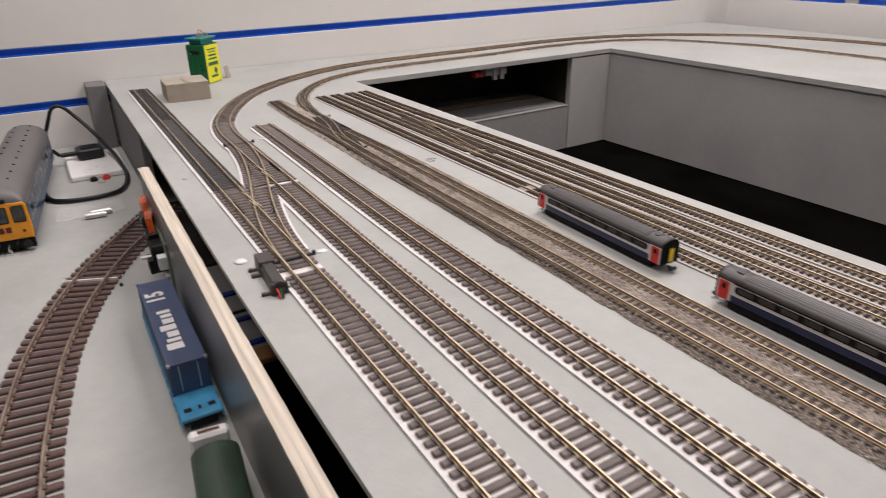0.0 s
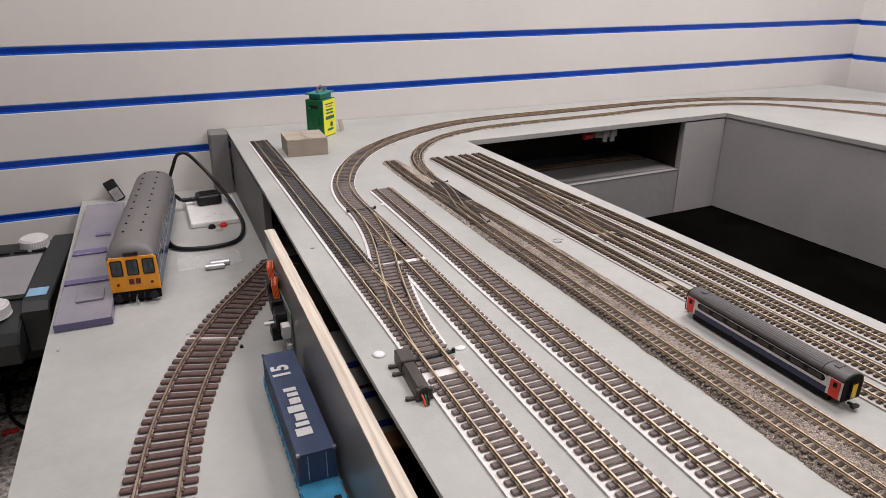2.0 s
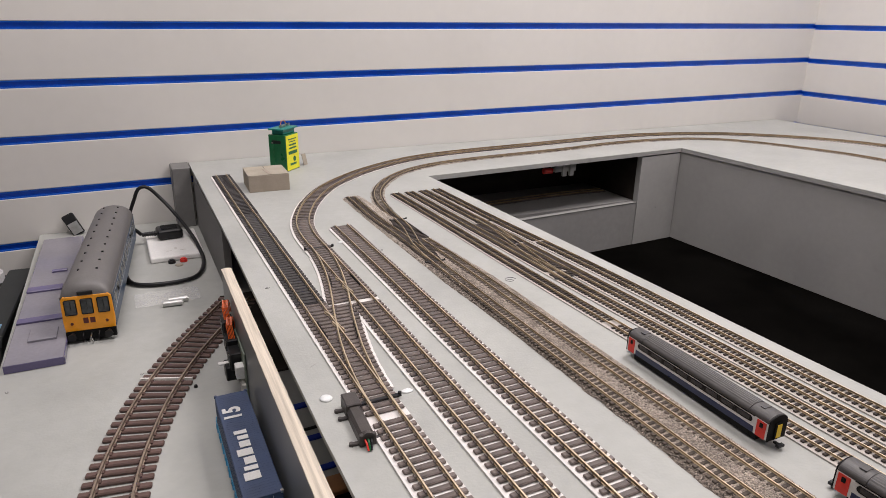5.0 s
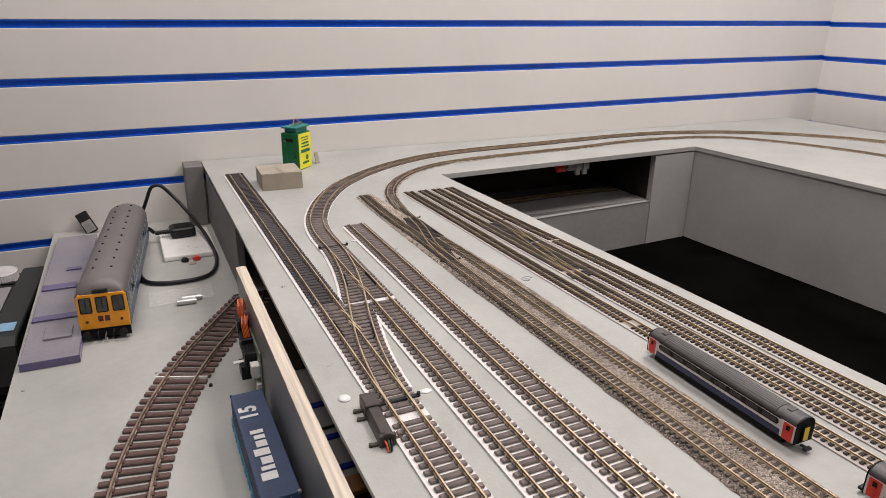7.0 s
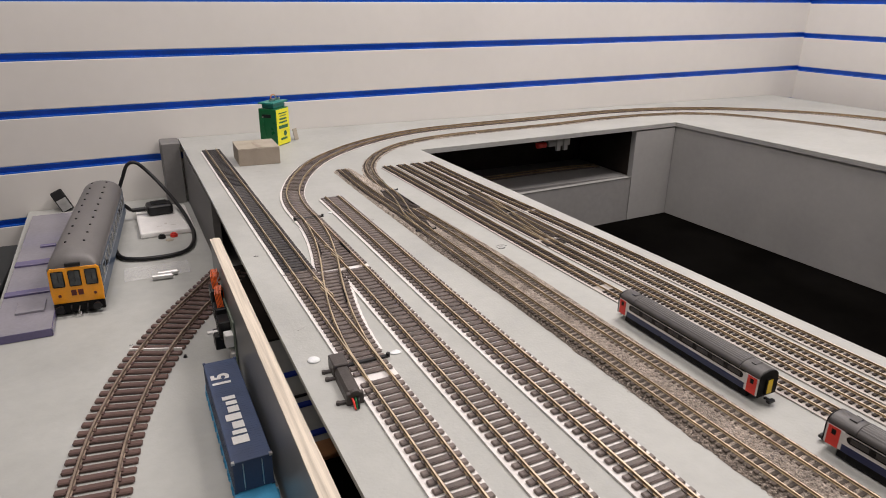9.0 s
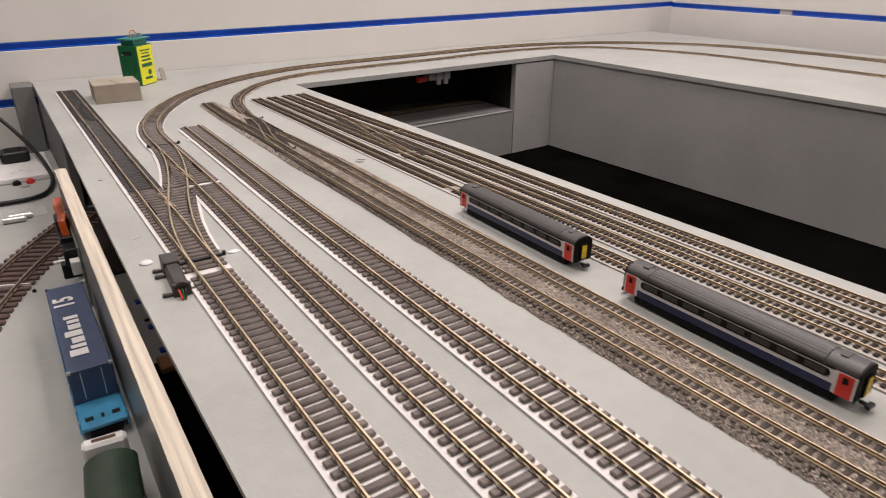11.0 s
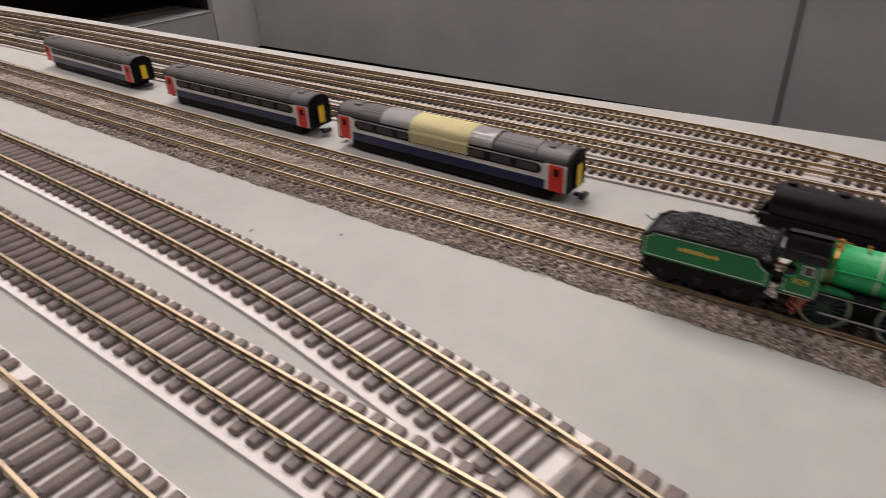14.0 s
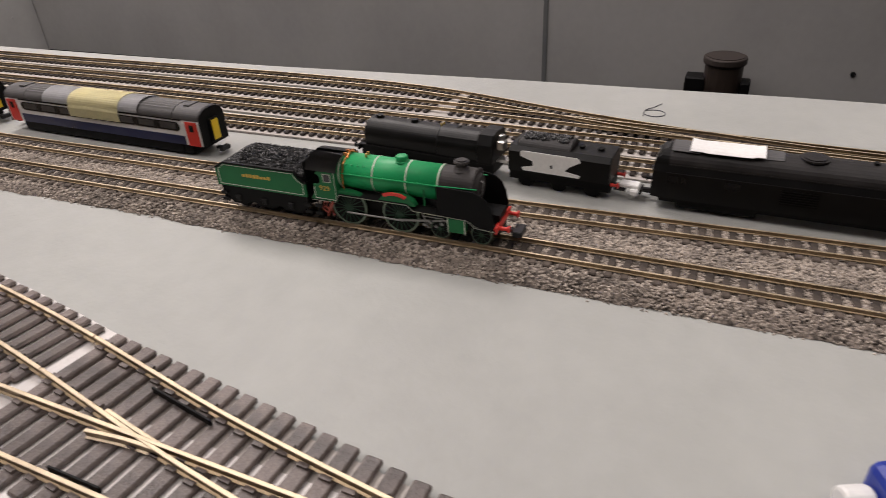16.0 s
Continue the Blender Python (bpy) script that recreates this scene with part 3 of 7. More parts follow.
COLS = 40
ballast([bed_west, bed_east], 0.0, BED + 0.0003, "grey stone ballast bed under two small model tracks", 0.0016, dark=5)
COLS = 12
ballast([nloop[2:], nloop[2:]], 0.0115, 0.0019, "pale sandy ballast around a small curved model track", 0.004, 0.0005, 0.005, stone=M_STONE_PALE)
close = lambda x, y: y < 0.62
track("nb", n1, "small-scale model track set in grey ballast", z=BED - 0.0003, single=close)
track("nb", n2[1:], "small-scale model track set in grey ballast", z=BED - 0.0003, single=close)
track("nb", nloop, "small-scale model track curving round the back of the board", z=0.0009)
nx = [(0.1650, 0.765), (0.1655, 0.785), (0.1668, 0.812), (0.1705, 0.842), (0.1775, 0.872), (0.1835, 0.900), (0.1872, 0.930), (0.1890, 0.950)]
turnout_bits("n", nx, "small points of dark sleepers linking two ballasted model tracks", BED + 0.0001,
             [(0.1565, 0.1745 + 0.010 * min(1, k / 10), 0.775 + 0.0054 * k, 0) for k in range(0, 15)] + [(0.1590 + 0.0011 * k, 0.1965, 0.858 + 0.0054 * k, 0) for k in range(0, 17)],
             ((0.1695, 0.850, -14), (0.1810, 0.868, -14)), ((0.1600, 0.838, 0, 0.02), (0.1925, 0.878, 0, 0.02)), ((0.165, 0.772, 0.013), (0.1885, 0.945, 0.013)))

# loose stones over the bed where it lies nearest
rng = np.random.default_rng(8)
west, east = (spline(c, 0.004) for c in (bed_west, bed_east))
lines = [spline(c, 0.004) for c in (n1, n2)]
curve_x = lambda c, y: np.interp(-y, -c[:, 1], c[:, 0])
count = 46000
y = -0.34 + 1.09 * rng.random(count) ** 1.25
w0, w1 = curve_x(west, y), curve_x(east, y)
x = w0 + (w1 - w0) * rng.random(count) + rng.normal(0, 0.0006, count)
gap = np.minimum(*(np.abs(np.abs(x - curve_x(c, y)) - 0.0049) for c in lines))
on_tie = np.minimum(*(np.where(np.abs(x - curve_x(c, y)) < 0.0095, np.abs((y / 0.0054 + k) % 1.0 - 0.5), 1.0) for k, c in enumerate(lines)))
keep = (gap > 0.0009) & ((on_tie > 0.16) | (rng.random(count) < 0.10))
x, y, w0, w1 = (v[keep] for v in (x, y, w0, w1))
inset = np.clip(np.minimum(x - w0, w1 - x), 0, None)
z = (BED + 0.0003) * np.clip(inset / 0.007, 0.0, 1) ** 0.7 + 0.0001
size = rng.uniform(0.00045, 0.00085, len(x)) * np.where(inset > 0.0003, 1, 0.8)
shape = np.array([(1, 0, 0), (-1, 0, 0), (0, 1, 0), (0, -1, 0), (0, 0, 1), (0, 0, -1)], float)
turn = rng.random(len(x)) * 2 * math.pi
corner = shape[None] * (rng.uniform(0.65, 1.3, (len(x), 6, 1)) * size[:, None, None]) + rng.normal(0, 0.22, (len(x), 6, 3)) * size[:, None, None]
corner = np.stack([corner[..., 0] * np.cos(turn)[:, None] - corner[..., 1] * np.sin(turn)[:, None], corner[..., 0] * np.sin(turn)[:, None] + corner[..., 1] * np.cos(turn)[:, None], corner[..., 2] * 0.75], -1)
corner += np.stack([x, y, z], -1)[:, None]
tri = np.array([(0, 2, 4), (2, 1, 4), (1, 3, 4), (3, 0, 4), (2, 0, 5), (1, 2, 5), (3, 1, 5), (0, 3, 5)])
faces = (tri[None] + 6 * np.arange(len(x))[:, None, None]).reshape(-1, 3)
me = bpy.data.meshes.new("ballast_stones")
me.vertices.add(6 * len(x))
me.vertices.foreach_set("co", corner.ravel())
me.loops.add(faces.size)
me.loops.foreach_set("vertex_index", faces.ravel().astype(np.int32))
me.polygons.add(len(faces))
me.polygons.foreach_set("loop_start", np.arange(0, faces.size, 3, dtype=np.int32))
me.update(calc_edges=True)
me.materials.append(M_LOOSE)
tagged(new("ballast_stones", me), "loose grey and cream stones strewn over the ballast bed", "ballast", kind="stuff")

# four parallel sidings
run_y = (1.088, 0.9, 0.77, 0.65, 0.5, 0.25, 0.05, -0.05, -0.1)
run_x = ((0.2425, 0.2460, 0.2475, 0.2500, 0.2540, 0.2610, 0.2660, 0.2700, 0.2715), (0.2675, 0.2715, 0.2750, 0.2785, 0.2840, 0.2895, 0.2945, 0.2960, 0.2965),
         (0.2925, 0.2970, 0.3005, 0.3040, 0.3080, 0.3140, 0.3195, 0.3215, 0.3220), (0.3165, 0.3205, 0.3270, 0.3320, 0.3350, 0.3415, 0.3490, 0.3490, 0.3435))
tail = (((0.2725, -0.25), (0.2725, -0.45)), ((0.2975, -0.25), (0.2975, -0.45)), ((0.3180, -0.2), (0.3140, -0.3), (0.3110, -0.42)),
        ((0.3335, -0.147), (0.3250, -0.19), (0.3165, -0.244), (0.3110, -0.29), (0.3090, -0.4)))
STRIP = (-0.0108, 0.0088, 0.0012, M_CARDG)
for k, (xs, end) in enumerate(zip(run_x, tail)):
    ctrl = list(zip(xs, run_y)) + list(end)
    track("n", ctrl[::-1], "small-scale model siding on a white foam strip", single=lambda x, y: y < 0.62, bed=STRIP,
          skip=((0.2530, 0.556, 0.005),) if k == 0 else ((0.2775, 0.692, 0.0035),) if k == 1 else ((0.3220, -0.1, 0.005), (0.3435, -0.1, 0.004), (0.3000, 0.795, 0.0035), (0.3262, 0.789, 0.0035)))
sx = [(0.2990, 0.905), (0.2980, 0.87), (0.2930, 0.82), (0.2860, 0.765), (0.2805, 0.715), (0.2785, 0.665)]
turnout_bits("n", sx, "small points linking two model sidings", 0.0012,
             [(0.2695 - 0.00015 * k, 0.3115 - 0.0001 * k, 0.675 + 0.0054 * k, 0) for k in range(0, 40) if k not in (3, 22)], ((0.2878, 0.79, 190),), ((0.2942, 0.80, 0, 0.02), (0.2822, 0.785, 0, 0.02)), ((0.2992, 0.895, 0.012), (0.2785, 0.672, 0.012)))

# the broad-gauge curve on the lower board
track("o", [(-0.0300, 1.024), (-0.0675, 0.962), (-0.1080, 0.894), (-0.1295, 0.852), (-0.1430, 0.822), (-0.1595, 0.781), (-0.1750, 0.733), (-0.1885, 0.683), (-0.2000, 0.62), (-0.2115, 0.53), (-0.2145, 0.42), (-0.2075, 0.28), (-0.1925, 0.1)],
      "large-scale curved track with brown sleepers on the lower board", z=LOW, single=lambda x, y: True)
# added white strip in place of the pale joint gap in the track
M_SEAM = mat("white_gap_strip", (0.72, 0.69, 0.66), 0.8)
tagged(obj("gap_filler_strip", merge(bmesh.new(), box(-0.0300, 0.0270, -0.0011, 0.0011, 0.0002, 0.0034), pose(-0.1385, 0.8330, LOW, 0, 0, -22.5)), M_SEAM), "thin white strip standing in for a pale gap between two sleepers", "card strip")

# ---------------------------------------------------------------- supports, well and tunnel
WELL = -0.2185
# fascia grey toned down: shade on panel and shelf is put into the colour
M_PANELN = mat("grey_fascia_shade_colour", (0.27, 0.265, 0.26), 0.55, var=0.05, scale=6, bump=0.2, bscale=180)
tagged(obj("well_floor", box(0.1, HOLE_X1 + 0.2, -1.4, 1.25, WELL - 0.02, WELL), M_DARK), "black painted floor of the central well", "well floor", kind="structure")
tagged(obj("well_panel_east", slab([(1.074, -1.3), (1.094, -1.3), (1.036, 1.24), (1.016, 1.24)], WELL, -0.0093), M_FASCIA), "grey painted side panel of the central well", "panel", kind="structure")
tagged(obj("seam_strip", box(1.0415, 1.0440, 0.040, 0.047, WELL, -0.0095), M_PLYFACE), "dark upright joint between two grey panels", "panel joint", kind="structure")


def north_panel(x0, x1, back, deep, z0, z1):
    """An upright panel along the askew north edge of the well."""
    return slab([(x0, NORTH(x0) + back), (x1, NORTH(x1) + back), (x1, NORTH(x1) + back + deep), (x0, NORTH(x0) + back + deep)], z0, z1)


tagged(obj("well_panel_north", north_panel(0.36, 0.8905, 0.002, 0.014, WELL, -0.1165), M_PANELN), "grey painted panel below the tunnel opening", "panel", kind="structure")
tagged(obj("shelf_lip", north_panel(0.36, 0.8903, 0.001, 0.0022, -0.1163, -0.1153), M_BOARD), "thin pale grey lip along the tunnel shelf", "shelf edge", kind="structure")
tagged(obj("well_panel_corner", north_panel(0.8925, 1.0145, 0.001, 0.015, WELL, -0.0125), M_FASCIA), "grey painted corner panel beside the tunnel opening", "panel", kind="structure")
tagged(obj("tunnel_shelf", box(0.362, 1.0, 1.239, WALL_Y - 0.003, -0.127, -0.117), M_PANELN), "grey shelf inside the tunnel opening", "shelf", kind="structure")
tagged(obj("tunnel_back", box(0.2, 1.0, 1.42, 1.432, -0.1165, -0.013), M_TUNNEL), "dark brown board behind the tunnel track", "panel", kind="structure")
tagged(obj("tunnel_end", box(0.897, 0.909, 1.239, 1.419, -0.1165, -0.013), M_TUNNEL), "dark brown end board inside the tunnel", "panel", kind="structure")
track("oo", [(0.40, 1.318), (0.50, 1.334), (0.66, 1.343), (0.74, 1.347), (0.82, 1.346), (0.888, 1.340)], "hidden model track curving inside the tunnel opening", z=-0.117)
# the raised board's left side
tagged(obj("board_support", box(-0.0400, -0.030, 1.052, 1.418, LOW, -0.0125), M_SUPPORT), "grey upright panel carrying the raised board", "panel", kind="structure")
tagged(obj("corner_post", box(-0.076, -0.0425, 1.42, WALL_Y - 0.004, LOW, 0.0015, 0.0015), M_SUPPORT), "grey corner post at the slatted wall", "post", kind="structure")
# added black backing: stands in for darkness in the open space behind
tagged(obj("gap_dark_backing", box(0.07, 0.085, -1.4, 1.40, LOW, -0.0125), M_DARK), "added black backing for the dark open space under the raised board", "panel", kind="structure")

# dark strip over the grey lower board: the gap's shade as colour
tagged(obj("gap_shade_strip", box(-0.0525, 0.0695, 0.80, 1.045, LOW + 0.0002, LOW + 0.003), M_TUNNEL), "dark brown strip added for the shade in the gap under the raised board", "floor strip", kind="structure")

# plank standing on the lower board
plank = thing("plank", pose(-0.0670, 0.0, LOW, 0, 0, -0.63), "grey painted plywood plank with a raw pale top edge", "plank")
part("face", box(-0.0062, 0.0048, -0.4, 0.885, 0, 0.103), M_PLYFACE, plank, "dark grey painted face")
rng = random.Random(21)
b = bmesh.new()
rows = []
for k in range(500):
    y = -0.4 + 1.2852 * k / 499
    a, c = 0.00025 * noise.noise((y * 55, 2.0, 0)), rng.uniform(-0.00003, 0.00003)
    rows.append([b.verts.new((-0.0064 + a, y, 0.1031)), b.verts.new((-0.0063 + a, y, 0.1046 + c)), b.verts.new((-0.0012, y, 0.1054 + c)), b.verts.new((0.0030, y, 0.1050 - c)), b.verts.new((0.0051 - a, y, 0.1044)), b.verts.new((0.0050, y, 0.1031))])
for r0, r1 in zip(rows, rows[1:]):
    for k in range(6):
        b.faces.new((r0[k], r0[(k + 1) % 6], r1[(k + 1) % 6], r1[k]))
b.faces.new(rows[0])
b.faces.new(rows[-1][::-1])
bmesh.ops.recalc_face_normals(b, faces=b.faces)
part("top_edge", b, M_WOOD, plank, "raw pale wooden edge")

# ---------------------------------------------------------------- rolling stock
M_NAVY = mat("navy_blue_livery", (0.008, 0.016, 0.070), 0.3, var=0.08, scale=60, coat=0.3)
M_PALE = mat("pale_grey_livery", (0.70, 0.69, 0.68), 0.35, var=0.04, scale=60, coat=0.2)
M_ROOF = mat("grey_ribbed_roof", (0.066, 0.062, 0.061), 0.5, var=0.1, scale=70, bump=0.15)
M_GLASSB = mat("dark_tinted_glass", (0.006, 0.0065, 0.008), 0.2, var=0.1, scale=40, spec=0.3)
M_PANE = mat("grey_tinted_pane", (0.050, 0.049, 0.051), 0.2, var=0.1, scale=40, spec=0.4)
M_GREEN = mat("malachite_green_paint", (0.010, 0.345, 0.110), 0.44, var=0.06, scale=80, spec=0.4)
# the boiler's malachite again, darker: shade on upright sides is in the colour
M_DGREEN = mat("malachite_green_shaded", (0.012, 0.155, 0.050), 0.48, var=0.06, scale=80, spec=0.3)
M_SPOKE = mat("deep_green_spokes", (0.006, 0.048, 0.020), 0.5, var=0.08, scale=80)
M_SBOX = mat("weathered_black_paint", (0.040, 0.036, 0.035), 0.6, var=0.15, scale=120, bump=0.2, bscale=900, spec=0.3)
M_STEEL = mat("dull_steel", (0.27, 0.27, 0.26), 0.4, 0.9, var=0.12, scale=150)
M_LINE = mat("pale_lining", (0.62, 0.66, 0.55), 0.45, var=0.05, scale=100)
M_GOLD = mat("gold_lettering", (0.62, 0.42, 0.06), 0.45, var=0.05, scale=100)
M_COPPER = mat("copper_pipe", (0.75, 0.3, 0.1), 0.3, 0.9, var=0.08, scale=100)
M_REDPIPE = mat("dull_red_pipe", (0.36, 0.075, 0.05), 0.5, var=0.12, scale=100)
M_COAL = mat("black_coal", (0.018, 0.018, 0.019), 0.28, var=0.3, scale=300, bump=0.6, bscale=1500, island=0.8)
M_LOCO = mat("black_locomotive_paint", (0.0042, 0.0041, 0.0042), 0.42, var=0.15, scale=90, spec=0.22, bump=0.1, bscale=700)
# locomotive black lightened: the grey sheen of lit tops is in the colour
M_LOCOROOF = mat("black_roof_sheen_in_colour", (0.024, 0.022, 0.022), 0.5, var=0.2, scale=90, spec=0.25, bump=0.15, bscale=900)
M_SMOKEBOX = mat("satin_black_paint", (0.010, 0.0098, 0.0098), 0.5, var=0.15, scale=90, spec=0.22, bump=0.1, bscale=700)
M_TYRE = mat("pale_green_wheel_rim", (0.20, 0.27, 0.20), 0.4, 0.3, var=0.1, scale=120)
M_PAPER = mat("cream_paper_note", (0.90, 0.83, 0.50), 0.75, var=0.03, scale=60)
M_WPAPER = mat("white_paper_label", (0.88, 0.87, 0.85), 0.7, var=0.03, scale=60)
M_GPAPER = mat("grey_paper_label", (0.62, 0.60, 0.57), 0.8, var=0.03, scale=60)
M_TAPED = mat("dull_grey_tape", (0.10, 0.098, 0.10), 0.4, var=0.1, scale=60, spec=0.4)
M_TAPE = mat("silver_grey_tape", (0.55, 0.55, 0.56), 0.25, var=0.06, scale=60, spec=0.6)


def numeral(text, size, thick, material, parent, label, bold=0.0):
    """One raised character lying in the x-y plane of its parent."""
    cu = bpy.data.curves.new("numeral", "FONT")
    cu.body, cu.size, cu.extrude, cu.offset = text, size, thick, bold
    fo = new("numeral_source", cu)
    bpy.context.view_layer.update()
    me = bpy.data.meshes.new_from_object(fo.evaluated_get(bpy.context.evaluated_depsgraph_get()))
    bpy.data.objects.remove(fo)
    me.materials.append(material)
    fig = new("numeral", me)
    fig.parent, fig["label"] = parent, label
    return fig


def wheel(name, parent, x, y, z, r, w, tyre, centre, spokes=0, label="", ax="y"):
    """A flanged wheel on an axle across the vehicle."""
    turn = pose(0, 0, 0, 90, 0, 0)
    b = cyl(r, w, 28, m=pose(0, w / 2, 0) @ turn)
    cyl(r * 1.09, w * 0.28, 28, m=pose(0, -w * 0.2, 0) @ turn if y < 0 else pose(0, w * 0.5, 0) @ turn, bm=b)
    o = part(name, b, tyre, parent, label)
    o.matrix_basis = pose(x, y, z)
    s = -1 if y < 0 else 1
    face = s * w * 0.52
    if spokes:
        d = cyl(r * 0.955, 0.0002, 28, m=pose(0, face + (0.0002 if s > 0 else 0), 0) @ turn)
        part("disc", d, M_BLACKM, o)
        c = cyl(r * 0.22, 0.0005, 14, m=pose(0, face + s * 0.0003 + 0.00025, 0) @ turn)
        for k in range(spokes):
            a = 2 * math.pi * k / spokes
            own = box(-r * 0.028, r * 0.028, face + s * 0.0001, face + s * 0.0004, r * 0.1, r * 0.93)
            merge(c, own, Matrix.Rotation(a, 4, "Y"))
        part("spoke", c, centre, o, "green spokes and hub")
    else:
        c = cyl(r * 0.72, 0.0004, 20, m=pose(0, face + (0.0004 if s > 0 else 0), 0) @ turn)
        part("hub", c, centre, o)
    return o


def bars(parent, x0, x1, y, z0, z1, n, material, name="lettering", seed=1, thick=0.00012, side=-1):
    """Plain bars in place of lettering, on a side wall."""
    rng = random.Random(seed)
    b = bmesh.new()
    w = (x1 - x0) / n
    for k in range(n):
        top = z1 - (rng.random() < 0.3) * 0.25 * (z1 - z0)
        box(x0 + k * w + 0.1 * w, x0 + (k + 0.82) * w, min(y, y + side * thick), max(y, y + side * thick), z0, top, bm=b)
    return part(name, b, material, parent)


def coach(m, label, patch=False):
    """A modern coach: pale sides, dark window band, navy lower panels, red doors, ribbed roof; x runs along it."""
    t = thing("railway_coach", m, label, "model coach", "coaches standing beside the sidings")
    L, W = 0.150, 0.0094
    h = L / 2
    sec = [(-W, 0.0068), (W, 0.0068), (W, 0.0125), (W * 0.985, 0.0192), (W * 0.93, 0.0206), (-W * 0.93, 0.0206), (-W * 0.985, 0.0192), (-W, 0.0125)]
    part("body", extrude_poly(sec, -h, h, "x", 0.0004), M_PALE, t)
    # roof with ribs
    prof = []
    n = 26
    for k in range(n + 1):
        a = math.pi * k / n
        rib = 0.00032 if 0.22 < k / n < 0.78 and k % 2 else 0.0
        prof.append((math.cos(a) * (W * 0.97) * (1 if abs(math.cos(a)) < 0.98 else 1), 0.0203 + max(0.0, math.sin(a)) ** 0.85 * 0.0058 + rib))
    part("roof", extrude_poly(prof, -h + 0.018, h - 0.018, "x"), M_ROOF, t, "grey ribbed roof")
    smooth = [(math.cos(math.pi * k / 20) * W * 0.97, 0.0203 + max(0.0, math.sin(math.pi * k / 20)) ** 0.85 * 0.0059) for k in range(21)]
    for s in (-1, 1):
        b = extrude_poly(smooth, s * (h - 0.018), s * h, "x", 0.0006)
        box(s * (h - 0.0135), s * (h - 0.0095), -0.0035, 0.0035, 0.0258, 0.0266, 0.0002, bm=b)
        part("roof_dome", b, M_ROOF, t)
    for s in (-1, 1):
        y = s * W
        o = sorted((y, y + s * 0.00018))
        part("lower_panel", box(-h + 0.0115, h - 0.0115, o[0], o[1], 0.0067, 0.0116), M_NAVY, t, "navy blue lower panel")
        # window band with rounded ends
        r = 0.0025
        pts = [(h - 0.0135 - r + r * math.cos(a), 0.0165 + r * math.sin(a)) for a in np.linspace(-math.pi / 2, math.pi / 2, 9)]
        pts += [(-x, z) for x, z in reversed([(a, b2) for a, b2 in pts])]
        pts = [(x, z) for x, z in pts[:9]] + [(-x, z) for x, z in pts[:9][::-1]]
        band = extrude_poly(pts, o[0], o[1] + 0.0, "y")
        part("window_band", band, M_GLASSB, t, "black glossy window band")
        for k in range(8):
            xc = -h + 0.0215 + k * (L - 0.043) / 7
            oo = sorted((y + s * 0.00018, y + s * 0.0003))
            part("window", box(xc - 0.0056, xc + 0.0056, oo[0], oo[1], 0.0150, 0.0184), M_PANE, t)
        for e in (-1, 1):
            x0, x1 = sorted((e * (h - 0.0094), e * (h - 0.0016)))
            d = part("door", box(x0, x1, sorted((y, y + s * 0.0003))[0], sorted((y, y + s * 0.0003))[1], 0.0066, 0.0198), M_RED, t, "bright red door")
            xm = (x0 + x1) / 2
            part("door_window", box(xm - 0.0014, xm + 0.0014, *sorted((y + s * 0.0003, y + s * 0.00045)), 0.0146, 0.0182), M_GLASSB, d)
        part("eave_strip", box(-h + 0.012, h - 0.012, *sorted((y * 0.975, y * 0.975 + s * 0.0003)), 0.0199, 0.0206), M_BLACKM, t)
    for e in (-1, 1):
        x0, x1 = sorted((e * h, e * (h + 0.0007)))
        sec2 = [(-W * 0.99, 0.0060), (W * 0.99, 0.0060), (W * 0.99, 0.0195)] + [(W * 0.96 * math.cos(a), 0.0203 + 0.0056 * math.sin(a) ** 0.85) for a in np.linspace(0.05, math.pi - 0.05, 13)] + [(-W * 0.99, 0.0195)]
        part("end_plate", extrude_poly(sec2, x0, x1, "x"), M_BLACKM, t, "black coach end")
        x0, x1 = sorted((e * h, e * (h + 0.002)))
        g = part("gangway", box(x0, x1, -0.0036, 0.0036, 0.0075, 0.0202, 0.0004), M_BLACKM, t)
        x0, x1 = sorted((e * (h + 0.002), e * (h + 0.0023)))
        part("gangway_door", box(x0, x1, -0.0023, 0.0023, 0.0085, 0.0192), M_YELLOW, g, "yellow gangway door")
        b = box(*sorted((e * h, e * (h + 0.0045))), -0.001, 0.001, 0.0028, 0.0042)
        box(*sorted((e * (h + 0.0035), e * (h + 0.0065))), -0.0032, 0.0032, 0.0024, 0.0046, 0.0003, bm=b)
        part("coupling", b, M_BLACK, t)
    # underframe, made wide and low so its black also fills the contact shadow
    b = box(-0.060, 0.060, -0.0088, 0.0088, 0.0014, 0.0068, 0.0004)
    for k in range(-2, 3):
        box(k * 0.012 - 0.0045, k * 0.012 + 0.0045, -0.0087, 0.0087, 0.0032, 0.0064, 0.0003, bm=b)
    part("underframe", b, M_BLACKM, t)
    for e in (-1, 1):
        bg = part("bogie", box(e * 0.053 - 0.013, e * 0.053 + 0.013, -0.0084, 0.0084, 0.0010, 0.0066, 0.0004), M_BLACKM, t)
        for k in (-1, 1):
            for s in (-1, 1):
                wheel("wheel", bg, e * 0.053 + k * 0.0088, s * 0.0046, 0.0031, 0.0031, 0.0014, M_METAL, M_BLACKM)
    if patch:
        arc = [(math.cos(a) * W * 1.02, 0.0209 + max(0.0, math.sin(a)) ** 0.85 * 0.0064) for a in np.linspace(0.02, math.pi - 0.02, 19)]
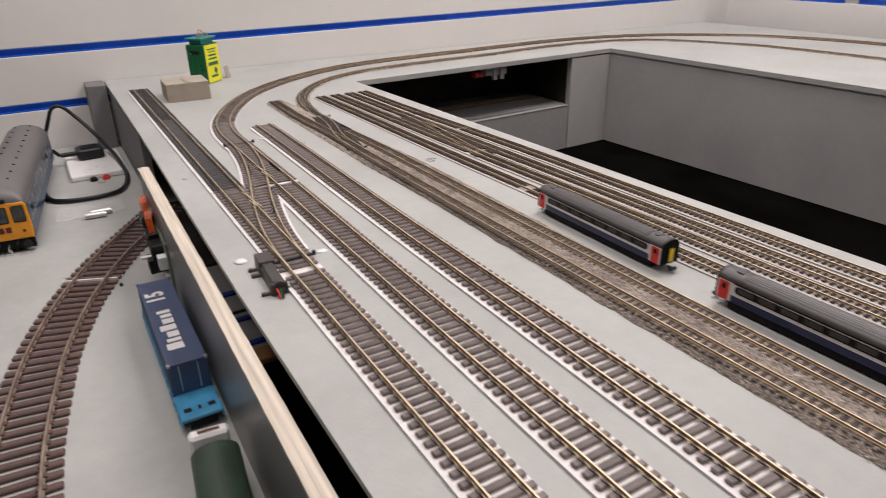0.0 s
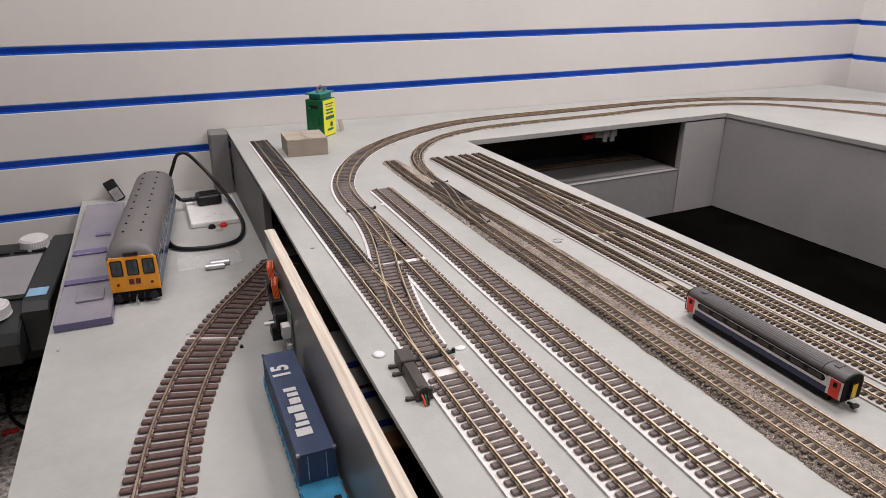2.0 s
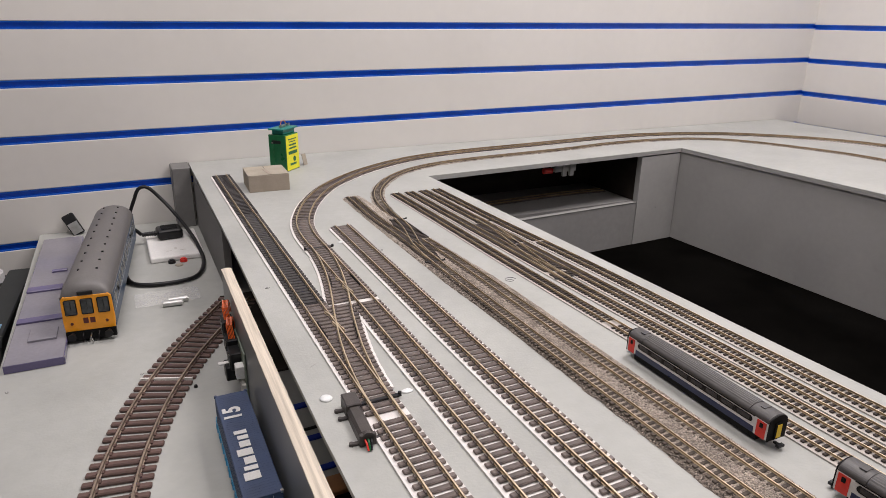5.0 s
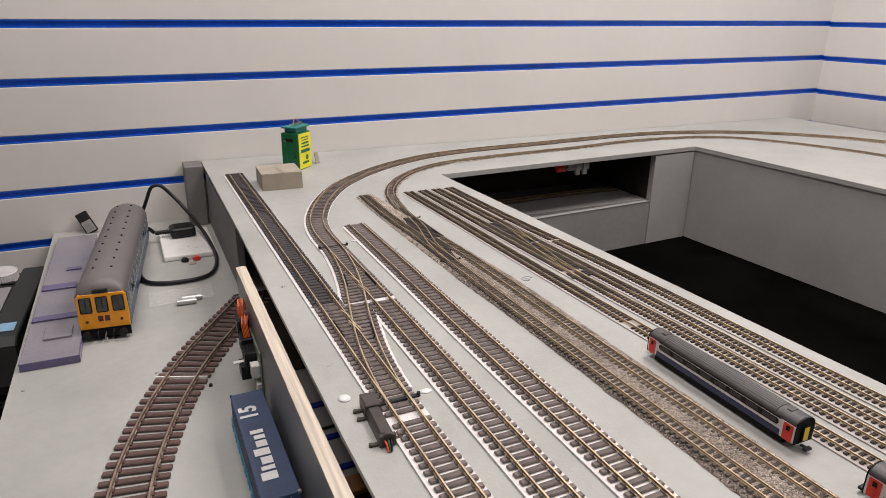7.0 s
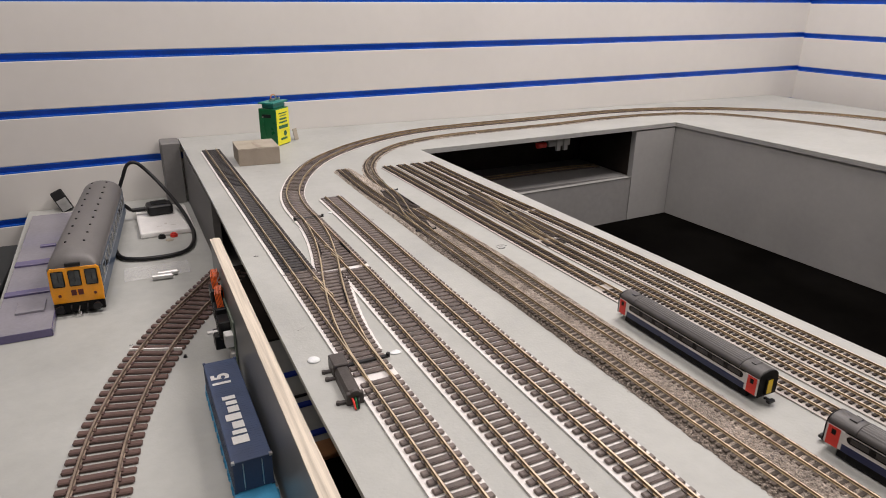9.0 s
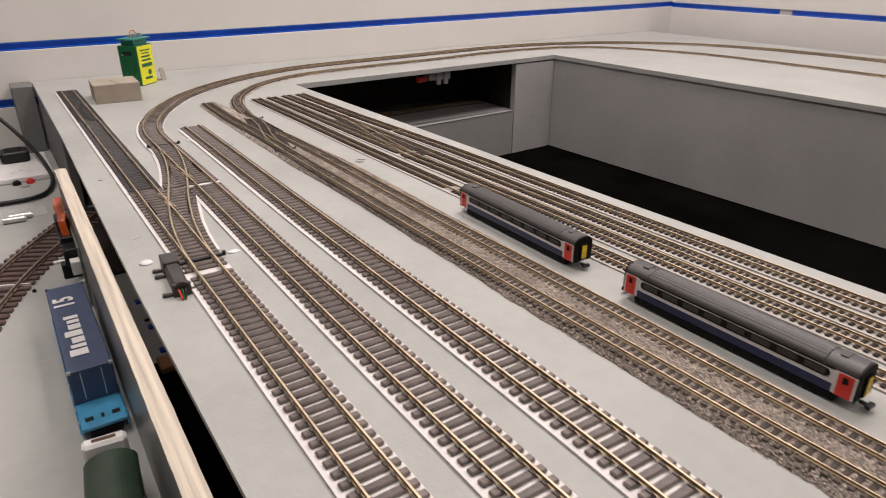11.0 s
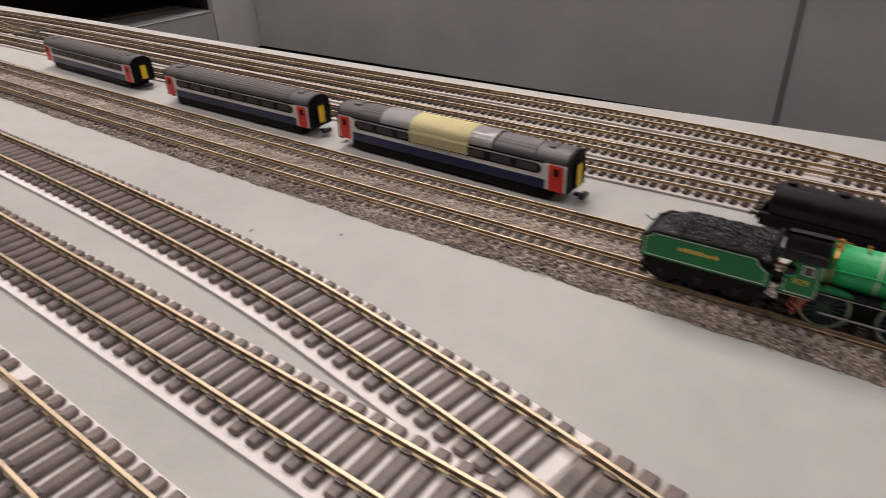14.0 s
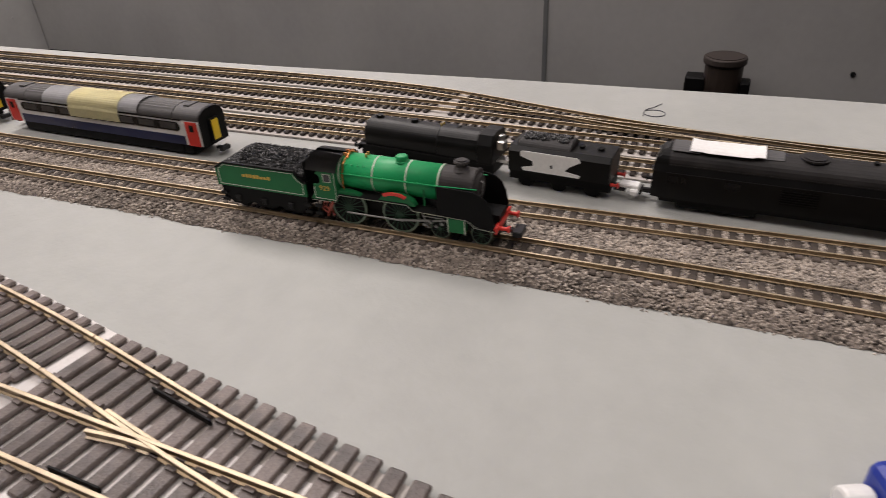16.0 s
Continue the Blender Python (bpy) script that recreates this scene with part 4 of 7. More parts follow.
        for nm, x0, x1, mt, d, lab in (("paper_note", -0.020, 0.019, M_PAPER, 0.0, "cream paper note taped over the roof"), ("tape", -0.041, -0.0195, M_TAPE, -0.0002, "strip of silver tape"),
                                  ("tape", 0.0185, 0.033, M_TAPE, -0.0002, "strip of silver tape")):
            hang = [(-(W + 0.0009), 0.0146), (-(W + 0.0008), 0.0195)] if nm == "paper_note" else []
            out = ([(W + 0.0004, 0.017)] if hang else []) + [(y * (1 + d * 30), z + d) for y, z in arc] + hang[::-1]
            own = bmesh.new()
            r0 = [own.verts.new((x0, y, z)) for y, z in out]
            r1 = [own.verts.new((x1, y, z + 0.0002)) for y, z in out]
            for a, c in zip(range(len(out) - 1), range(1, len(out))):
                own.faces.new((r0[a], r0[c], r1[c], r1[a]))
            bmesh.ops.solidify(own, geom=own.faces[:], thickness=0.00025)
            part(nm, own, mt, t, lab)
    return t


coach(pose(0.2312, 0.4325, 0, 0, 0, -91) @ Matrix.Scale(0.955, 4), "navy and pale grey model coach on the bare board")
coach(pose(0.2285, 0.2380, 0, 0, 0, -89.2) @ Matrix.Scale(0.975, 4), "navy and pale grey model coach with yellow gangway door")
coach(pose(0.2300, 0.0660, 0, 0, 0, -90) @ Matrix.Scale(0.985, 4), "model coach with a cream paper note taped over its roof", patch=True)


def steam_engine(m):
    """A green express tender engine; x runs forward."""
    t = thing("steam_locomotive", m, "malachite green model steam locomotive with a coal-filled tender", "model locomotive")
    W = 0.0088
    # tender
    side = [(0.0, 0.0098), (0.0415, 0.0098), (0.0415, 0.0152), (0.0400, 0.0158), (0.0386, 0.0168), (0.0376, 0.0182), (0.0368, 0.0194), (0.0042, 0.0194), (0.0034, 0.0190), (0.0022, 0.0180), (0.0010, 0.0174), (0.0, 0.0172)]
    tank = box(0.0004, 0.0408, -W + 0.0006, W - 0.0006, 0.0097, 0.0178)
    tb = part("tender_body", tank, M_BLACKM, t)
    for s in (-1, 1):
        y0, y1 = sorted((s * (W - 0.0006), s * W))
        part("tender_side", extrude_poly(side, y0, y1, "y"), M_DGREEN, tb, "malachite tender side with its shade put into a darker green")
        y = s * W
        o = sorted((y, y + s * 0.0001))
        b = box(0.0012, 0.0403, o[0], o[1], 0.0105, 0.0107)
        box(0.0012, 0.0014, o[0], o[1], 0.0107, 0.0168, bm=b)
        box(0.0040, 0.0362, o[0], o[1], 0.0186, 0.0188, bm=b)
        box(0.0401, 0.0403, o[0], o[1], 0.0107, 0.0150, bm=b)
        for xa, za, xb, zb in ((0.0362, 0.0187, 0.0374, 0.0170), (0.0374, 0.0170, 0.0385, 0.0159), (0.0385, 0.0159, 0.0402, 0.0150), (0.0013, 0.0168, 0.0027, 0.0175), (0.0027, 0.0175, 0.0041, 0.0187)):
            own = box(-math.hypot(xb - xa, zb - za) / 2, math.hypot(xb - xa, zb - za) / 2, o[0], o[1], -0.0001, 0.0001)
            merge(b, own, Matrix.Translation(((xa + xb) / 2, 0, (za + zb) / 2)) @ Matrix.Rotation(-math.atan2(zb - za, xb - xa), 4, "Y"))
        part("lining", b, M_LINE, tb)
        bars(tb, 0.0125, 0.0258, y, 0.0146, 0.0160, 8, M_GOLD, seed=3, side=s)
    part("tender_back", box(-0.0002, 0.0004, -W, W, 0.0098, 0.0172), M_DGREEN, tb)
    part("tender_frame", extrude_poly([(0.0, 0.0098), (0.0415, 0.0098), (0.0415, 0.0072), (0.036, 0.0052), (0.006, 0.0052), (0.0, 0.0072)], -0.0062, 0.0062, "y"), M_BLACKM, tb)
    b = bmesh.new()
    rng = random.Random(11)
    for k in range(1700):
        x, y = rng.uniform(0.0042, 0.0398), rng.uniform(-0.0074, 0.0074)
        z = 0.0190 + 0.0044 * min(1, max(0.0, (0.0080 - abs(y)) / 0.0042)) * min(1, max(0.0, (x - 0.0035) / 0.0085)) + rng.uniform(-0.0003, 0.0003)
        own = bmesh.new()
        bmesh.ops.create_icosphere(own, subdivisions=1, radius=rng.uniform(0.00032, 0.0006))
        for v in own.verts:
            v.co *= rng.uniform(0.7, 1.15)
        merge(b, own, Matrix.Translation((x, y, z)) @ Euler((rng.random() * 6, rng.random() * 6, 0)).to_matrix().to_4x4())
    own = bmesh.new()
    low = [own.verts.new(c) for c in ((0.0032, -0.0081, 0.0178), (0.0405, -0.0081, 0.0178), (0.0405, 0.0081, 0.0178), (0.0032, 0.0081, 0.0178))]
    mid = [own.verts.new((c.co.x, c.co.y, 0.0188)) for c in low]
    top = [own.verts.new(c) for c in ((0.0120, -0.0040, 0.0230), (0.0405, -0.0040, 0.0230), (0.0405, 0.0040, 0.0230), (0.0120, 0.0040, 0.0230))]
    for a, c in ((low, mid), (mid, top)):
        for k in range(4):
            own.faces.new((a[k], a[(k + 1) % 4], c[(k + 1) % 4], c[k]))
    own.faces.new(top)
    own.faces.new(low[::-1])
    bmesh.ops.recalc_face_normals(own, faces=own.faces)
    part("bunker", own, M_COAL, tb, "black sloping coal bunker")
    tagged(part("coal", b, M_COAL, tb, "heap of shiny black coal"), kind="stuff")
    for s in (-1, 1):
        y0, y1 = sorted((s * (W - 0.0010), s * (W + 0.0002)))
        b = extrude_poly([(0.0, 0.0170), (0.0012, 0.0172), (0.0024, 0.0178), (0.0036, 0.0188), (0.0044, 0.0192), (0.0366, 0.0192), (0.0374, 0.0180), (0.0385, 0.0166), (0.0400, 0.0156), (0.0415, 0.0150),
                          (0.0417, 0.0156), (0.0402, 0.0162), (0.0388, 0.0173), (0.0378, 0.0187), (0.0370, 0.0199), (0.0042, 0.0199), (0.0030, 0.0194), (0.0018, 0.0184), (0.0008, 0.0179), (0.0, 0.0177)], y0, y1, "y")
        part("top_edge", b, M_BLACKM, tb, "black beading along the tender top")
        fr = [(0.0006, 0.0098), (0.0408, 0.0098), (0.0408, 0.0050), (0.0385, 0.0038)]
        for xc in (0.033, 0.0205, 0.008):
            fr += [(xc + 0.0045, 0.0034), (xc + 0.0030, 0.0022), (xc - 0.0030, 0.0022), (xc - 0.0045, 0.0034)]
        fr += [(0.0012, 0.0040)]
        part("side_frame", extrude_poly(fr, *sorted((s * (W - 0.0016), s * (W - 0.0008))), "y"), M_BLACKM, tb, "black outside frame of the tender")
        for xc in (0.008, 0.0205, 0.033):
            part("axle_box", box(xc - 0.0012, xc + 0.0012, *sorted((s * (W - 0.0008), s * (W - 0.0001))), 0.0034, 0.0060, 0.0002), M_SMOKEBOX, tb)
    part("bulkhead", box(0.0400, 0.0412, -W + 0.0014, W - 0.0014, 0.0150, 0.0236, 0.0003), M_BLACKM, tb)
    for x in (0.008, 0.0205, 0.033):
        for s in (-1, 1):
            wheel("tender_wheel", tb, x, s * 0.0045, 0.0041, 0.0041, 0.0014, M_BLACKM, M_BLACKM)
    for x in (0.0002, 0.0395):
        b = box(x, x + 0.0028, -W, -W + 0.0009, 0.0030, 0.0042)
        box(x, x + 0.0028, -W, -W + 0.0009, 0.0058, 0.0070, bm=b)
        box(x, x + 0.0028, W - 0.0009, W, 0.0030, 0.0042, bm=b)
        box(x + 0.0012, x + 0.0016, -W + 0.0002, -W + 0.0006, 0.0042, 0.0098, bm=b)
        part("step", b, M_SMOKEBOX, tb, "small black footstep")
    part("drawbar", box(0.0408, 0.0475, -0.0022, 0.0022, 0.0086, 0.0104), M_BLACKM, t)
    # engine frame and running boards
    fr = part("frame", box(0.047, 0.1165, -0.0042, 0.0042, 0.0036, 0.0112), M_BLACKM, t)
    rb = [(0.0465, 0.0098), (0.0560, 0.0098), (0.0578, 0.0130), (0.0845, 0.0130), (0.0868, 0.0110), (0.1062, 0.0104), (0.1090, 0.0080), (0.1165, 0.0074)]
    for s in (-1, 1):
        own = bmesh.new()
        y0, y1 = s * 0.004, s * W
        for (xa, za), (xb, zb) in zip(rb, rb[1:]):
            vs = [own.verts.new(c) for c in ((xa, y0, za), (xb, y0, zb), (xb, y1, zb), (xa, y1, za))]
            own.faces.new(vs)
        bmesh.ops.remove_doubles(own, verts=own.verts, dist=1e-6)
        bmesh.ops.recalc_face_normals(own, faces=own.faces)
        bmesh.ops.solidify(own, geom=own.faces[:], thickness=0.0006)
        part("running_board", own, M_SMOKEBOX, t)
        own = bmesh.new()
        for (xa, za), (xb, zb) in zip(rb, rb[1:]):
            vs = [own.verts.new(c) for c in ((xa, s * (W + 0.0001), za - 0.0005), (xb, s * (W + 0.0001), zb - 0.0005), (xb, s * (W + 0.0001), zb - 0.0002), (xa, s * (W + 0.0001), za - 0.0002))]
            own.faces.new(vs)
        bmesh.ops.solidify(own, geom=own.faces[:], thickness=0.0001)
        part("valance_line", own, M_LINE, t)
        # splasher and name plate
        arc = [(0.0805 + 0.0070 * math.cos(a), 0.0122 + 0.0036 * math.sin(a)) for a in np.linspace(0, math.pi, 13)]
        sp = part("splasher", extrude_poly(arc, *sorted((s * 0.0058, s * 0.0084)), "y"), M_DGREEN, t)
        arc = [(0.0800 + r * math.cos(a), 0.0108 + r * 0.75 * math.sin(a)) for r, aa in ((0.0064, np.linspace(0.95, 2.2, 9)), (0.0080, np.linspace(2.2, 0.95, 9))) for a in aa]
        part("name_plate", extrude_poly(arc, *sorted((s * 0.0084, s * 0.0088)), "y"), M_RED, sp, "red curved name plate")
        arc = [(0.0600 + 0.0066 * math.cos(a), 0.0122 + 0.0022 * math.sin(a)) for a in np.linspace(0, math.pi, 11)]
        part("splasher", extrude_poly(arc, *sorted((s * 0.0058, s * 0.0082)), "y"), M_DGREEN, t)
    # boiler, firebox, smokebox
    zc, r = 0.0190, 0.0067
    ax = lambda x, zz=zc: pose(x, 0, zz, 0, 90, 0)
    bo = part("boiler", cyl(r, 0.0385, 40, r * 0.95, m=ax(0.0570)), M_GREEN, t, smooth=True)
    for x, rr in ((0.0573, 1.0), (0.0705, 0.985), (0.0832, 0.97), (0.0950, 0.96)):
        part("boiler_band", cyl(r * rr + 0.0001, 0.00045, 40, m=ax(x)), M_LINE, bo, "white lining band")
    part("smokebox", cyl(r * 0.96, 0.0125, 40, m=ax(0.0955), bev=0.0005), M_SBOX, t, "satin black smokebox", smooth=False)
    b = cyl(r * 0.74, 0.0010, 28, r * 0.62, m=ax(0.108))
    cyl(0.0004, 0.004, 8, m=pose(0.1092, -0.002, zc, 0, 0, 0) @ pose(0, 0, 0, -50, 0, 0), bm=b)
    part("smokebox_door", b, M_SBOX, t)
    b = cyl(0.0034, 0.0007, 28, 0.0026, m=pose(0.1020, 0, 0.0248))
    cyl(0.0026, 0.0007, 28, 0.0021, m=pose(0.1020, 0, 0.0255), bm=b)
    cyl(0.0021, 0.0014, 28, m=pose(0.1020, 0, 0.0262), bm=b)
    cyl(0.0027, 0.0006, 28, 0.0025, m=pose(0.1020, 0, 0.0275), bm=b)
    cyl(0.0017, 0.0003, 24, m=pose(0.1020, 0, 0.0282), bm=b)
    part("chimney", b, M_SBOX, t)
    for k in range(14):
        a = math.pi * (0.04 + 0.92 * k / 13)
        part("rivet", cyl(0.00022, 0.0003, 6, m=pose(0.1075, math.cos(a) * r * 0.955, zc + math.sin(a) * r * 0.955, 0, 0, 0)), M_SBOX, t)
    part("grab_rail", tube([(0.1094, -0.0052, 0.0176), (0.1108, -0.0050, 0.0190), (0.1108, -0.0030, 0.0222), (0.1096, -0.0026, 0.0226)], 0.00022, 6), M_STEEL, t, "thin steel grab rail")
    b = bmesh.new()
    for y0, h, k in ((-0.0020, 0.0012, 0), (0.0, 0.0018, 1), (0.0021, 0.0011, 2)):
        cyl(0.0005, h, 10, m=pose(0.0588 + 0.0004 * k, y0, 0.0255), bm=b)
    tube([(0.0600, -0.0030, 0.0252), (0.0596, 0.0, 0.0268), (0.0600, 0.0030, 0.0252)], 0.00028, 6, bm=b)
    tube([(0.0580, 0.0, 0.0268), (0.0622, 0.0006, 0.0264)], 0.00026, 6, bm=b)
    part("whistle", b, M_COPPER, t, "bright copper fittings ahead of the cab")
    part("dome", merge(cyl(0.0027, 0.0006, 28, 0.0023, m=pose(0.0800, 0, 0.0250)), cyl(0.0022, 0.0020, 28, 0.0021, m=pose(0.0800, 0, 0.0255), bev=0.0005)), M_GREEN, t, smooth=True)
    for y in (-0.0009, 0.0009):
        part("safety_valve", cyl(0.0004, 0.0014, 10, m=pose(0.0665, y, 0.0255)), M_COPPER, t, "copper safety valve")
    for s in (-1, 1):
        part("handrail", tube([(0.0585, s * 0.0069, 0.0206), (0.0955, s * 0.0067, 0.0206), (0.109, s * 0.0062, 0.0208)], 0.00022, 6), M_GREEN, t)
        for k in range(6):
            part("handrail_knob", cyl(0.0003, 0.0008, 8, m=pose(0.062 + 0.0065 * k, s * 0.0062, 0.0206, -90 * s, 0, 0)), M_GREEN, t)
        for k in range(4):
            part("washout_plug", cyl(0.00035, 0.0004, 8, m=pose(0.0600 + 0.0024 * k, s * 0.0048, 0.0235, -45 * s, 0, 0)), M_GREEN, t)
        part("pipe", tube([(0.0592, s * 0.001, 0.0260), (0.0592, s * 0.0054, 0.0236), (0.0592, s * 0.0070, 0.0200), (0.0592, s * 0.0070, 0.0130)], 0.0003, 8), M_COPPER, t, "thin copper pipe")
        part("sand_pipe", tube([(0.0905, s * 0.0068, 0.0185), (0.0905, s * 0.0070, 0.0125)], 0.0003, 8), M_DGREEN, t)
        # smoke deflector
        pts = [(0.0957, 0.0106), (0.1062, 0.0104), (0.1078, 0.0094), (0.1092, 0.0083), (0.1115, 0.0078), (0.1160, 0.0076), (0.1158, 0.0110), (0.1150, 0.0150), (0.1136, 0.0180), (0.1114, 0.0199), (0.1085, 0.0209), (0.0957, 0.0213)]
        part("smoke_deflector", extrude_poly(pts, *sorted((s * 0.0082, s * 0.0086)), "y"), M_BLACKM, t, "black side plate beside the smokebox")
        own = bmesh.new()
        for (xa, za), (xb, zb) in zip(pts[:5], pts[1:6]):
            own.faces.new([own.verts.new(c) for c in ((xa, s * 0.0087, za - 0.0004), (xb, s * 0.0087, zb - 0.0004), (xb, s * 0.0087, zb - 0.0001), (xa, s * 0.0087, za - 0.0001))])
        bmesh.ops.solidify(own, geom=own.faces[:], thickness=0.0001)
        part("plate_line", own, M_LINE, t)
        # cab side
        pts = [(0.0462, 0.0098), (0.0570, 0.0098), (0.0570, 0.0218), (0.0505, 0.0218)] + [(0.0490 + 0.0019 * math.cos(a), 0.0180 + 0.0022 * math.sin(a)) for a in np.linspace(math.pi / 2, -math.pi / 2, 7)][::1] + [(0.0478, 0.0158), (0.0478, 0.0125)]
        cs = part("cab_side", extrude_poly(pts, *sorted((s * (W - 0.0007), s * W)), "y"), M_DGREEN, t, "green cab side with pale lining")
        o = sorted((s * W, s * (W + 0.0001)))
        b = box(0.0480, 0.0567, *o, 0.0103, 0.0105)
        box(0.0566, 0.0568, *o, 0.0105, 0.0214, bm=b)
        box(0.0480, 0.0482, *o, 0.0105, 0.0150, bm=b)
        part("lining", b, M_LINE, cs)
        b = box(0.0521, 0.0553, *o, 0.0172, 0.0205)
        part("cab_window_frame", b, M_LINE, cs)
        part("cab_window", box(0.0524, 0.0550, *sorted((s * (W + 0.0001), s * (W + 0.0002))), 0.0175, 0.0202), M_PANE, cs)
        for k, digit in enumerate("929"):
            fig = numeral(digit, 0.0027, 0.00006, M_GOLD, cs, "gold figure")
            fig.matrix_basis = pose(0.0528 - (0.0026 - 0.0015 * k) * (-s), s * (W + 0.00008), 0.0138, 90, 0, 0 if s < 0 else 180)
        b = box(0.0470, 0.0498, *sorted((s * (W - 0.0009), s * W)), 0.0030, 0.0042)
        box(0.0470, 0.0498, *sorted((s * (W - 0.0009), s * W)), 0.0062, 0.0074, bm=b)
        box(0.0482, 0.0486, *sorted((s * (W - 0.0006), s * (W - 0.0002))), 0.0042, 0.0098, bm=b)
        part("step", b, M_SMOKEBOX, t, "small black footstep")
        part("brake_pipe", tube([(0.0515, s * W, 0.0092), (0.0505, s * W, 0.006), (0.0525, s * W, 0.0045), (0.0535, s * W, 0.0075), (0.0545, s * W, 0.009)], 0.00035, 6), M_REDPIPE, t, "dull red pipework below the cab")
        part("injector", tube([(0.0530, s * W, 0.0094), (0.0516, s * W, 0.0072), (0.0532, s * W, 0.0058), (0.0522, s * W, 0.0034)], 0.0004, 6), M_REDPIPE, t)
        part("injector", tube([(0.0552, s * W, 0.0096), (0.0540, s * W, 0.0066), (0.0548, s * W, 0.0040)], 0.0004, 6), M_REDPIPE, t)
    arc = [(math.cos(a) * (W + 0.0003), 0.0214 + math.sin(a) * 0.0046) for a in np.linspace(0, math.pi, 21)]
    own = bmesh.new()
    r0 = [own.verts.new((0.0455, y, z)) for y, z in arc]
    r1 = [own.verts.new((0.0580, y, z)) for y, z in arc]
    for a in range(len(arc) - 1):
        own.faces.new((r0[a], r0[a + 1], r1[a + 1], r1[a]))
    bmesh.ops.solidify(own, geom=own.faces[:], thickness=0.0004)
    part("cab_roof", own, M_ROOF, t, "dark grey curved cab roof", smooth=True)
    pts = [(math.cos(a) * (W - 0.0004), 0.0212 + math.sin(a) * 0.0042) for a in np.linspace(0, math.pi, 21)] + [(-W + 0.0004, 0.0125), (W - 0.0004, 0.0125)]
    part("cab_front", extrude_poly(pts, 0.0562, 0.0570, "x"), M_DGREEN, t)
    part("backhead", cyl(0.0050, 0.0012, 20, m=ax(0.0552, 0.0165)), M_BLACKM, t)
    # wheels, rods, cylinders
    for x in (0.0598, 0.0805):
        for s in (-1, 1):
            wheel("driving_wheel", t, x, s * 0.0049, 0.0068, 0.0068, 0.0016, M_TYRE, M_SPOKE, 18, "green spoked wheel with bright rim")
    for x in (0.0955, 0.1105):
        for s in (-1, 1):
            wheel("bogie_wheel", t, x, s * 0.0049, 0.0036, 0.0036, 0.0015, M_TYRE, M_SPOKE, 10, "small green spoked wheel")
    for s in (-1, 1):
        y0, y1 = sorted((s * 0.0063, s * 0.0068))
        part("coupling_rod", box(0.0588, 0.0815, y0, y1, 0.0044, 0.0052, 0.0002), M_STEEL, t, "dull steel rod")
        y0, y1 = sorted((s * 0.0069, s * 0.0074))
        b = bmesh.new()
        merge(b, box(-0.0095, 0.0095, y0, y1, -0.0004, 0.0004), Matrix.Translation((0.0895, 0, 0.0066)) @ Matrix.Rotation(radians(-8), 4, "Y"))
        merge(b, box(-0.004, 0.004, y0, y1, -0.0002, 0.0002), Matrix.Translation((0.0935, 0, 0.0085)))
        merge(b, box(-0.003, 0.003, y0, y1, -0.0002, 0.0002), Matrix.Translation((0.0905, 0, 0.0070)) @ Matrix.Rotation(radians(70), 4, "Y"))
        for k in range(4):
            cyl(0.0006, 0.0008, 10, m=pose(0.0905 + 0.0022 * k, y0 + (0.0008 if s > 0 else 0), 0.0055 + 0.0012 * (k % 2), 90, 0, 0), bm=b)
        part("connecting_rod", b, M_STEEL, t, "dull steel rod and valve gear")
        part("cylinder", box(0.0995, 0.1055, *sorted((s * 0.0055, s * 0.0086)), 0.0042, 0.0100, 0.0003), M_DGREEN, t, "green cylinder block")
        b = box(0.0993, 0.0996, *sorted((s * 0.0086, s * 0.0087)), 0.0042, 0.0100)
        box(0.1054, 0.1057, *sorted((s * 0.0086, s * 0.0087)), 0.0042, 0.0100, bm=b)
        part("lining", b, M_LINE, t)
    bb = part("buffer_beam", box(0.1160, 0.1168, -0.0086, 0.0086, 0.0062, 0.0086), M_RED, t, "bright red buffer beam")
    for s in (-1, 1):
        part("buffer", merge(cyl(0.0007, 0.0032, 12, m=pose(0.1168, s * 0.0058, 0.0074, 0, 90, 0)), cyl(0.0013, 0.0005, 16, m=pose(0.1200, s * 0.0058, 0.0074, 0, 90, 0))), M_RED, bb)
    b = box(0.1165, 0.1215, -0.0010, 0.0010, 0.0034, 0.0046)
    box(0.1205, 0.1240, -0.0034, 0.0034, 0.0030, 0.0052, 0.0003, bm=b)
    part("coupling", b, M_BLACK, t)
    # the engine proper stands close up to its tender
    reach = 1.038
    for ob in t.children:
        if ob is not tb:
            if "wheel" in ob.name:
                ob.location.x = 0.1150 - (0.1150 - ob.location.x) * reach
            else:
                ob.matrix_basis = Matrix.Translation((0.1150, 0, 0)) @ Matrix.Diagonal((reach, 1, 1, 1)) @ Matrix.Translation((-0.1150, 0, 0)) @ ob.matrix_basis
    return t


steam_engine(pose(0.1800, -0.0628, BED + 0.0032, 0, 0, -88.1) @ Matrix.Diagonal((1.04, 1.04, 1.06, 1)))


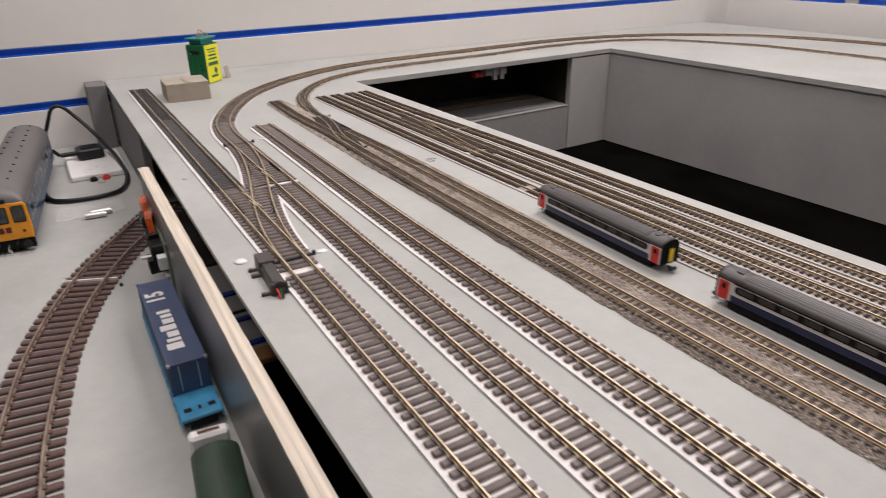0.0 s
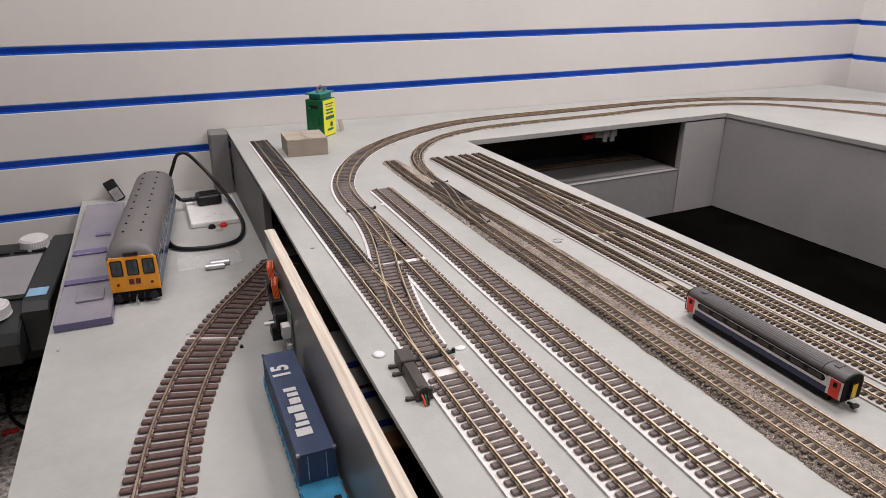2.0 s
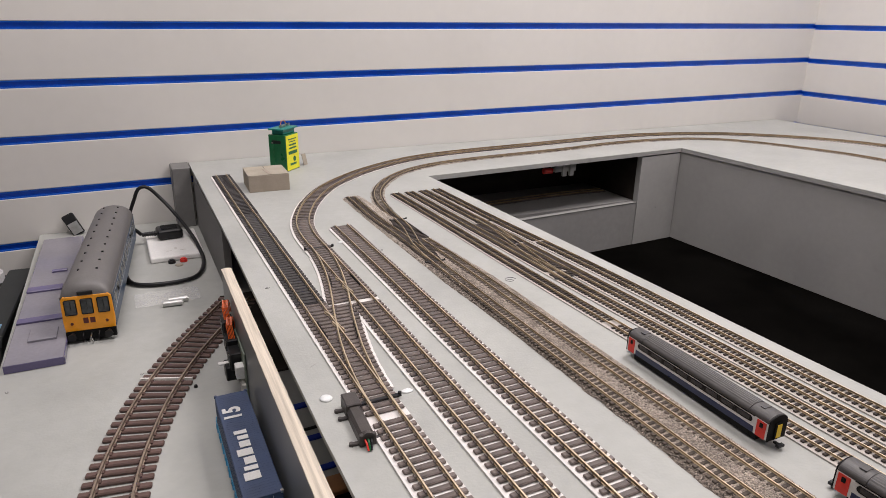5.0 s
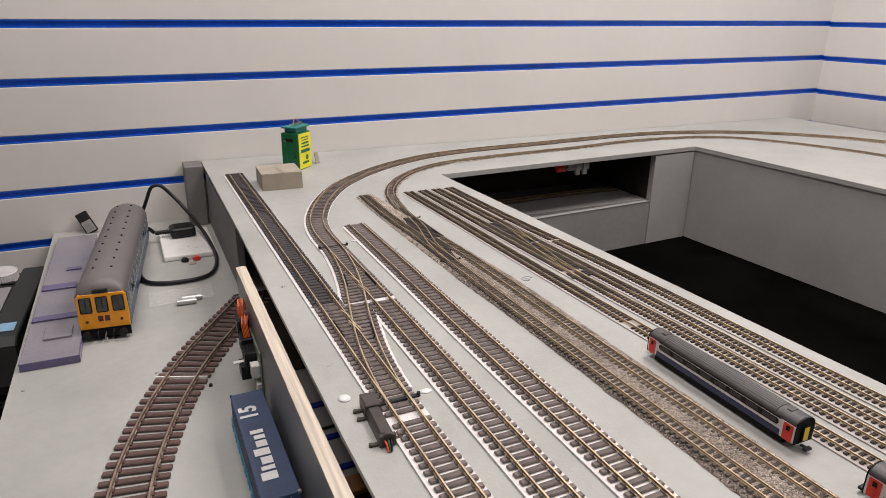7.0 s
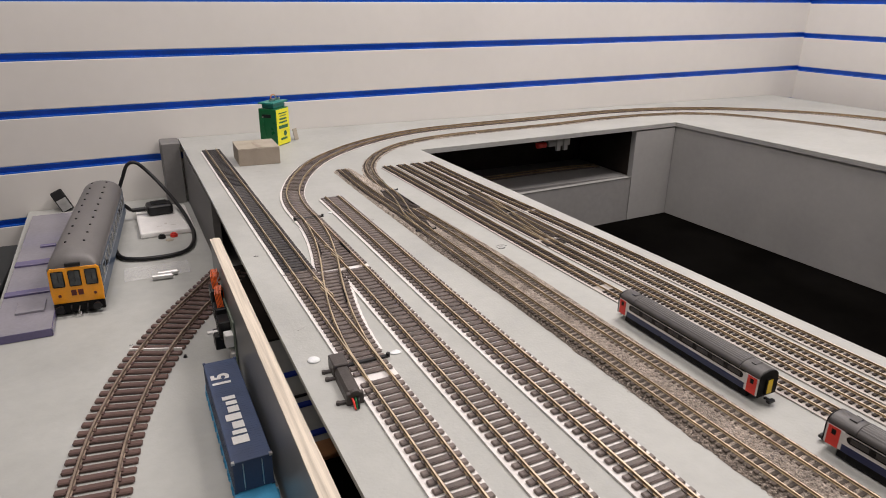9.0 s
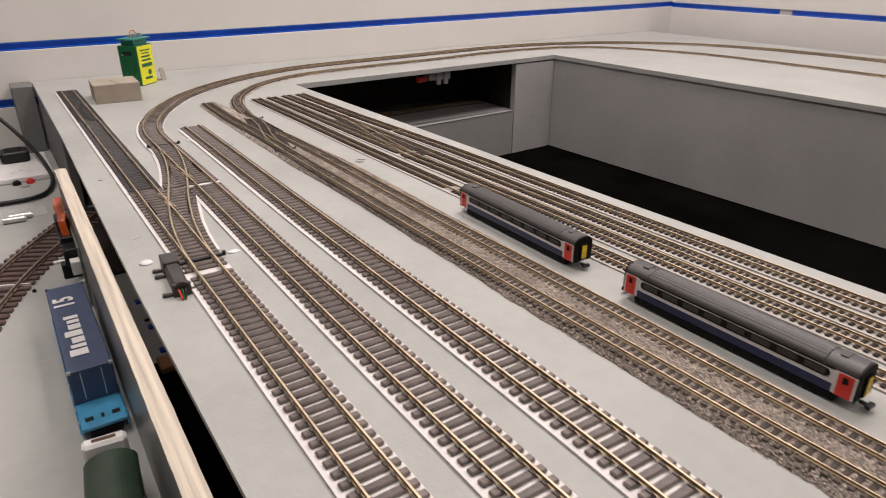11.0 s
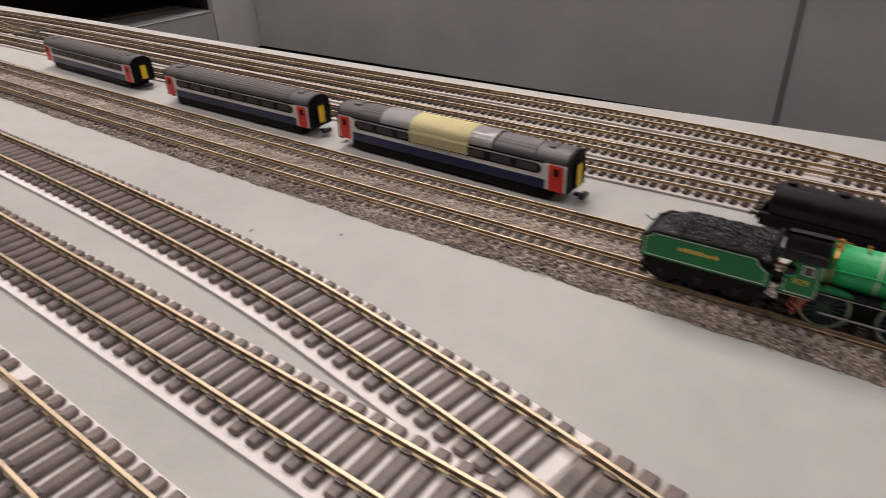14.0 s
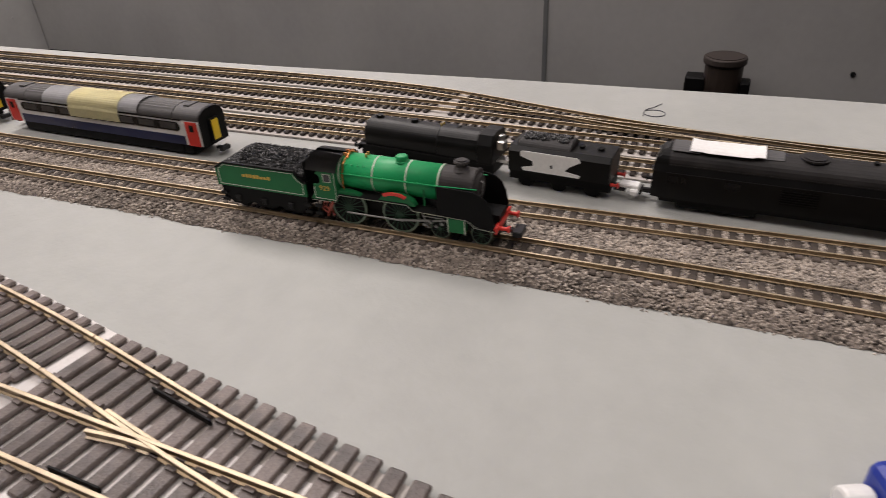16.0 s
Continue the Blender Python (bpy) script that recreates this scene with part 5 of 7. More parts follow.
def black_engine(m):
    """A plain black goods engine and its tender; x runs back from the buffers at the far end."""
    t = thing("steam_locomotive", m, "plain black model goods locomotive with a grey paper label", "model locomotive", "black locomotives on the board")
    W = 0.0088
    prof = [(-0.0078, 0.0095), (0.0078, 0.0095)] + [(0.0081 * math.cos(a), 0.0140 + 0.0076 * math.sin(a)) for a in np.linspace(0, math.pi, 25)]
    part("boiler_casing", extrude_poly(prof, 0.003, 0.052, "x", 0.0006), M_LOCO, t)
    part("firebox_casing", extrude_poly([(y * 1.06, z + (0.0004 if z > 0.018 else 0)) for y, z in prof], 0.040, 0.060, "x", 0.0005), M_LOCO, t)
    part("cab", extrude_poly([(-W, 0.0085), (W, 0.0085), (W, 0.0180), (0.0062, 0.0222), (0.0, 0.0228), (-0.0062, 0.0222), (-W, 0.0180)], 0.0595, 0.0665, "x", 0.0004), M_LOCO, t)
    for x, r, h in ((0.008, 0.0020, 0.0010), (0.026, 0.0020, 0.0010), (0.048, 0.0012, 0.0006)):
        part("chimney" if x < 0.01 else "dome", cyl(r, h + 0.0012, 20, r * 0.9, m=pose(x, 0, 0.0206), bev=0.0003), M_LOCO, t)
    for y in (-0.0012, 0.0012):
        part("safety_valve", cyl(0.0004, 0.0012, 8, m=pose(0.040, y, 0.0214)), M_GOLD, t, "small brass valve")
    part("frame", box(0.0, 0.066, -0.0062, 0.0062, 0.0030, 0.0096), M_BLACKM, t)
    part("running_board", box(0.0, 0.066, -W, W, 0.0090, 0.0096), M_BLACKM, t)
    for x in (0.014, 0.031, 0.049):
        for s in (-1, 1):
            wheel("wheel", t, x, s * 0.0049, 0.0052, 0.0052, 0.0015, M_BLACKM, M_BLACKM, 12)
    for s in (-1, 1):
        part("coupling_rod", box(0.013, 0.050, *sorted((s * 0.0063, s * 0.0068)), 0.0036, 0.0044), M_BLACKM, t)
        part("buffer", merge(cyl(0.0007, 0.0032, 12, m=pose(0.0, s * 0.0058, 0.0074, 0, -90, 0)), cyl(0.0013, 0.0005, 14, m=pose(-0.0032, s * 0.0058, 0.0074, 0, -90, 0))), M_BLACK, t)
    part("buffer_beam", box(-0.0008, 0.0, -0.0086, 0.0086, 0.0062, 0.0088), M_BLACKM, t)
    # tender
    side = [(-W, 0.0085), (W, 0.0085), (W, 0.0178), (0.0066, 0.0200), (-0.0066, 0.0200), (-W, 0.0178)]
    tb = part("tender_body", extrude_poly(side, 0.0715, 0.1240, "x", 0.0004), M_LOCO, t)
    b = bmesh.new()
    rng = random.Random(4)
    for k in range(240):
        x, y = rng.uniform(0.078, 0.101), rng.uniform(-0.0034, 0.0034)
        own = bmesh.new()
        bmesh.ops.create_icosphere(own, subdivisions=1, radius=rng.uniform(0.0006, 0.001))
        merge(b, own, Matrix.Translation((x, y, 0.0186 + 0.0044 * (1 - (y / 0.0074) ** 2) ** 0.5)) @ Euler((rng.random() * 6, rng.random() * 6, 0)).to_matrix().to_4x4())
    tagged(part("coal", b, M_COAL, tb, "low heap of black coal"), kind="stuff")
    arc = [(0.0072 * math.cos(a), 0.0182 + 0.0048 * math.sin(a)) for a in np.linspace(0, math.pi, 17)]
    part("coal_bunker", extrude_poly(arc, 0.0755, 0.1035, "x", 0.0006), M_LOCOROOF, tb, "rounded black bunker with its lit top put into dark grey")
    for x in (0.107, 0.1165):
        part("filler", cyl(0.0016, 0.0010, 18, m=pose(x, 0, 0.0200), bev=0.0002), M_BLACKM, tb)
    part("tender_frame", box(0.0715, 0.1240, -0.0066, 0.0066, 0.0036, 0.0086), M_BLACKM, tb)
    for x in (0.080, 0.0975, 0.115):
        for s in (-1, 1):
            wheel("wheel", tb, x, s * 0.0047, 0.0041, 0.0041, 0.0014, M_BLACKM, M_BLACKM)
    for s in (-1, 1):
        part("buffer", merge(cyl(0.0007, 0.0034, 12, m=pose(0.1240, s * 0.0058, 0.0074, 0, 90, 0)), cyl(0.0013, 0.0005, 14, m=pose(0.1274, s * 0.0058, 0.0074, 0, 90, 0))), M_RED, tb, "red buffer")
    # torn grey label on the tender side facing the room
    pts = [(0.0780, 0.0178), (0.0800, 0.0186), (0.1080, 0.0186), (0.1095, 0.0168), (0.1040, 0.0140), (0.1015, 0.0118), (0.1095, 0.0106), (0.1090, 0.0094), (0.0800, 0.0094),
           (0.0790, 0.0108), (0.0850, 0.0120), (0.0850, 0.0142), (0.0785, 0.0160)]
    lab = part("paper_label", extrude_poly(pts, -W - 0.0003, -W - 0.00005, "y"), M_WPAPER, tb, "torn grey paper label")
    bars(lab, 0.0940, 0.0955, -W - 0.0003, 0.0122, 0.0142, 1, M_BLACKM, name="mark")
    part("drawbar", box(0.066, 0.072, -0.002, 0.002, 0.0078, 0.0092), M_METAL, t)
    part("cab_fitting", merge(box(0.0672, 0.0708, -0.0052, -0.0008, 0.0150, 0.0196, 0.0006), cyl(0.0014, 0.0024, 14, m=pose(0.0690, -0.0028, 0.0196), bev=0.0003)), M_METAL, t, "silvery fitting behind the cab")
    part("rear_coupling", box(0.1240, 0.1290, -0.0022, 0.0022, 0.0034, 0.0050), M_BLACK, t)
    part("coupling_bar", merge(box(0.1262, 0.1345, -0.0026, 0.0026, 0.0052, 0.0070, 0.0005), box(0.1310, 0.1345, -0.0046, 0.0046, 0.0030, 0.0056, 0.0006)), M_WPAPER, t, "pale plastic coupling bar")
    tb.matrix_basis = Matrix.Translation((0.1235, 0, 0)) @ Matrix.Diagonal((0.85, 1, 1, 1)) @ Matrix.Translation((-0.1240, 0, 0))
    for ob in t.children:
        if ob is not tb and "coupling_bar" not in ob.name and "rear" not in ob.name:
            ob.matrix_basis = Matrix.Translation((0.0008, 0, 0)) @ Matrix.Diagonal((1.058, 1, 1, 1)) @ ob.matrix_basis
    return t


black_engine(pose(0.2525, -0.0870, 0, 0, 0, -93) @ Matrix.Diagonal((1.02, 1.02, 0.99, 1)))


def black_diesel(m):
    """A plain black diesel body; x runs away from its near cab."""
    t = thing("diesel_locomotive", m, "plain black model diesel locomotive with a white label on its roof", "model locomotive", "black locomotives on the board")
    W = 0.0094
    sec = [(-W, 0.0058), (W, 0.0058), (W, 0.0172), (W * 0.86, 0.0200)] + [(W * 0.86 * math.cos(a), 0.0200 + 0.0062 * math.sin(a)) for a in np.linspace(0.15, math.pi - 0.15, 15)] + [(-W * 0.86, 0.0200), (-W, 0.0172)]
    part("body", extrude_poly(sec, 0.0055, 0.150, "x"), M_LOCO, t)
    own = bmesh.new()
    rings = []
    for x, k, zt in ((0.0055, 1.0, 0), (0.0030, 0.97, -0.0012), (0.0012, 0.93, -0.0040), (0.0004, 0.90, -0.0072)):
        rings.append([own.verts.new((x, y * k, min(z, 0.0262 + zt) if z > 0.012 else z)) for y, z in sec])
    for a, b in zip(rings, rings[1:]):
        for i in range(len(sec)):
            own.faces.new((a[i], a[(i + 1) % len(sec)], b[(i + 1) % len(sec)], b[i]))
    own.faces.new(rings[-1])
    bmesh.ops.recalc_face_normals(own, faces=own.faces)
    part("nose", own, M_LOCO, t)
    for s in (-1, 1):
        o = sorted((s * W, s * (W + 0.00015)))
        part("cantrail", box(0.006, 0.150, *o, 0.0170, 0.0173), M_BLACK, t)
        for x0, x1 in ((0.0068, 0.0105), (0.0118, 0.0135), (0.028, 0.034), (0.082, 0.092)):
            part("window", box(x0, x1, *o, 0.0130, 0.0160), M_GLASSB, t)
        g = part("grille", box(0.048, 0.061, *o, 0.0098, 0.0160), M_BLACKM, t)
        for k in range(6):
            part("louvre", box(0.0485, 0.0605, *sorted((s * (W + 0.00015), s * (W + 0.0004))), 0.0103 + k * 0.001, 0.0107 + k * 0.001), M_LOCO, g)
    for s in (-1, 1):
        part("windscreen", box(0.0008, 0.0014, s * 0.0040 - 0.0030, s * 0.0040 + 0.0030, 0.0135, 0.0170), M_GLASSB, t)
    # roof: skin, fan, exhaust, tape and label
    crown = [(y, z) for y, z in sec if z > 0.0198]
    skin = [(y * 1.012, z + 0.00015) for y, z in crown] + [(y * 0.97, z - 0.0005) for y, z in crown[::-1]]
    roof = part("roof", extrude_poly(skin, 0.0062, 0.1495, "x"), M_LOCOROOF, t, "black roof with its lit grey sheen put into the colour")
    for s in (-1, 1):
        part("gutter", box(0.0062, 0.1495, *sorted((s * W * 0.855, s * W * 0.885)), 0.0198, 0.0203), M_BLACK, roof)
    b = cyl(0.0052, 0.0006, 28, m=pose(0.0575, 0, 0.0259))
    cyl(0.0040, 0.0003, 24, m=pose(0.0575, 0, 0.0265), bm=b)
    part("roof_fan", b, M_LOCOROOF, roof, "round roof fan")
    part("exhaust", box(0.0765, 0.0780, -0.0012, 0.0012, 0.0258, 0.0272), M_BLACKM, roof)
    for k in range(3):
        part("roof_hatch", box(0.090 + k * 0.016, 0.101 + k * 0.016, -0.0042, 0.0042, 0.0256, 0.0262, 0.0002), M_LOCOROOF, roof)

    def sheet(outline, z, lift):
        """A thin sheet over the roof, flat on top with its corners lifting."""
        own = bmesh.new()
        xs = sorted({x for x, _ in outline})
        rows = []
        for x in np.linspace(outline[0][0], outline[-1][0], 13):
            half = np.interp(x, [p[0] for p in outline], [p[1] for p in outline])
            rows.append([own.verts.new((x, half * u, z - 0.0011 * abs(u) ** 3 + lift * max(0.0, abs(2 * (x - xs[0]) / (xs[-1] - xs[0]) - 1) - 0.6))) for u in np.linspace(-1, 1, 9)])
        for a, c in zip(rows, rows[1:]):
            for k in range(8):
                own.faces.new((a[k], a[k + 1], c[k + 1], c[k]))
        bmesh.ops.recalc_face_normals(own, faces=own.faces)
        bmesh.ops.solidify(own, geom=own.faces[:], thickness=0.0002)
        return own

    part("tape", sheet([(0.0065, 0.0058), (0.0170, 0.0064)], 0.0266, 0.0), M_TAPED, roof, "strip of dull grey tape")
    part("tape", sheet([(0.0375, 0.0050), (0.0470, 0.0046)], 0.0266, 0.0), M_TAPED, roof, "strip of dull grey tape")
    part("paper_label", sheet([(0.0133, 0.0070), (0.0156, 0.0066), (0.0170, 0.0056), (0.0184, 0.0068), (0.0362, 0.0068), (0.0372, 0.0052), (0.0388, 0.0064), (0.0404, 0.0066)], 0.0272, 0.0012), M_WPAPER, roof, "white paper label with curled corners")
    part("underframe", box(0.004, 0.150, -0.0085, 0.0085, 0.0040, 0.0060), M_BLACKM, t)
    for xb in (0.026, 0.126):
        bg = part("bogie", box(xb - 0.015, xb + 0.015, -0.0078, 0.0078, 0.0016, 0.0050, 0.0004), M_BLACKM, t)
        for k in (-1, 1):
            for s in (-1, 1):
                wheel("wheel", bg, xb + k * 0.0095, s * 0.0046, 0.0033, 0.0033, 0.0014, M_METAL, M_BLACKM)
    for s in (-1, 1):
        part("buffer", merge(cyl(0.0008, 0.0032, 12, m=pose(0.0006, s * 0.0058, 0.0070, 0, -90, 0)), cyl(0.0014, 0.0005, 14, m=pose(-0.0026, s * 0.0058, 0.0070, 0, -90, 0))), M_BLACK, t)
    part("coupling", merge(box(-0.0045, 0.001, -0.001, 0.001, 0.003, 0.0044), box(-0.0065, -0.0035, -0.003, 0.003, 0.0026, 0.0048)), M_BLACK, t)
    return t


black_diesel(pose(0.2470, -0.2285, 0, 0, 0, -90))

# ---------------------------------------------------------------- things on the lower board
M_ORANGE = mat("orange_yellow_cab_paint", (0.95, 0.37, 0.006), 0.35, var=0.05, scale=60, coat=0.2)
M_RAILBLUE = mat("rail_blue_paint", (0.010, 0.038, 0.090), 0.38, var=0.1, scale=40, coat=0.1)
M_WINDSCR = mat("hazy_windscreen_glass", (0.050, 0.055, 0.057), 0.2, var=0.3, scale=90, spec=0.5)
M_WINFR = mat("pale_alloy_window_frame", (0.30, 0.32, 0.35), 0.4, var=0.08, scale=60)
M_CODE = mat("dark_maroon_panel", (0.11, 0.020, 0.015), 0.5, var=0.08, scale=60)
M_DROOF = mat("grey_train_roof", (0.135, 0.128, 0.125), 0.5, var=0.06, scale=30, bump=0.1)
M_ACRYL = mat("violet_clear_acrylic", (0.235, 0.225, 0.258), 0.15, var=0.05, scale=14, spec=0.6)
M_ACRYLD = mat("violet_acrylic_edge", (0.125, 0.108, 0.215), 0.2, var=0.08, scale=20)
M_CONT = mat("dark_blue_container", (0.046, 0.070, 0.140), 0.45, var=0.08, scale=40)
M_SKY = mat("light_blue_wagon", (0.055, 0.29, 0.50), 0.4, var=0.08, scale=60)
M_OLIVE = mat("dark_green_van", (0.030, 0.055, 0.035), 0.45, var=0.1, scale=60)
M_CARDB = mat("kraft_cardboard", (0.36, 0.32, 0.255), 0.8, var=0.06, scale=40, bump=0.2)
M_CARDF = mat("dull_cardboard_face", (0.33, 0.28, 0.225), 0.8, var=0.06, scale=40)
M_TINGREEN = mat("bottle_green_plastic", (0.006, 0.115, 0.038), 0.3, var=0.08, scale=60)
M_LEMON = mat("bright_yellow_label", (0.80, 0.76, 0.02), 0.45, var=0.04, scale=60)
M_TEAL = mat("teal_connector", (0.01, 0.20, 0.17), 0.4, var=0.1, scale=100)
M_MOTOR = mat("brown_grey_motor_plastic", (0.050, 0.042, 0.039), 0.45, var=0.12, scale=120, bump=0.2)
M_DEVICE = mat("dark_grey_device_plastic", (0.017, 0.020, 0.020), 0.5, var=0.1, scale=30)
M_PCB = mat("grey_green_circuit_board", (0.20, 0.24, 0.19), 0.5, var=0.1, scale=80)
M_WIREO = mat("orange_wire", (0.70, 0.12, 0.02), 0.4, var=0.05, scale=80)
M_GLUE = mat("white_glue_blob", (0.70, 0.72, 0.72), 0.25, var=0.03, scale=80)
M_BROWNW = mat("dark_brown_wood", (0.09, 0.045, 0.025), 0.6, var=0.2, scale=20)
M_POT = mat("very_dark_brown_glaze", (0.028, 0.020, 0.016), 0.4, var=0.25, scale=30)
M_BROWND = mat("dull_brown_grey_rim", (0.030, 0.022, 0.019), 0.55, var=0.15, scale=40)
M_PANELG = mat("flat_grey_screen", (0.26, 0.255, 0.265), 0.4, var=0.04, scale=20)
M_DIAL = mat("silver_grey_dial", (0.58, 0.57, 0.57), 0.4, var=0.05, scale=60)
M_LCD = mat("pale_blue_sticker", (0.22, 0.40, 0.56), 0.4, var=0.05, scale=60)
M_INK = mat("grey_marker_ink", (0.07, 0.07, 0.08), 0.7, var=0.1, scale=100)
M_BLUEOBJ = mat("royal_blue_plastic", (0.008, 0.03, 0.30), 0.35, var=0.06, scale=50)
M_ZINC = mat("dull_silver_can", (0.55, 0.55, 0.54), 0.35, 0.8, var=0.1, scale=80)
M_FILM = bpy.data.materials.new("clear_plastic_film")
M_FILM.use_nodes = True
pb = M_FILM.node_tree.nodes["Principled BSDF"]
pb.inputs["Base Color"].default_value = (0.9, 0.9, 0.9, 1)
pb.inputs["Roughness"].default_value = 0.12
pb.inputs["Alpha"].default_value = 0.22


def railcar(m):
    """A single railcar seen from its orange cab end; x runs back along it."""
    t = thing("railcar", m, "model railcar with an orange cab front and grey roof", "model railcar")
    W, L = 0.0290, 0.372
    part("body", box(0.004, L, -W, W, 0.016, 0.0605, 0.001), M_RAILBLUE, t, "dark blue body side")
    n = 24
    arc = [(W * math.cos(a), 0.0600 + 0.0225 * math.sin(a) ** 1.0) for a in np.linspace(0, math.pi, n + 1)]
    own = bmesh.new()
    rings = []
    for x, k, d in ((0.0005, 0.90, 0.30), (0.003, 0.95, 0.62), (0.010, 0.985, 0.86), (0.022, 1.0, 1.0), (L - 0.02, 1.0, 1.0), (L - 0.006, 0.98, 0.85), (L, 0.92, 0.4)):
        rings.append([own.verts.new((x, y * k, 0.0600 + (z - 0.0600) * d)) for y, z in arc])
    for a, b in zip(rings, rings[1:]):
        for i in range(n):
            own.faces.new((a[i], a[i + 1], b[i + 1], b[i]))
    own.faces.new(rings[0])
    own.faces.new(rings[-1][::-1])
    bmesh.ops.recalc_face_normals(own, faces=own.faces)
    roof = part("roof", own, M_DROOF, t, "matt grey domed roof", smooth=True)
    for k in range(10):
        for s in (-1, 1):
            x = 0.045 + k * 0.033
            part("roof_vent", cyl(0.0015, 0.0022, 10, m=pose(x, s * 0.0105, 0.0800), bev=0.0003), M_BLACKM, roof)
    # the cab front
    fr = part("cab_front", extrude_poly([(-W + 0.0010, 0.0165), (W - 0.0010, 0.0165), (W, 0.030), (W - 0.001, 0.0595), (W - 0.004, 0.0635), (-W + 0.004, 0.0635), (-W + 0.001, 0.0595), (-W, 0.030)], 0.0, 0.0045, "x", 0.0008), M_ORANGE, t, "bright orange cab front")
    for yc in (-0.0182, 0.0, 0.0182):
        wf = part("window_frame", box(-0.0008, 0.0004, yc - 0.0068, yc + 0.0068, 0.0385, 0.0592, 0.0012), M_BLACK, fr)
        part("window_pane", box(-0.0013, -0.0008, yc - 0.0057, yc + 0.0057, 0.0400, 0.0580), M_WINDSCR, wf)
        part("wiper", box(-0.0018, -0.0013, yc - 0.0008, yc - 0.0001, 0.0450, 0.0590), M_BLACK, wf)
    for yc in (-0.0038, 0.0038):
        part("code_box", box(-0.0008, 0.0004, yc - 0.0028, yc + 0.0028, 0.0265, 0.0335), M_CODE, fr, "small dark maroon panel")
    for yc in (-0.0195, 0.0195):
        part("marker_lamp", cyl(0.0018, 0.0010, 16, m=pose(-0.0008, yc, 0.0270, 0, 90, 0)), M_CODE, fr)
    part("destination_box", box(-0.0006, 0.0040, -0.0085, 0.0085, 0.0640, 0.0690, 0.0006), M_BLACK, t)
    part("buffer_beam", box(-0.001, 0.004, -W + 0.001, W - 0.001, 0.0050, 0.0165), M_BLACKM, t)
    for s in (-1, 1):
        part("buffer", merge(cyl(0.0028, 0.009, 16, m=pose(0.0, s * 0.0205, 0.0125, 0, -90, 0)), cyl(0.0048, 0.0016, 20, m=pose(-0.009, s * 0.0205, 0.0125, 0, -90, 0))), M_BLACK, t)
        part("brake_hose", tube([(-0.001, s * 0.009, 0.014), (-0.006, s * 0.009, 0.012), (-0.007, s * 0.008, 0.006), (-0.004, s * 0.007, 0.003)], 0.0009, 8), M_BLACK, t)
    part("coupling_hook", tube([(-0.001, 0, 0.012), (-0.008, 0, 0.011), (-0.010, 0.001, 0.007), (-0.008, -0.001, 0.003), (-0.005, 0, 0.006)], 0.0009, 8), M_METAL, t)
    for s in (-1, 1):
        o = sorted((s * W, s * (W + 0.0005)))
        part("white_line", box(0.010, L - 0.004, *o, 0.0345, 0.0352), M_WINFR, t)
        for k in range(11):
            x = 0.030 + k * 0.031
            wf = part("side_window", box(x - 0.0115, x + 0.0115, *o, 0.0385, 0.0545, 0.0002), M_WINFR, t, "pale window frame")
            part("side_pane", box(x - 0.0095, x + 0.0095, *sorted((s * (W + 0.0005), s * (W + 0.0008))), 0.0402, 0.0530), M_GLASSB, wf)
        part("gutter", box(0.006, L - 0.004, *sorted((s * (W - 0.0004), s * (W + 0.0006))), 0.0596, 0.0608), M_DROOF, t)
    part("underframe", box(0.01, L - 0.01, -W + 0.004, W - 0.004, 0.0075, 0.0162), M_BLACKM, t)
    for xb in (0.06, L - 0.06):
        bg = part("bogie", box(xb - 0.038, xb + 0.038, -0.0225, 0.0225, 0.006, 0.0145, 0.0015), M_BLACKM, t)
        for k in (-1, 1):
            for s in (-1, 1):
                wheel("wheel", bg, xb + k * 0.025, s * 0.0165, 0.0100, 0.0095, 0.004, M_METAL, M_BLACKM)
    return t


railcar(pose(-0.2160, 0.971, LOW, 0, 0, 84.5))

ac = thing("acrylic_sheet", pose(-0.2755, 0.922, LOW, 0, 0, -0.8), "thick violet-tinted clear acrylic sheet with cut blocks on it", "acrylic sheet")
part("sheet", box(-0.0305, 0.0305, 0.0, 0.484, 0.0003, 0.0105, 0.0006), M_ACRYL, ac)
part("front_edge", box(-0.0303, 0.0303, -0.0008, -0.0002, 0.0006, 0.0100), M_ACRYLD, ac, "dark violet cut edge")
part("side_edge", box(0.0307, 0.0313, 0.0, 0.484, 0.0006, 0.0100), M_ACRYLD, ac)
for y, d, x0, x1 in ((0.052, 0.034, -0.011, 0.020), (0.112, 0.014, -0.0295, 0.0300), (0.222, 0.018, -0.0295, 0.015), (0.30, 0.008, -0.004, 0.017)):
    part("block", box(x0, x1, y, y + d, 0.0106, 0.0135, 0.0004), M_ACRYL if d > 0.03 else M_ACRYLD, ac)

# wagon with a long container, and the green van behind it
wg = thing("container_wagon", pose(-0.0865, 0.6125, LOW), "light blue model flat wagon carrying a container", "model wagon")
fl = box(-0.0152, 0.0152, -0.100, 0.104, 0.0105, 0.0135, 0.0005)
part("deck", fl, M_SKY, wg, "light blue deck")
for s in (-1, 1):
    b = box(*sorted((s * 0.0146, s * 0.0156)), -0.100, 0.104, 0.0062, 0.0105)
    for k in range(22):
        own = box(-0.0006, 0.0006, -0.0006, 0.0006, 0, 0.0075)
        merge(b, own, Matrix.Translation((s * 0.0160, -0.094 + k * 0.009, 0.0060)) @ Matrix.Rotation(radians(28 if k % 2 else -28), 4, "X"))
    part("side_frame", b, M_SKY, wg, "light blue lattice side frame")
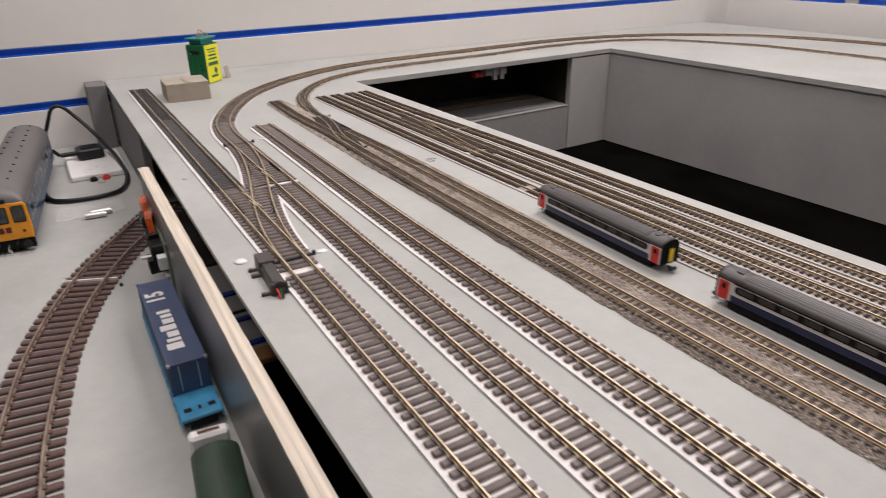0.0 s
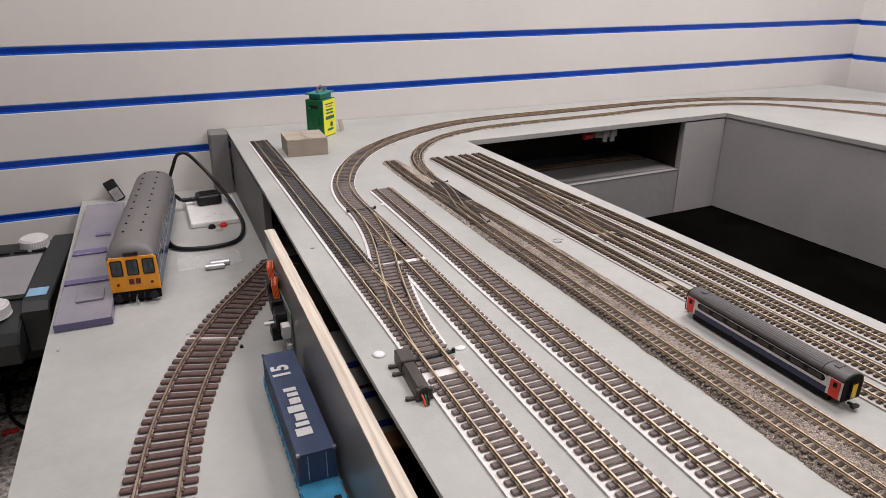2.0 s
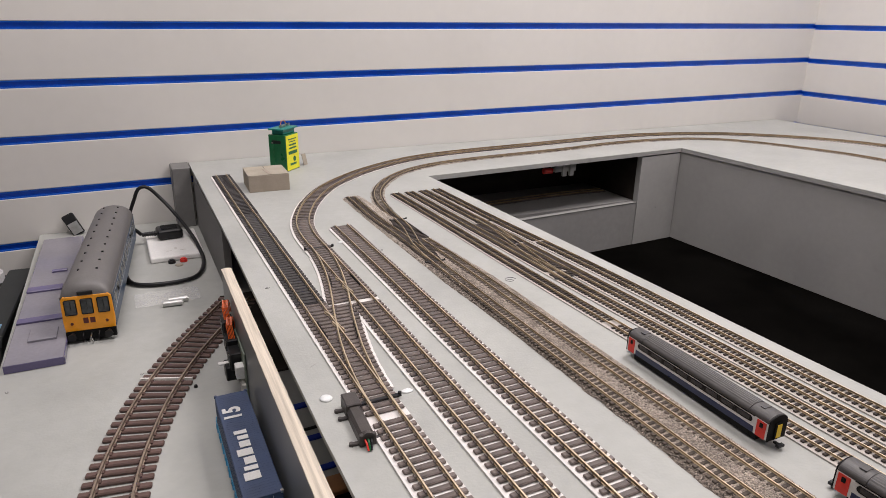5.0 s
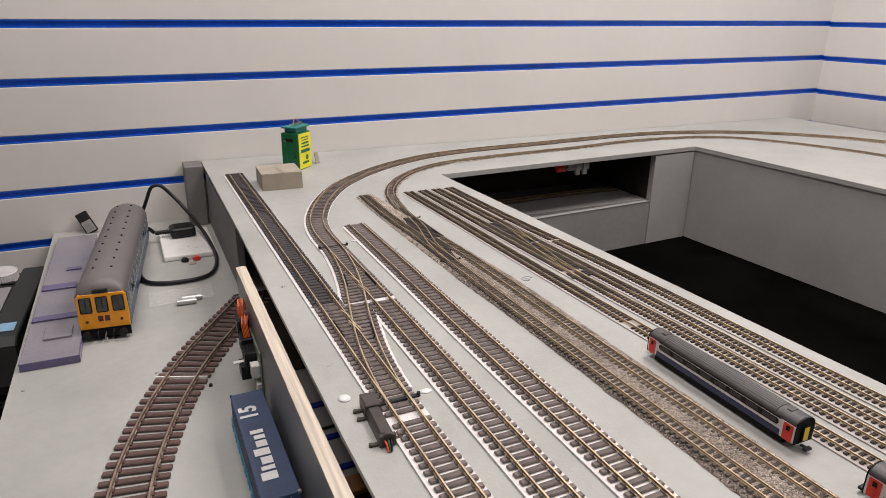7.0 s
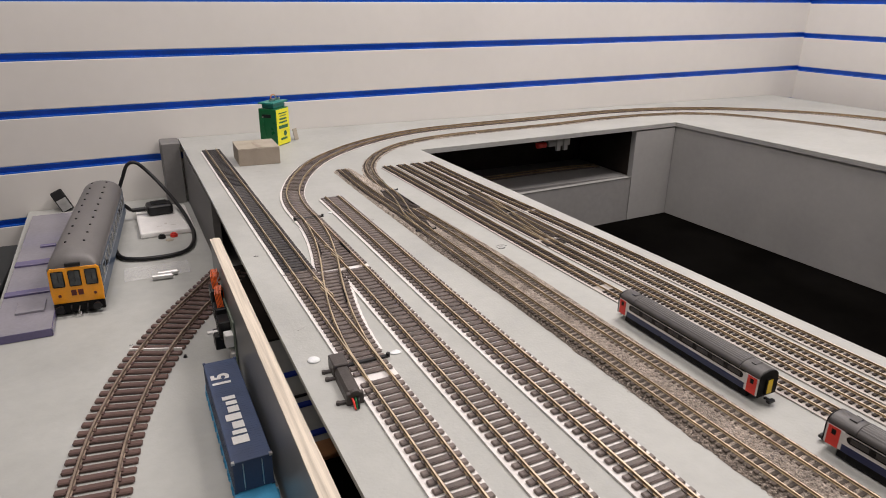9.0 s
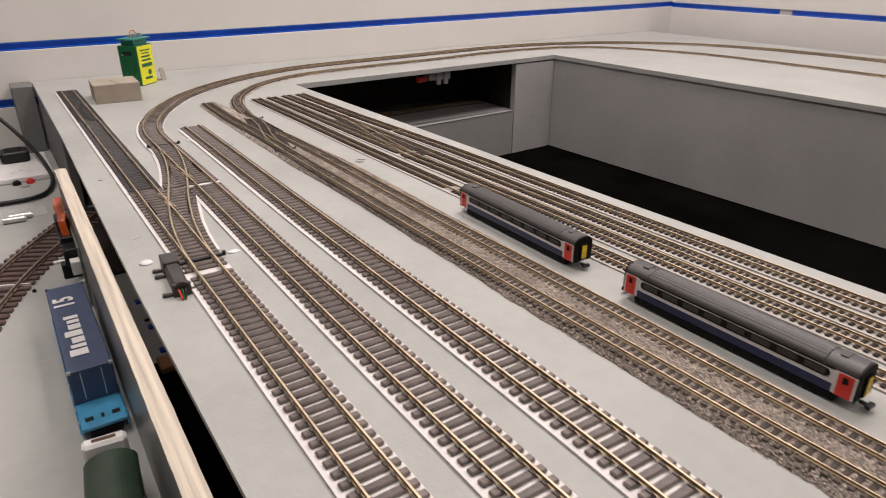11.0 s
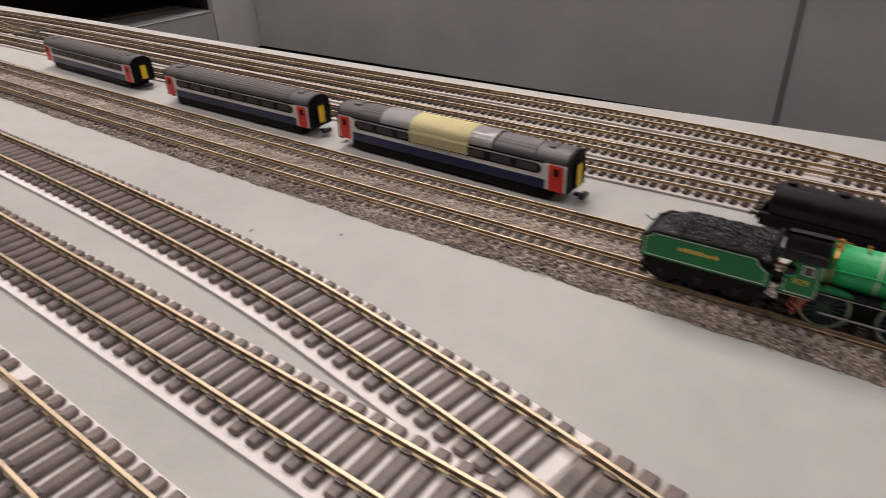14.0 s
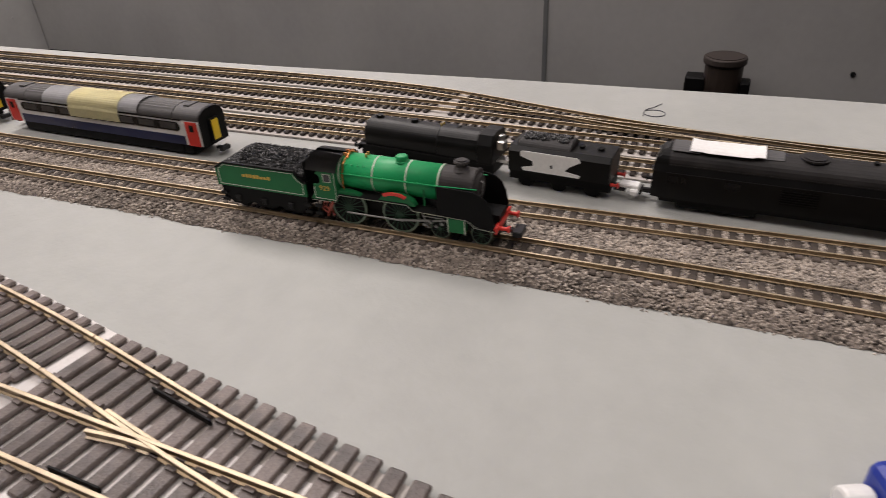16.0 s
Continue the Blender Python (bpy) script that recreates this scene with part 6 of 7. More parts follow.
for xk in (-0.009, 0.0, 0.009):
    part("deck_pocket", box(xk - (0.0028 if xk else 0.0011), xk + (0.0028 if xk else 0.0011), -0.0915, -0.0865, 0.0136, 0.0139), M_BLACK, wg)
for yb in (-0.082, 0.082):
    bg = part("bogie", box(-0.0105, 0.0105, yb - 0.017, yb + 0.017, 0.0028, 0.0102, 0.0005), M_BLACKM, wg)
    for k in (-1, 1):
        for s in (-1, 1):
            w = wheel("wheel", bg, 0, s * 0.0085, 0, 0.0052, 0.0022, M_METAL, M_BLACKM)
            w.matrix_basis = pose(0, 0, 0, 0, 0, 90) @ pose(yb + k * 0.011, s * 0.0085, 0.0055)
ct = thing("shipping_container", pose(-0.0865, 0.6270, LOW + 0.0136), "dark blue model shipping container with white lettering on top", "container")
part("shell", box(-0.0150, 0.0150, -0.0800, 0.0800, 0.0, 0.0283, 0.0004), M_CONT, ct)
for s in (-1, 1):
    for k in range(38):
        part("rib", box(*sorted((s * 0.0150, s * 0.0154)), -0.077 + k * 0.00405, -0.0752 + k * 0.00405, 0.0016, 0.0266), M_CONT, ct)
    for e in (-1, 1):
        for z in (0.0, 0.0268):
            part("corner_casting", box(*sorted((s * 0.0130, s * 0.0155)), *sorted((e * 0.0778, e * 0.0805)), z, z + 0.0020), M_METAL if e < 0 and z else M_CONT, ct)
for k in range(48):
    part("roof_rib", box(-0.0125, 0.0125, -0.0765 + k * 0.0032, -0.0752 + k * 0.0032, 0.0283, 0.02838), M_CONT, ct)
part("door_bar", merge(box(-0.0075, -0.0068, -0.0806, -0.0800, 0.002, 0.026), box(0.0068, 0.0075, -0.0806, -0.0800, 0.002, 0.026)), M_METAL, ct)
# plain white bars for the name, then the figures, reading away along the roof
names = bmesh.new()
y = -0.0580
for w, hgt, drop in ((0.0090, 0.0128, 0), (0.0058, 0.0110, 0), (0.0086, 0.0092, 0), (0.0086, 0.0128, 0), (0.0082, 0.0092, 0), (0.0060, 0.0092, 0), (0.0058, 0.0110, 0)):
    box(0.0030 - hgt, 0.0030, y, y + (w - 0.0019) * 1.42, 0.02865, 0.0290, bm=names)
    y += w * 1.42
part("lettering", names, M_WHITE, ct, "white bars of lettering")
for k, digit in enumerate("15"):
    fig = numeral(digit, 0.0212, 0.0001, M_WHITE, ct, "white figure", 0.0008)
    fig.matrix_basis = pose(0.0030, 0.0320 + 0.0118 * k, 0.0288, 0, 0, 90)

van = thing("goods_van", pose(-0.0985, 0.370, LOW, 0, 0, -6), "dark green model van with a rounded roof on the lower board", "model wagon")
part("body", box(-0.0150, 0.0150, 0.005, 0.075, 0.009, 0.030, 0.0006), M_OLIVE, van)
arc = [(0.0158 * math.cos(a), 0.0295 + 0.0105 * math.sin(a)) for a in np.linspace(0, math.pi, 19)]
part("roof", extrude_poly(arc, 0.0035, 0.0765, "y", 0.0012), M_OLIVE, van, "rounded green roof")
part("end_board", box(-0.0145, 0.0115, 0.0800, 0.0900, 0.012, 0.0425, 0.002), M_WPAPER, van, "pale buffer end with a dark slot")
part("slot", box(-0.0085, 0.0055, 0.0835, 0.0865, 0.0426, 0.0429), M_BROWNW, van)
part("end_frame", box(-0.012, 0.012, 0.075, 0.088, 0.009, 0.013), M_BLACKM, van)
for s in (-1, 1):
    for yk in (0.018, 0.062):
        w = wheel("wheel", van, 0, s * 0.0085, 0, 0.0055, 0.0022, M_METAL, M_BLACKM)
        w.matrix_basis = pose(0, 0, 0, 0, 0, 90) @ pose(yk, s * 0.0085, 0.0055)
    part("door_rib", box(*sorted((s * 0.0150, s * 0.0157)), 0.028, 0.052, 0.010, 0.029), M_OLIVE, van)
ow = thing("open_wagon", pose(-0.0985, 0.370, LOW, 0, 0, -4), "orange model wagon with black slats behind the green van", "model wagon")
part("floor", box(-0.0150, 0.0150, -0.080, -0.004, 0.0085, 0.0115, 0.0005), M_BLACKM, ow)
for s in (-1, 1):
    part("side", box(*sorted((s * 0.0138, s * 0.0150)), -0.080, -0.004, 0.0116, 0.0300, 0.0004), M_ORANGE, ow, "orange wagon side")
    for k in range(8):
        part("stanchion", box(*sorted((s * 0.0150, s * 0.0160)), -0.078 + k * 0.0100, -0.0755 + k * 0.0100, 0.010, 0.0305), M_BLACK, ow)
    for yk in (-0.064, -0.020):
        w = wheel("wheel", ow, 0, s * 0.0085, 0, 0.0055, 0.0022, M_METAL, M_BLACKM)
        w.matrix_basis = pose(0, 0, 0, 0, 0, 90) @ pose(yk, s * 0.0085, 0.0055)
for y in (-0.080, -0.0052):
    part("end", box(-0.0137, 0.0137, y, y + 0.0012, 0.0116, 0.0300, 0.0003), M_ORANGE, ow)

# circuit board with plugs on the plank's face
cb = thing("servo_board", pose(-0.0650, 0.779, LOW, 0, 0, -0.63), "small circuit board with orange wires screwed to the plank", "circuit board")
part("board", box(-0.0016, 0.0, -0.045, 0.020, 0.004, 0.066, 0.0003), M_PCB, cb)
for y, z in ((0.030, 0.070), (0.008, 0.058), (-0.012, 0.052)):
    part("plug", box(-0.013, -0.001, y - 0.012, y + 0.010, z - 0.014, z + 0.006, 0.001), M_BLACK, cb)
rng = random.Random(2)
for y, z in ((0.030, 0.074), (0.006, 0.064)):
    for k in range(5):
        a = -0.004 - 0.0014 * k
        part("wire", tube([(a, y - 0.006, z), (a - 0.001, y - 0.001, z + 0.014), (a + 0.001, y + 0.006, z + 0.020), (a + 0.003, y + 0.013, z + 0.013), (a + 0.004, y + 0.016, z + 0.001)], 0.00055, 6), M_WIREO, cb, "orange wire")
part("connector", box(-0.010, -0.0015, -0.040, -0.028, 0.036, 0.050, 0.0006), M_WHITE, cb)
part("lever", box(-0.024, -0.010, -0.0115, -0.0065, 0.040, 0.0425, 0.0004), M_WHITE, cb)
for y, z in ((0.030, 0.070), (0.008, 0.058), (-0.012, 0.052)):
    for k in range(5):
        part("pin", box(-0.0136, -0.0128, y - 0.0108 + k * 0.0042, y - 0.0088 + k * 0.0042, z - 0.010, z + 0.003), M_METAL if k % 2 else M_DEVICE, cb)
part("heat_sink", box(-0.0058, -0.0016, -0.043, -0.030, 0.008, 0.030, 0.0005), M_GPAPER, cb, "pale relay block")
part("servo", box(-0.018, -0.0018, -0.022, -0.002, 0.026, 0.042, 0.0008), M_BLACK, cb)
for z in (0.012, 0.020):
    part("bolt", cyl(0.0012, 0.009, 10, m=pose(-0.0016, -0.040, z, 0, -90, 0)), M_METAL, cb)

# wall socket lying on the board, plug and cable
sk = thing("double_socket", pose(-0.0935, 1.305, LOW, 0, 0, 0.5), "white double wall socket lying flat on the lower board", "wall socket")
part("plate", box(-0.0425, 0.0425, -0.0735, 0.0735, 0.0, 0.0095, 0.0025, 2), M_WHITE, sk)
for dy in (-0.045,):
    for dx, w, l in ((0, 0.004, 0.0078), (-0.011, 0.0085, 0.0028), (0.011, 0.0085, 0.0028)):
        part("socket_hole", box(dx - w / 2, dx + w / 2, dy - l / 2 + (0.011 if dx == 0 else 0), dy + l / 2 + (0.011 if dx == 0 else 0), 0.0094, 0.0097), M_GPAPER, sk)
pl = thing("plug", pose(-0.0965, 1.340, LOW + 0.0096, 0, 0, 4), "black mains plug pushed into the white socket", "mains plug")
part("body", box(-0.0215, 0.0205, -0.0195, 0.0195, 0.0, 0.0185, 0.0055, 3), M_BLACK, pl)
part("top", box(-0.0140, 0.0130, -0.0120, 0.0120, 0.0183, 0.0200, 0.0008), M_BLACKM, pl)
part("cord_grip", tube([(-0.0205, 0, 0.010), (-0.034, 0.001, 0.010), (-0.046, 0.002, 0.010)], 0.0036, 12), M_BLACK, pl)
for k in range(6):
    part("grip_ring", cyl(0.0048 - 0.0002 * k, 0.0020, 14, m=pose(-0.0235 - 0.0038 * k, 0.0003 * k, 0.010, 0, -90, 0), bev=0.0005), M_BLACK, pl)
cable = [(-0.143, 1.342, -0.096), (-0.154, 1.340, -0.084), (-0.163, 1.326, -0.088), (-0.169, 1.29, -0.102), (-0.173, 1.24, -0.108), (-0.174, 1.19, -0.1105), (-0.160, 1.138, -0.1108), (-0.112, 1.124, -0.1108),
         (-0.076, 1.136, -0.1108), (-0.057, 1.190, -0.109), (-0.058, 1.262, -0.100), (-0.073, 1.355, -0.084), (-0.101, 1.395, -0.048), (-0.124, 1.400, -0.024), (-0.136, 1.400, -0.026), (-0.148, 1.402, -0.05), (-0.162, 1.404, -0.085), (-0.170, 1.402, -0.1105)]
tagged(obj("mains_cable", tube(spline(cable, 0.006), 0.0032, 10), M_BLACK, smooth=True), "black mains cable looped up from the lower board", "cable")
for x, y, mt, lab in ((-0.1035, 1.224, M_BLACK, "small black plastic cap"), (-0.0850, 1.225, M_RED, "small red plastic cap")):
    tagged(obj("cap", merge(cyl(0.0062, 0.005, 20, 0.0055, bev=0.0006, m=pose(x, y, LOW)), cyl(0.0036, 0.0015, 16, m=pose(x, y, LOW + 0.005))), mt), lab + " on the lower board", "cap", "plastic caps")
tagged(obj("cap", cyl(0.0062, 0.0012, 20, 0.0058, m=pose(-0.0935, 1.209, LOW)), M_CARDB), "flat cream plastic cap on the lower board", "cap", "plastic caps")
for x, y, r in ((-0.1165, 1.0435, -4), (-0.1085, 1.0545, -3)):
    t = thing("battery", pose(x, y, LOW + 0.0044, 0, 0, r) @ Matrix.Scale(0.86, 4), "dull silver cylinder cell lying on a plastic bag", "battery", "silver cells")
    part("can", cyl(0.0050, 0.030, 20, m=pose(-0.015, 0, 0, 0, 90, 0), bev=0.0005), M_ZINC, t)
    part("terminal", cyl(0.0018, 0.0016, 12, m=pose(0.015, 0, 0, 0, 90, 0)), M_METAL, t)
own = bmesh.new()
rows = []
for i in range(17):
    rows.append([own.verts.new((-0.165 + i * 0.0055, 1.052 + k * 0.0052, LOW + 0.0008 + 0.0032 * abs(noise.noise((i * 0.55, k * 0.7, 2.0))))) for k in range(11)])
for a, b in zip(rows, rows[1:]):
    for k in range(10):
        own.faces.new((a[k], a[k + 1], b[k + 1], b[k]))
tagged(obj("plastic_bag", own, M_FILM, smooth=False), "crumpled clear plastic bag on the lower board", "plastic bag")
# a small gadget leaning on the slatted wall
t = thing("gadget", pose(-0.244, 1.452, LOW - 0.004, -16, 0, 0) @ pose(0, 0, 0, 0, -24, 0) @ Matrix.Scale(1.15, 4), "small black and grey gadget leaning on the wall", "gadget")
part("case", box(-0.009, 0.009, -0.006, 0.006, 0.004, 0.040, 0.0015), M_BLACK, t)
part("face", box(-0.0075, 0.0075, -0.0068, -0.006, 0.006, 0.025), M_ZINC, t, "grey printed face")

# shelf with a control unit beside the lower board, and the clutter on the carpet below
desk = thing("shelf", pose(-0.60, 1.24, FLOOR), "black shelf table beside the lower board", "table")
part("top", box(-0.45, 0.275, -0.125, 0.225, 0.190, 0.206, 0.002), M_BLACKM, desk)
for lx in (-0.43, 0.255):
    for ly in (-0.110, 0.205):
        part("leg", box(lx - 0.012, lx + 0.012, ly - 0.012, ly + 0.012, 0, 0.1898), M_BLACKM, desk)
# added black panel: gives the wall below the shelf its shade
tagged(obj("wall_shade_panel", box(-2.0, -0.07, WALL_Y - 0.022, WALL_Y - 0.002, FLOOR + 0.001, -0.215), M_BLACKM), "black panel standing in for the shaded foot of the slatted wall", "panel", kind="structure")
UZ = FLOOR + 0.2062
dv = thing("control_unit", pose(-0.402, 1.235, UZ, 1.5, 0, -4), "dark grey desktop control unit with dials and a sticker", "control unit")
prof = [(-0.150, 0.0), (0.165, 0.0), (0.165, 0.062), (0.150, 0.066), (-0.110, 0.054), (-0.140, 0.044), (-0.150, 0.030)]
part("case", extrude_poly(prof, -0.130, 0.034, "x", 0.003), M_DEVICE, dv)
blk = [(-0.118, 0.0), (0.166, 0.0), (0.166, 0.070), (0.150, 0.075), (-0.104, 0.071), (-0.118, 0.062)]
part("side_block", extrude_poly(blk, 0.0345, 0.0710, "x", 0.002), M_DEVICE, dv, "raised dark grey block")
slope = Matrix.Rotation(math.atan2(0.012, 0.26), 4, "X")
part("screen", merge(bmesh.new(), box(-0.125, 0.026, -0.045, 0.098, 0, 0.0010, 0.0003), Matrix.Translation((0, 0, 0.0594)) @ slope), M_PANELG, dv, "flat grey screen")
part("sticker", merge(bmesh.new(), box(0.038, 0.064, -0.088, -0.062, 0, 0.0006), Matrix.Translation((0, 0, 0.0730)) @ Matrix.Rotation(math.atan2(0.004, 0.254), 4, "X")), M_LCD, dv, "pale blue sticker")
for row, y in ((0, 0.108), (1, -0.062)):
    for k in range(6):
        part("key", merge(bmesh.new(), box(-0.122 + k * 0.026, -0.102 + k * 0.026, y, y + 0.009, 0, 0.004, 0.0008), Matrix.Translation((0, 0, 0.0590)) @ slope), M_BLACK, dv)


def dial(parent, x, y, z, r, tilt):
    """A knurled round knob."""
    pts = [((r + (0.0006 if k % 2 else 0)) * math.cos(math.pi * k / 36), (r + (0.0006 if k % 2 else 0)) * math.sin(math.pi * k / 36)) for k in range(72)]
    b = extrude_poly(pts, 0.002, 0.015, "z")
    cyl(r * 0.92, 0.0022, 36, r * 0.86, m=pose(0, 0, 0.015), bm=b)
    cyl(r * 1.05, 0.002, 36, m=pose(0, 0, 0), bm=b)
    d = part("dial", b, M_DIAL, parent, "silver knurled dial")
    d.matrix_basis = pose(x, y, z, tilt, 0, 0)


dial(dv, 0.010, 0.131, 0.0660, 0.0215, 2.6)
dial(dv, -0.0015, -0.102, 0.0560, 0.0215, 2.6)
tagged(obj("cable", tube(spline([(-0.440, 1.452, FLOOR + 0.02), (-0.470, 1.425, FLOOR + 0.012), (-0.480, 1.36, FLOOR + 0.004), (-0.468, 1.29, FLOOR + 0.004), (-0.445, 1.245, FLOOR + 0.004), (-0.40, 1.20, FLOOR + 0.004)], 0.008), 0.0032, 8), M_BLACK, smooth=True), "black cable curving over the speckled carpet", "cable", "black cables")
tagged(obj("cable", tube(spline([(-0.520, 1.30, FLOOR + 0.004), (-0.48, 1.287, FLOOR + 0.010), (-0.44, 1.285, FLOOR + 0.004), (-0.38, 1.30, FLOOR + 0.004)], 0.008), 0.0026, 8), M_BLACK, smooth=True), "thin black cable across the speckled carpet", "cable", "black cables")
cc = thing("ribbed_cable", pose(-0.505, 1.372, FLOOR + 0.008), "black ribbed cable end lying on the carpet", "cable", "black cables")
part("core", tube([(0.0, 0.0, 0.0), (0.04, 0.0078, 0.0), (0.0806, 0.0156, 0.0)], 0.0058, 10), M_BLACK, cc)
for k in range(14):
    part("ring", cyl(0.0075, 0.0036, 14, m=pose(k * 0.0062, k * 0.0012, 0, 0, 90, 11), bev=0.0008), M_BLACK, cc)
tc2 = thing("test_clip", pose(-0.459, 1.235, FLOOR), "small red test clip with a metal tip on the carpet", "clip")
part("grip", box(-0.012, 0.012, -0.004, 0.004, 0.001, 0.008, 0.0015), M_RED, tc2)
part("tip", box(-0.034, -0.012, -0.0015, 0.0015, 0.002, 0.004), M_METAL, tc2)
ps = thing("power_unit", pose(-0.545, 1.355, FLOOR, 0, 0, -8), "grey-topped power unit with red plugs on the carpet", "power unit")
part("case", box(-0.12, 0.030, -0.075, 0.075, 0.0, 0.052, 0.008, 2), M_DEVICE, ps)
part("lid", box(-0.118, 0.026, -0.072, 0.072, 0.0522, 0.058, 0.002), M_PANELG, ps, "grey-green lid")
for y in (-0.012, 0.018):
    part("plug", cyl(0.0085, 0.018, 16, m=pose(0.030, y, 0.026, 0, 90, 0), bev=0.001), M_RED, ps, "red banana plug")
    part("plug_tail", cyl(0.004, 0.012, 12, m=pose(0.048, y, 0.026, 0, 90, 0)), M_BLACK, ps)

# ---------------------------------------------------------------- things on the raised board
bx = thing("cardboard_box", pose(0.0602, 1.2155, 0, 0, 0, -2.5), "small closed cardboard box on the raised board", "cardboard box")
part("carton", box(-0.033, 0.033, -0.026, 0.044, 0, 0.0272, 0.0006), M_CARDB, bx)
part("front_face", box(-0.0328, 0.0328, -0.0266, -0.0261, 0.0004, 0.0268), M_CARDF, bx)
for s in (-1, 1):
    part("flap", merge(bmesh.new(), box(*sorted((s * 0.0006, s * 0.033)), -0.0258, 0.0438, 0, 0.0006), Matrix.Translation((0, 0, 0.0273 + 0.0004 * (s > 0)))), M_CARDB, bx)
part("torn_tape", merge(bmesh.new(), box(-0.0028, 0.0028, -0.026, 0.02, 0, 0.0003), Matrix.Translation((0, 0, 0.0284)) @ Matrix.Rotation(radians(7), 4, "Z")), M_CARDF, bx)

sg = thing("terminal_box", pose(0.118, 1.318, 0, 0, 0, 46), "green plastic box with a bright yellow label", "electrical box")
part("case", box(0, 0.046, 0, 0.036, 0, 0.068, 0.0012), M_TINGREEN, sg)
part("label", box(0.0015, 0.0445, -0.0006, -0.0001, 0.0015, 0.0665), M_LEMON, sg, "bright yellow label")
rng = random.Random(9)
for k, (z, w, h) in enumerate(((0.058, 0.8, 0.002), (0.0535, 0.6, 0.0015), (0.047, 0.7, 0.003), (0.041, 0.75, 0.003), (0.031, 0.85, 0.006), (0.010, 0.6, 0.004))):
    part("print_bar", box(0.023 - 0.018 * w, 0.023 + 0.018 * w, -0.0009, -0.0006, z, z + h), M_TINGREEN, sg)
part("emblem", cyl(0.005, 0.0003, 16, m=pose(0.028, -0.0006, 0.021, 90, 0, 0)), M_TINGREEN, sg)
part("slot", box(-0.0004, 0.0001, 0.010, 0.028, 0.052, 0.058), M_BLACK, sg)
part("screw", cyl(0.0016, 0.0012, 12, m=pose(-0.0001, 0.027, 0.053, 0, -90, 0)), M_METAL, sg)
part("wire", tube([(-0.0012, 0.026, 0.052), (-0.002, 0.025, 0.036), (-0.0015, 0.022, 0.012)], 0.0005, 6), M_TINGREEN, sg)
cn = part("connector", box(0.004, 0.044, 0.006, 0.030, 0.0682, 0.0765, 0.0008), M_TEAL, sg, "teal plug on top")
part("flange", box(-0.002, 0.050, 0.002, 0.034, 0.0765, 0.0795, 0.0006), M_TEAL, cn)
for k in range(9):
    part("pin", box(0.007 + k * 0.0042, 0.0082 + k * 0.0042, 0.014, 0.0155, 0.0795, 0.0855), M_METAL, cn)
part("jumper", tube([(0.012, 0.016, 0.084), (0.020, 0.018, 0.091), (0.028, 0.018, 0.091), (0.034, 0.016, 0.084)], 0.0009, 6), M_COPPER, cn)
tagged(obj("cardboard_tag", merge(bmesh.new(), box(-0.006, 0.006, -0.0005, 0.0005, 0, 0.022), pose(0.166, 1.368, 0.0, -12, 0, 40)), M_CARDB), "small pale cardboard tag behind the green box", "tag")

pm = thing("point_motor", pose(-0.0228, 0.5050, 0, 0, 0, -3.5) @ Matrix.Scale(0.88, 4), "dark brown plastic point motor glued beside the track", "point motor")
part("body", extrude_poly([(-0.0060, 0.0), (0.0060, 0.0), (0.0060, 0.0075), (0.0040, 0.0108), (-0.0040, 0.0108), (-0.0060, 0.0075)], -0.027, 0.010, "y", 0.0008), M_MOTOR, pm)
part("head", box(-0.0066, 0.0066, 0.010, 0.030, 0, 0.0125, 0.0008), M_MOTOR, pm)
part("end_cap", merge(box(-0.0068, 0.0068, -0.031, -0.027, 0, 0.0105, 0.0006), cyl(0.0052, 0.004, 20, m=pose(0, -0.027, 0.007, 90, 0, 0))), M_MOTOR, pm)
for yk, s in ((0.022, -1), (0.010, -1), (-0.026, -1), (-0.024, 1), (0.006, 1)):
    part("lug", merge(box(*sorted((s * 0.0060, s * 0.0125)), yk - 0.0018, yk + 0.0018, 0, 0.0022, 0.0004), cyl(0.0019, 0.0026, 12, m=pose(s * 0.0122, yk, 0))), M_MOTOR, pm)
for k, mt in enumerate((M_RED, M_TINGREEN, M_BLACK)):
    part("wire", tube([(-0.0026 + k * 0.0026, -0.030, 0.0065), (-0.0022 + k * 0.002, -0.034, 0.0052), (-0.0018 + k * 0.0012, -0.038, 0.0008)], 0.0008, 8), mt, pm)
for x, y, r, sx2 in ((-0.0340, 0.5460, 0.0050, 1.0), (0.0265, 0.5305, 0.0032, 1.6), (0.0885, 0.893, 0.0035, 1.8)):
    own = bmesh.new()
    bmesh.ops.create_uvsphere(own, u_segments=20, v_segments=10, radius=r)
    for v in own.verts:
        v.co.x *= sx2
        v.co.z = max(0, v.co.z) * 0.45 + (0.0004 * noise.noise(v.co * 300) if v.co.z > 0 else 0)
    tagged(obj("glue_blob", merge(bmesh.new(), own, Matrix.Translation((x, y, 0.0002))), M_GLUE, smooth=True), "dried white glue blob on the grey board", "glue blob", "glue blobs")

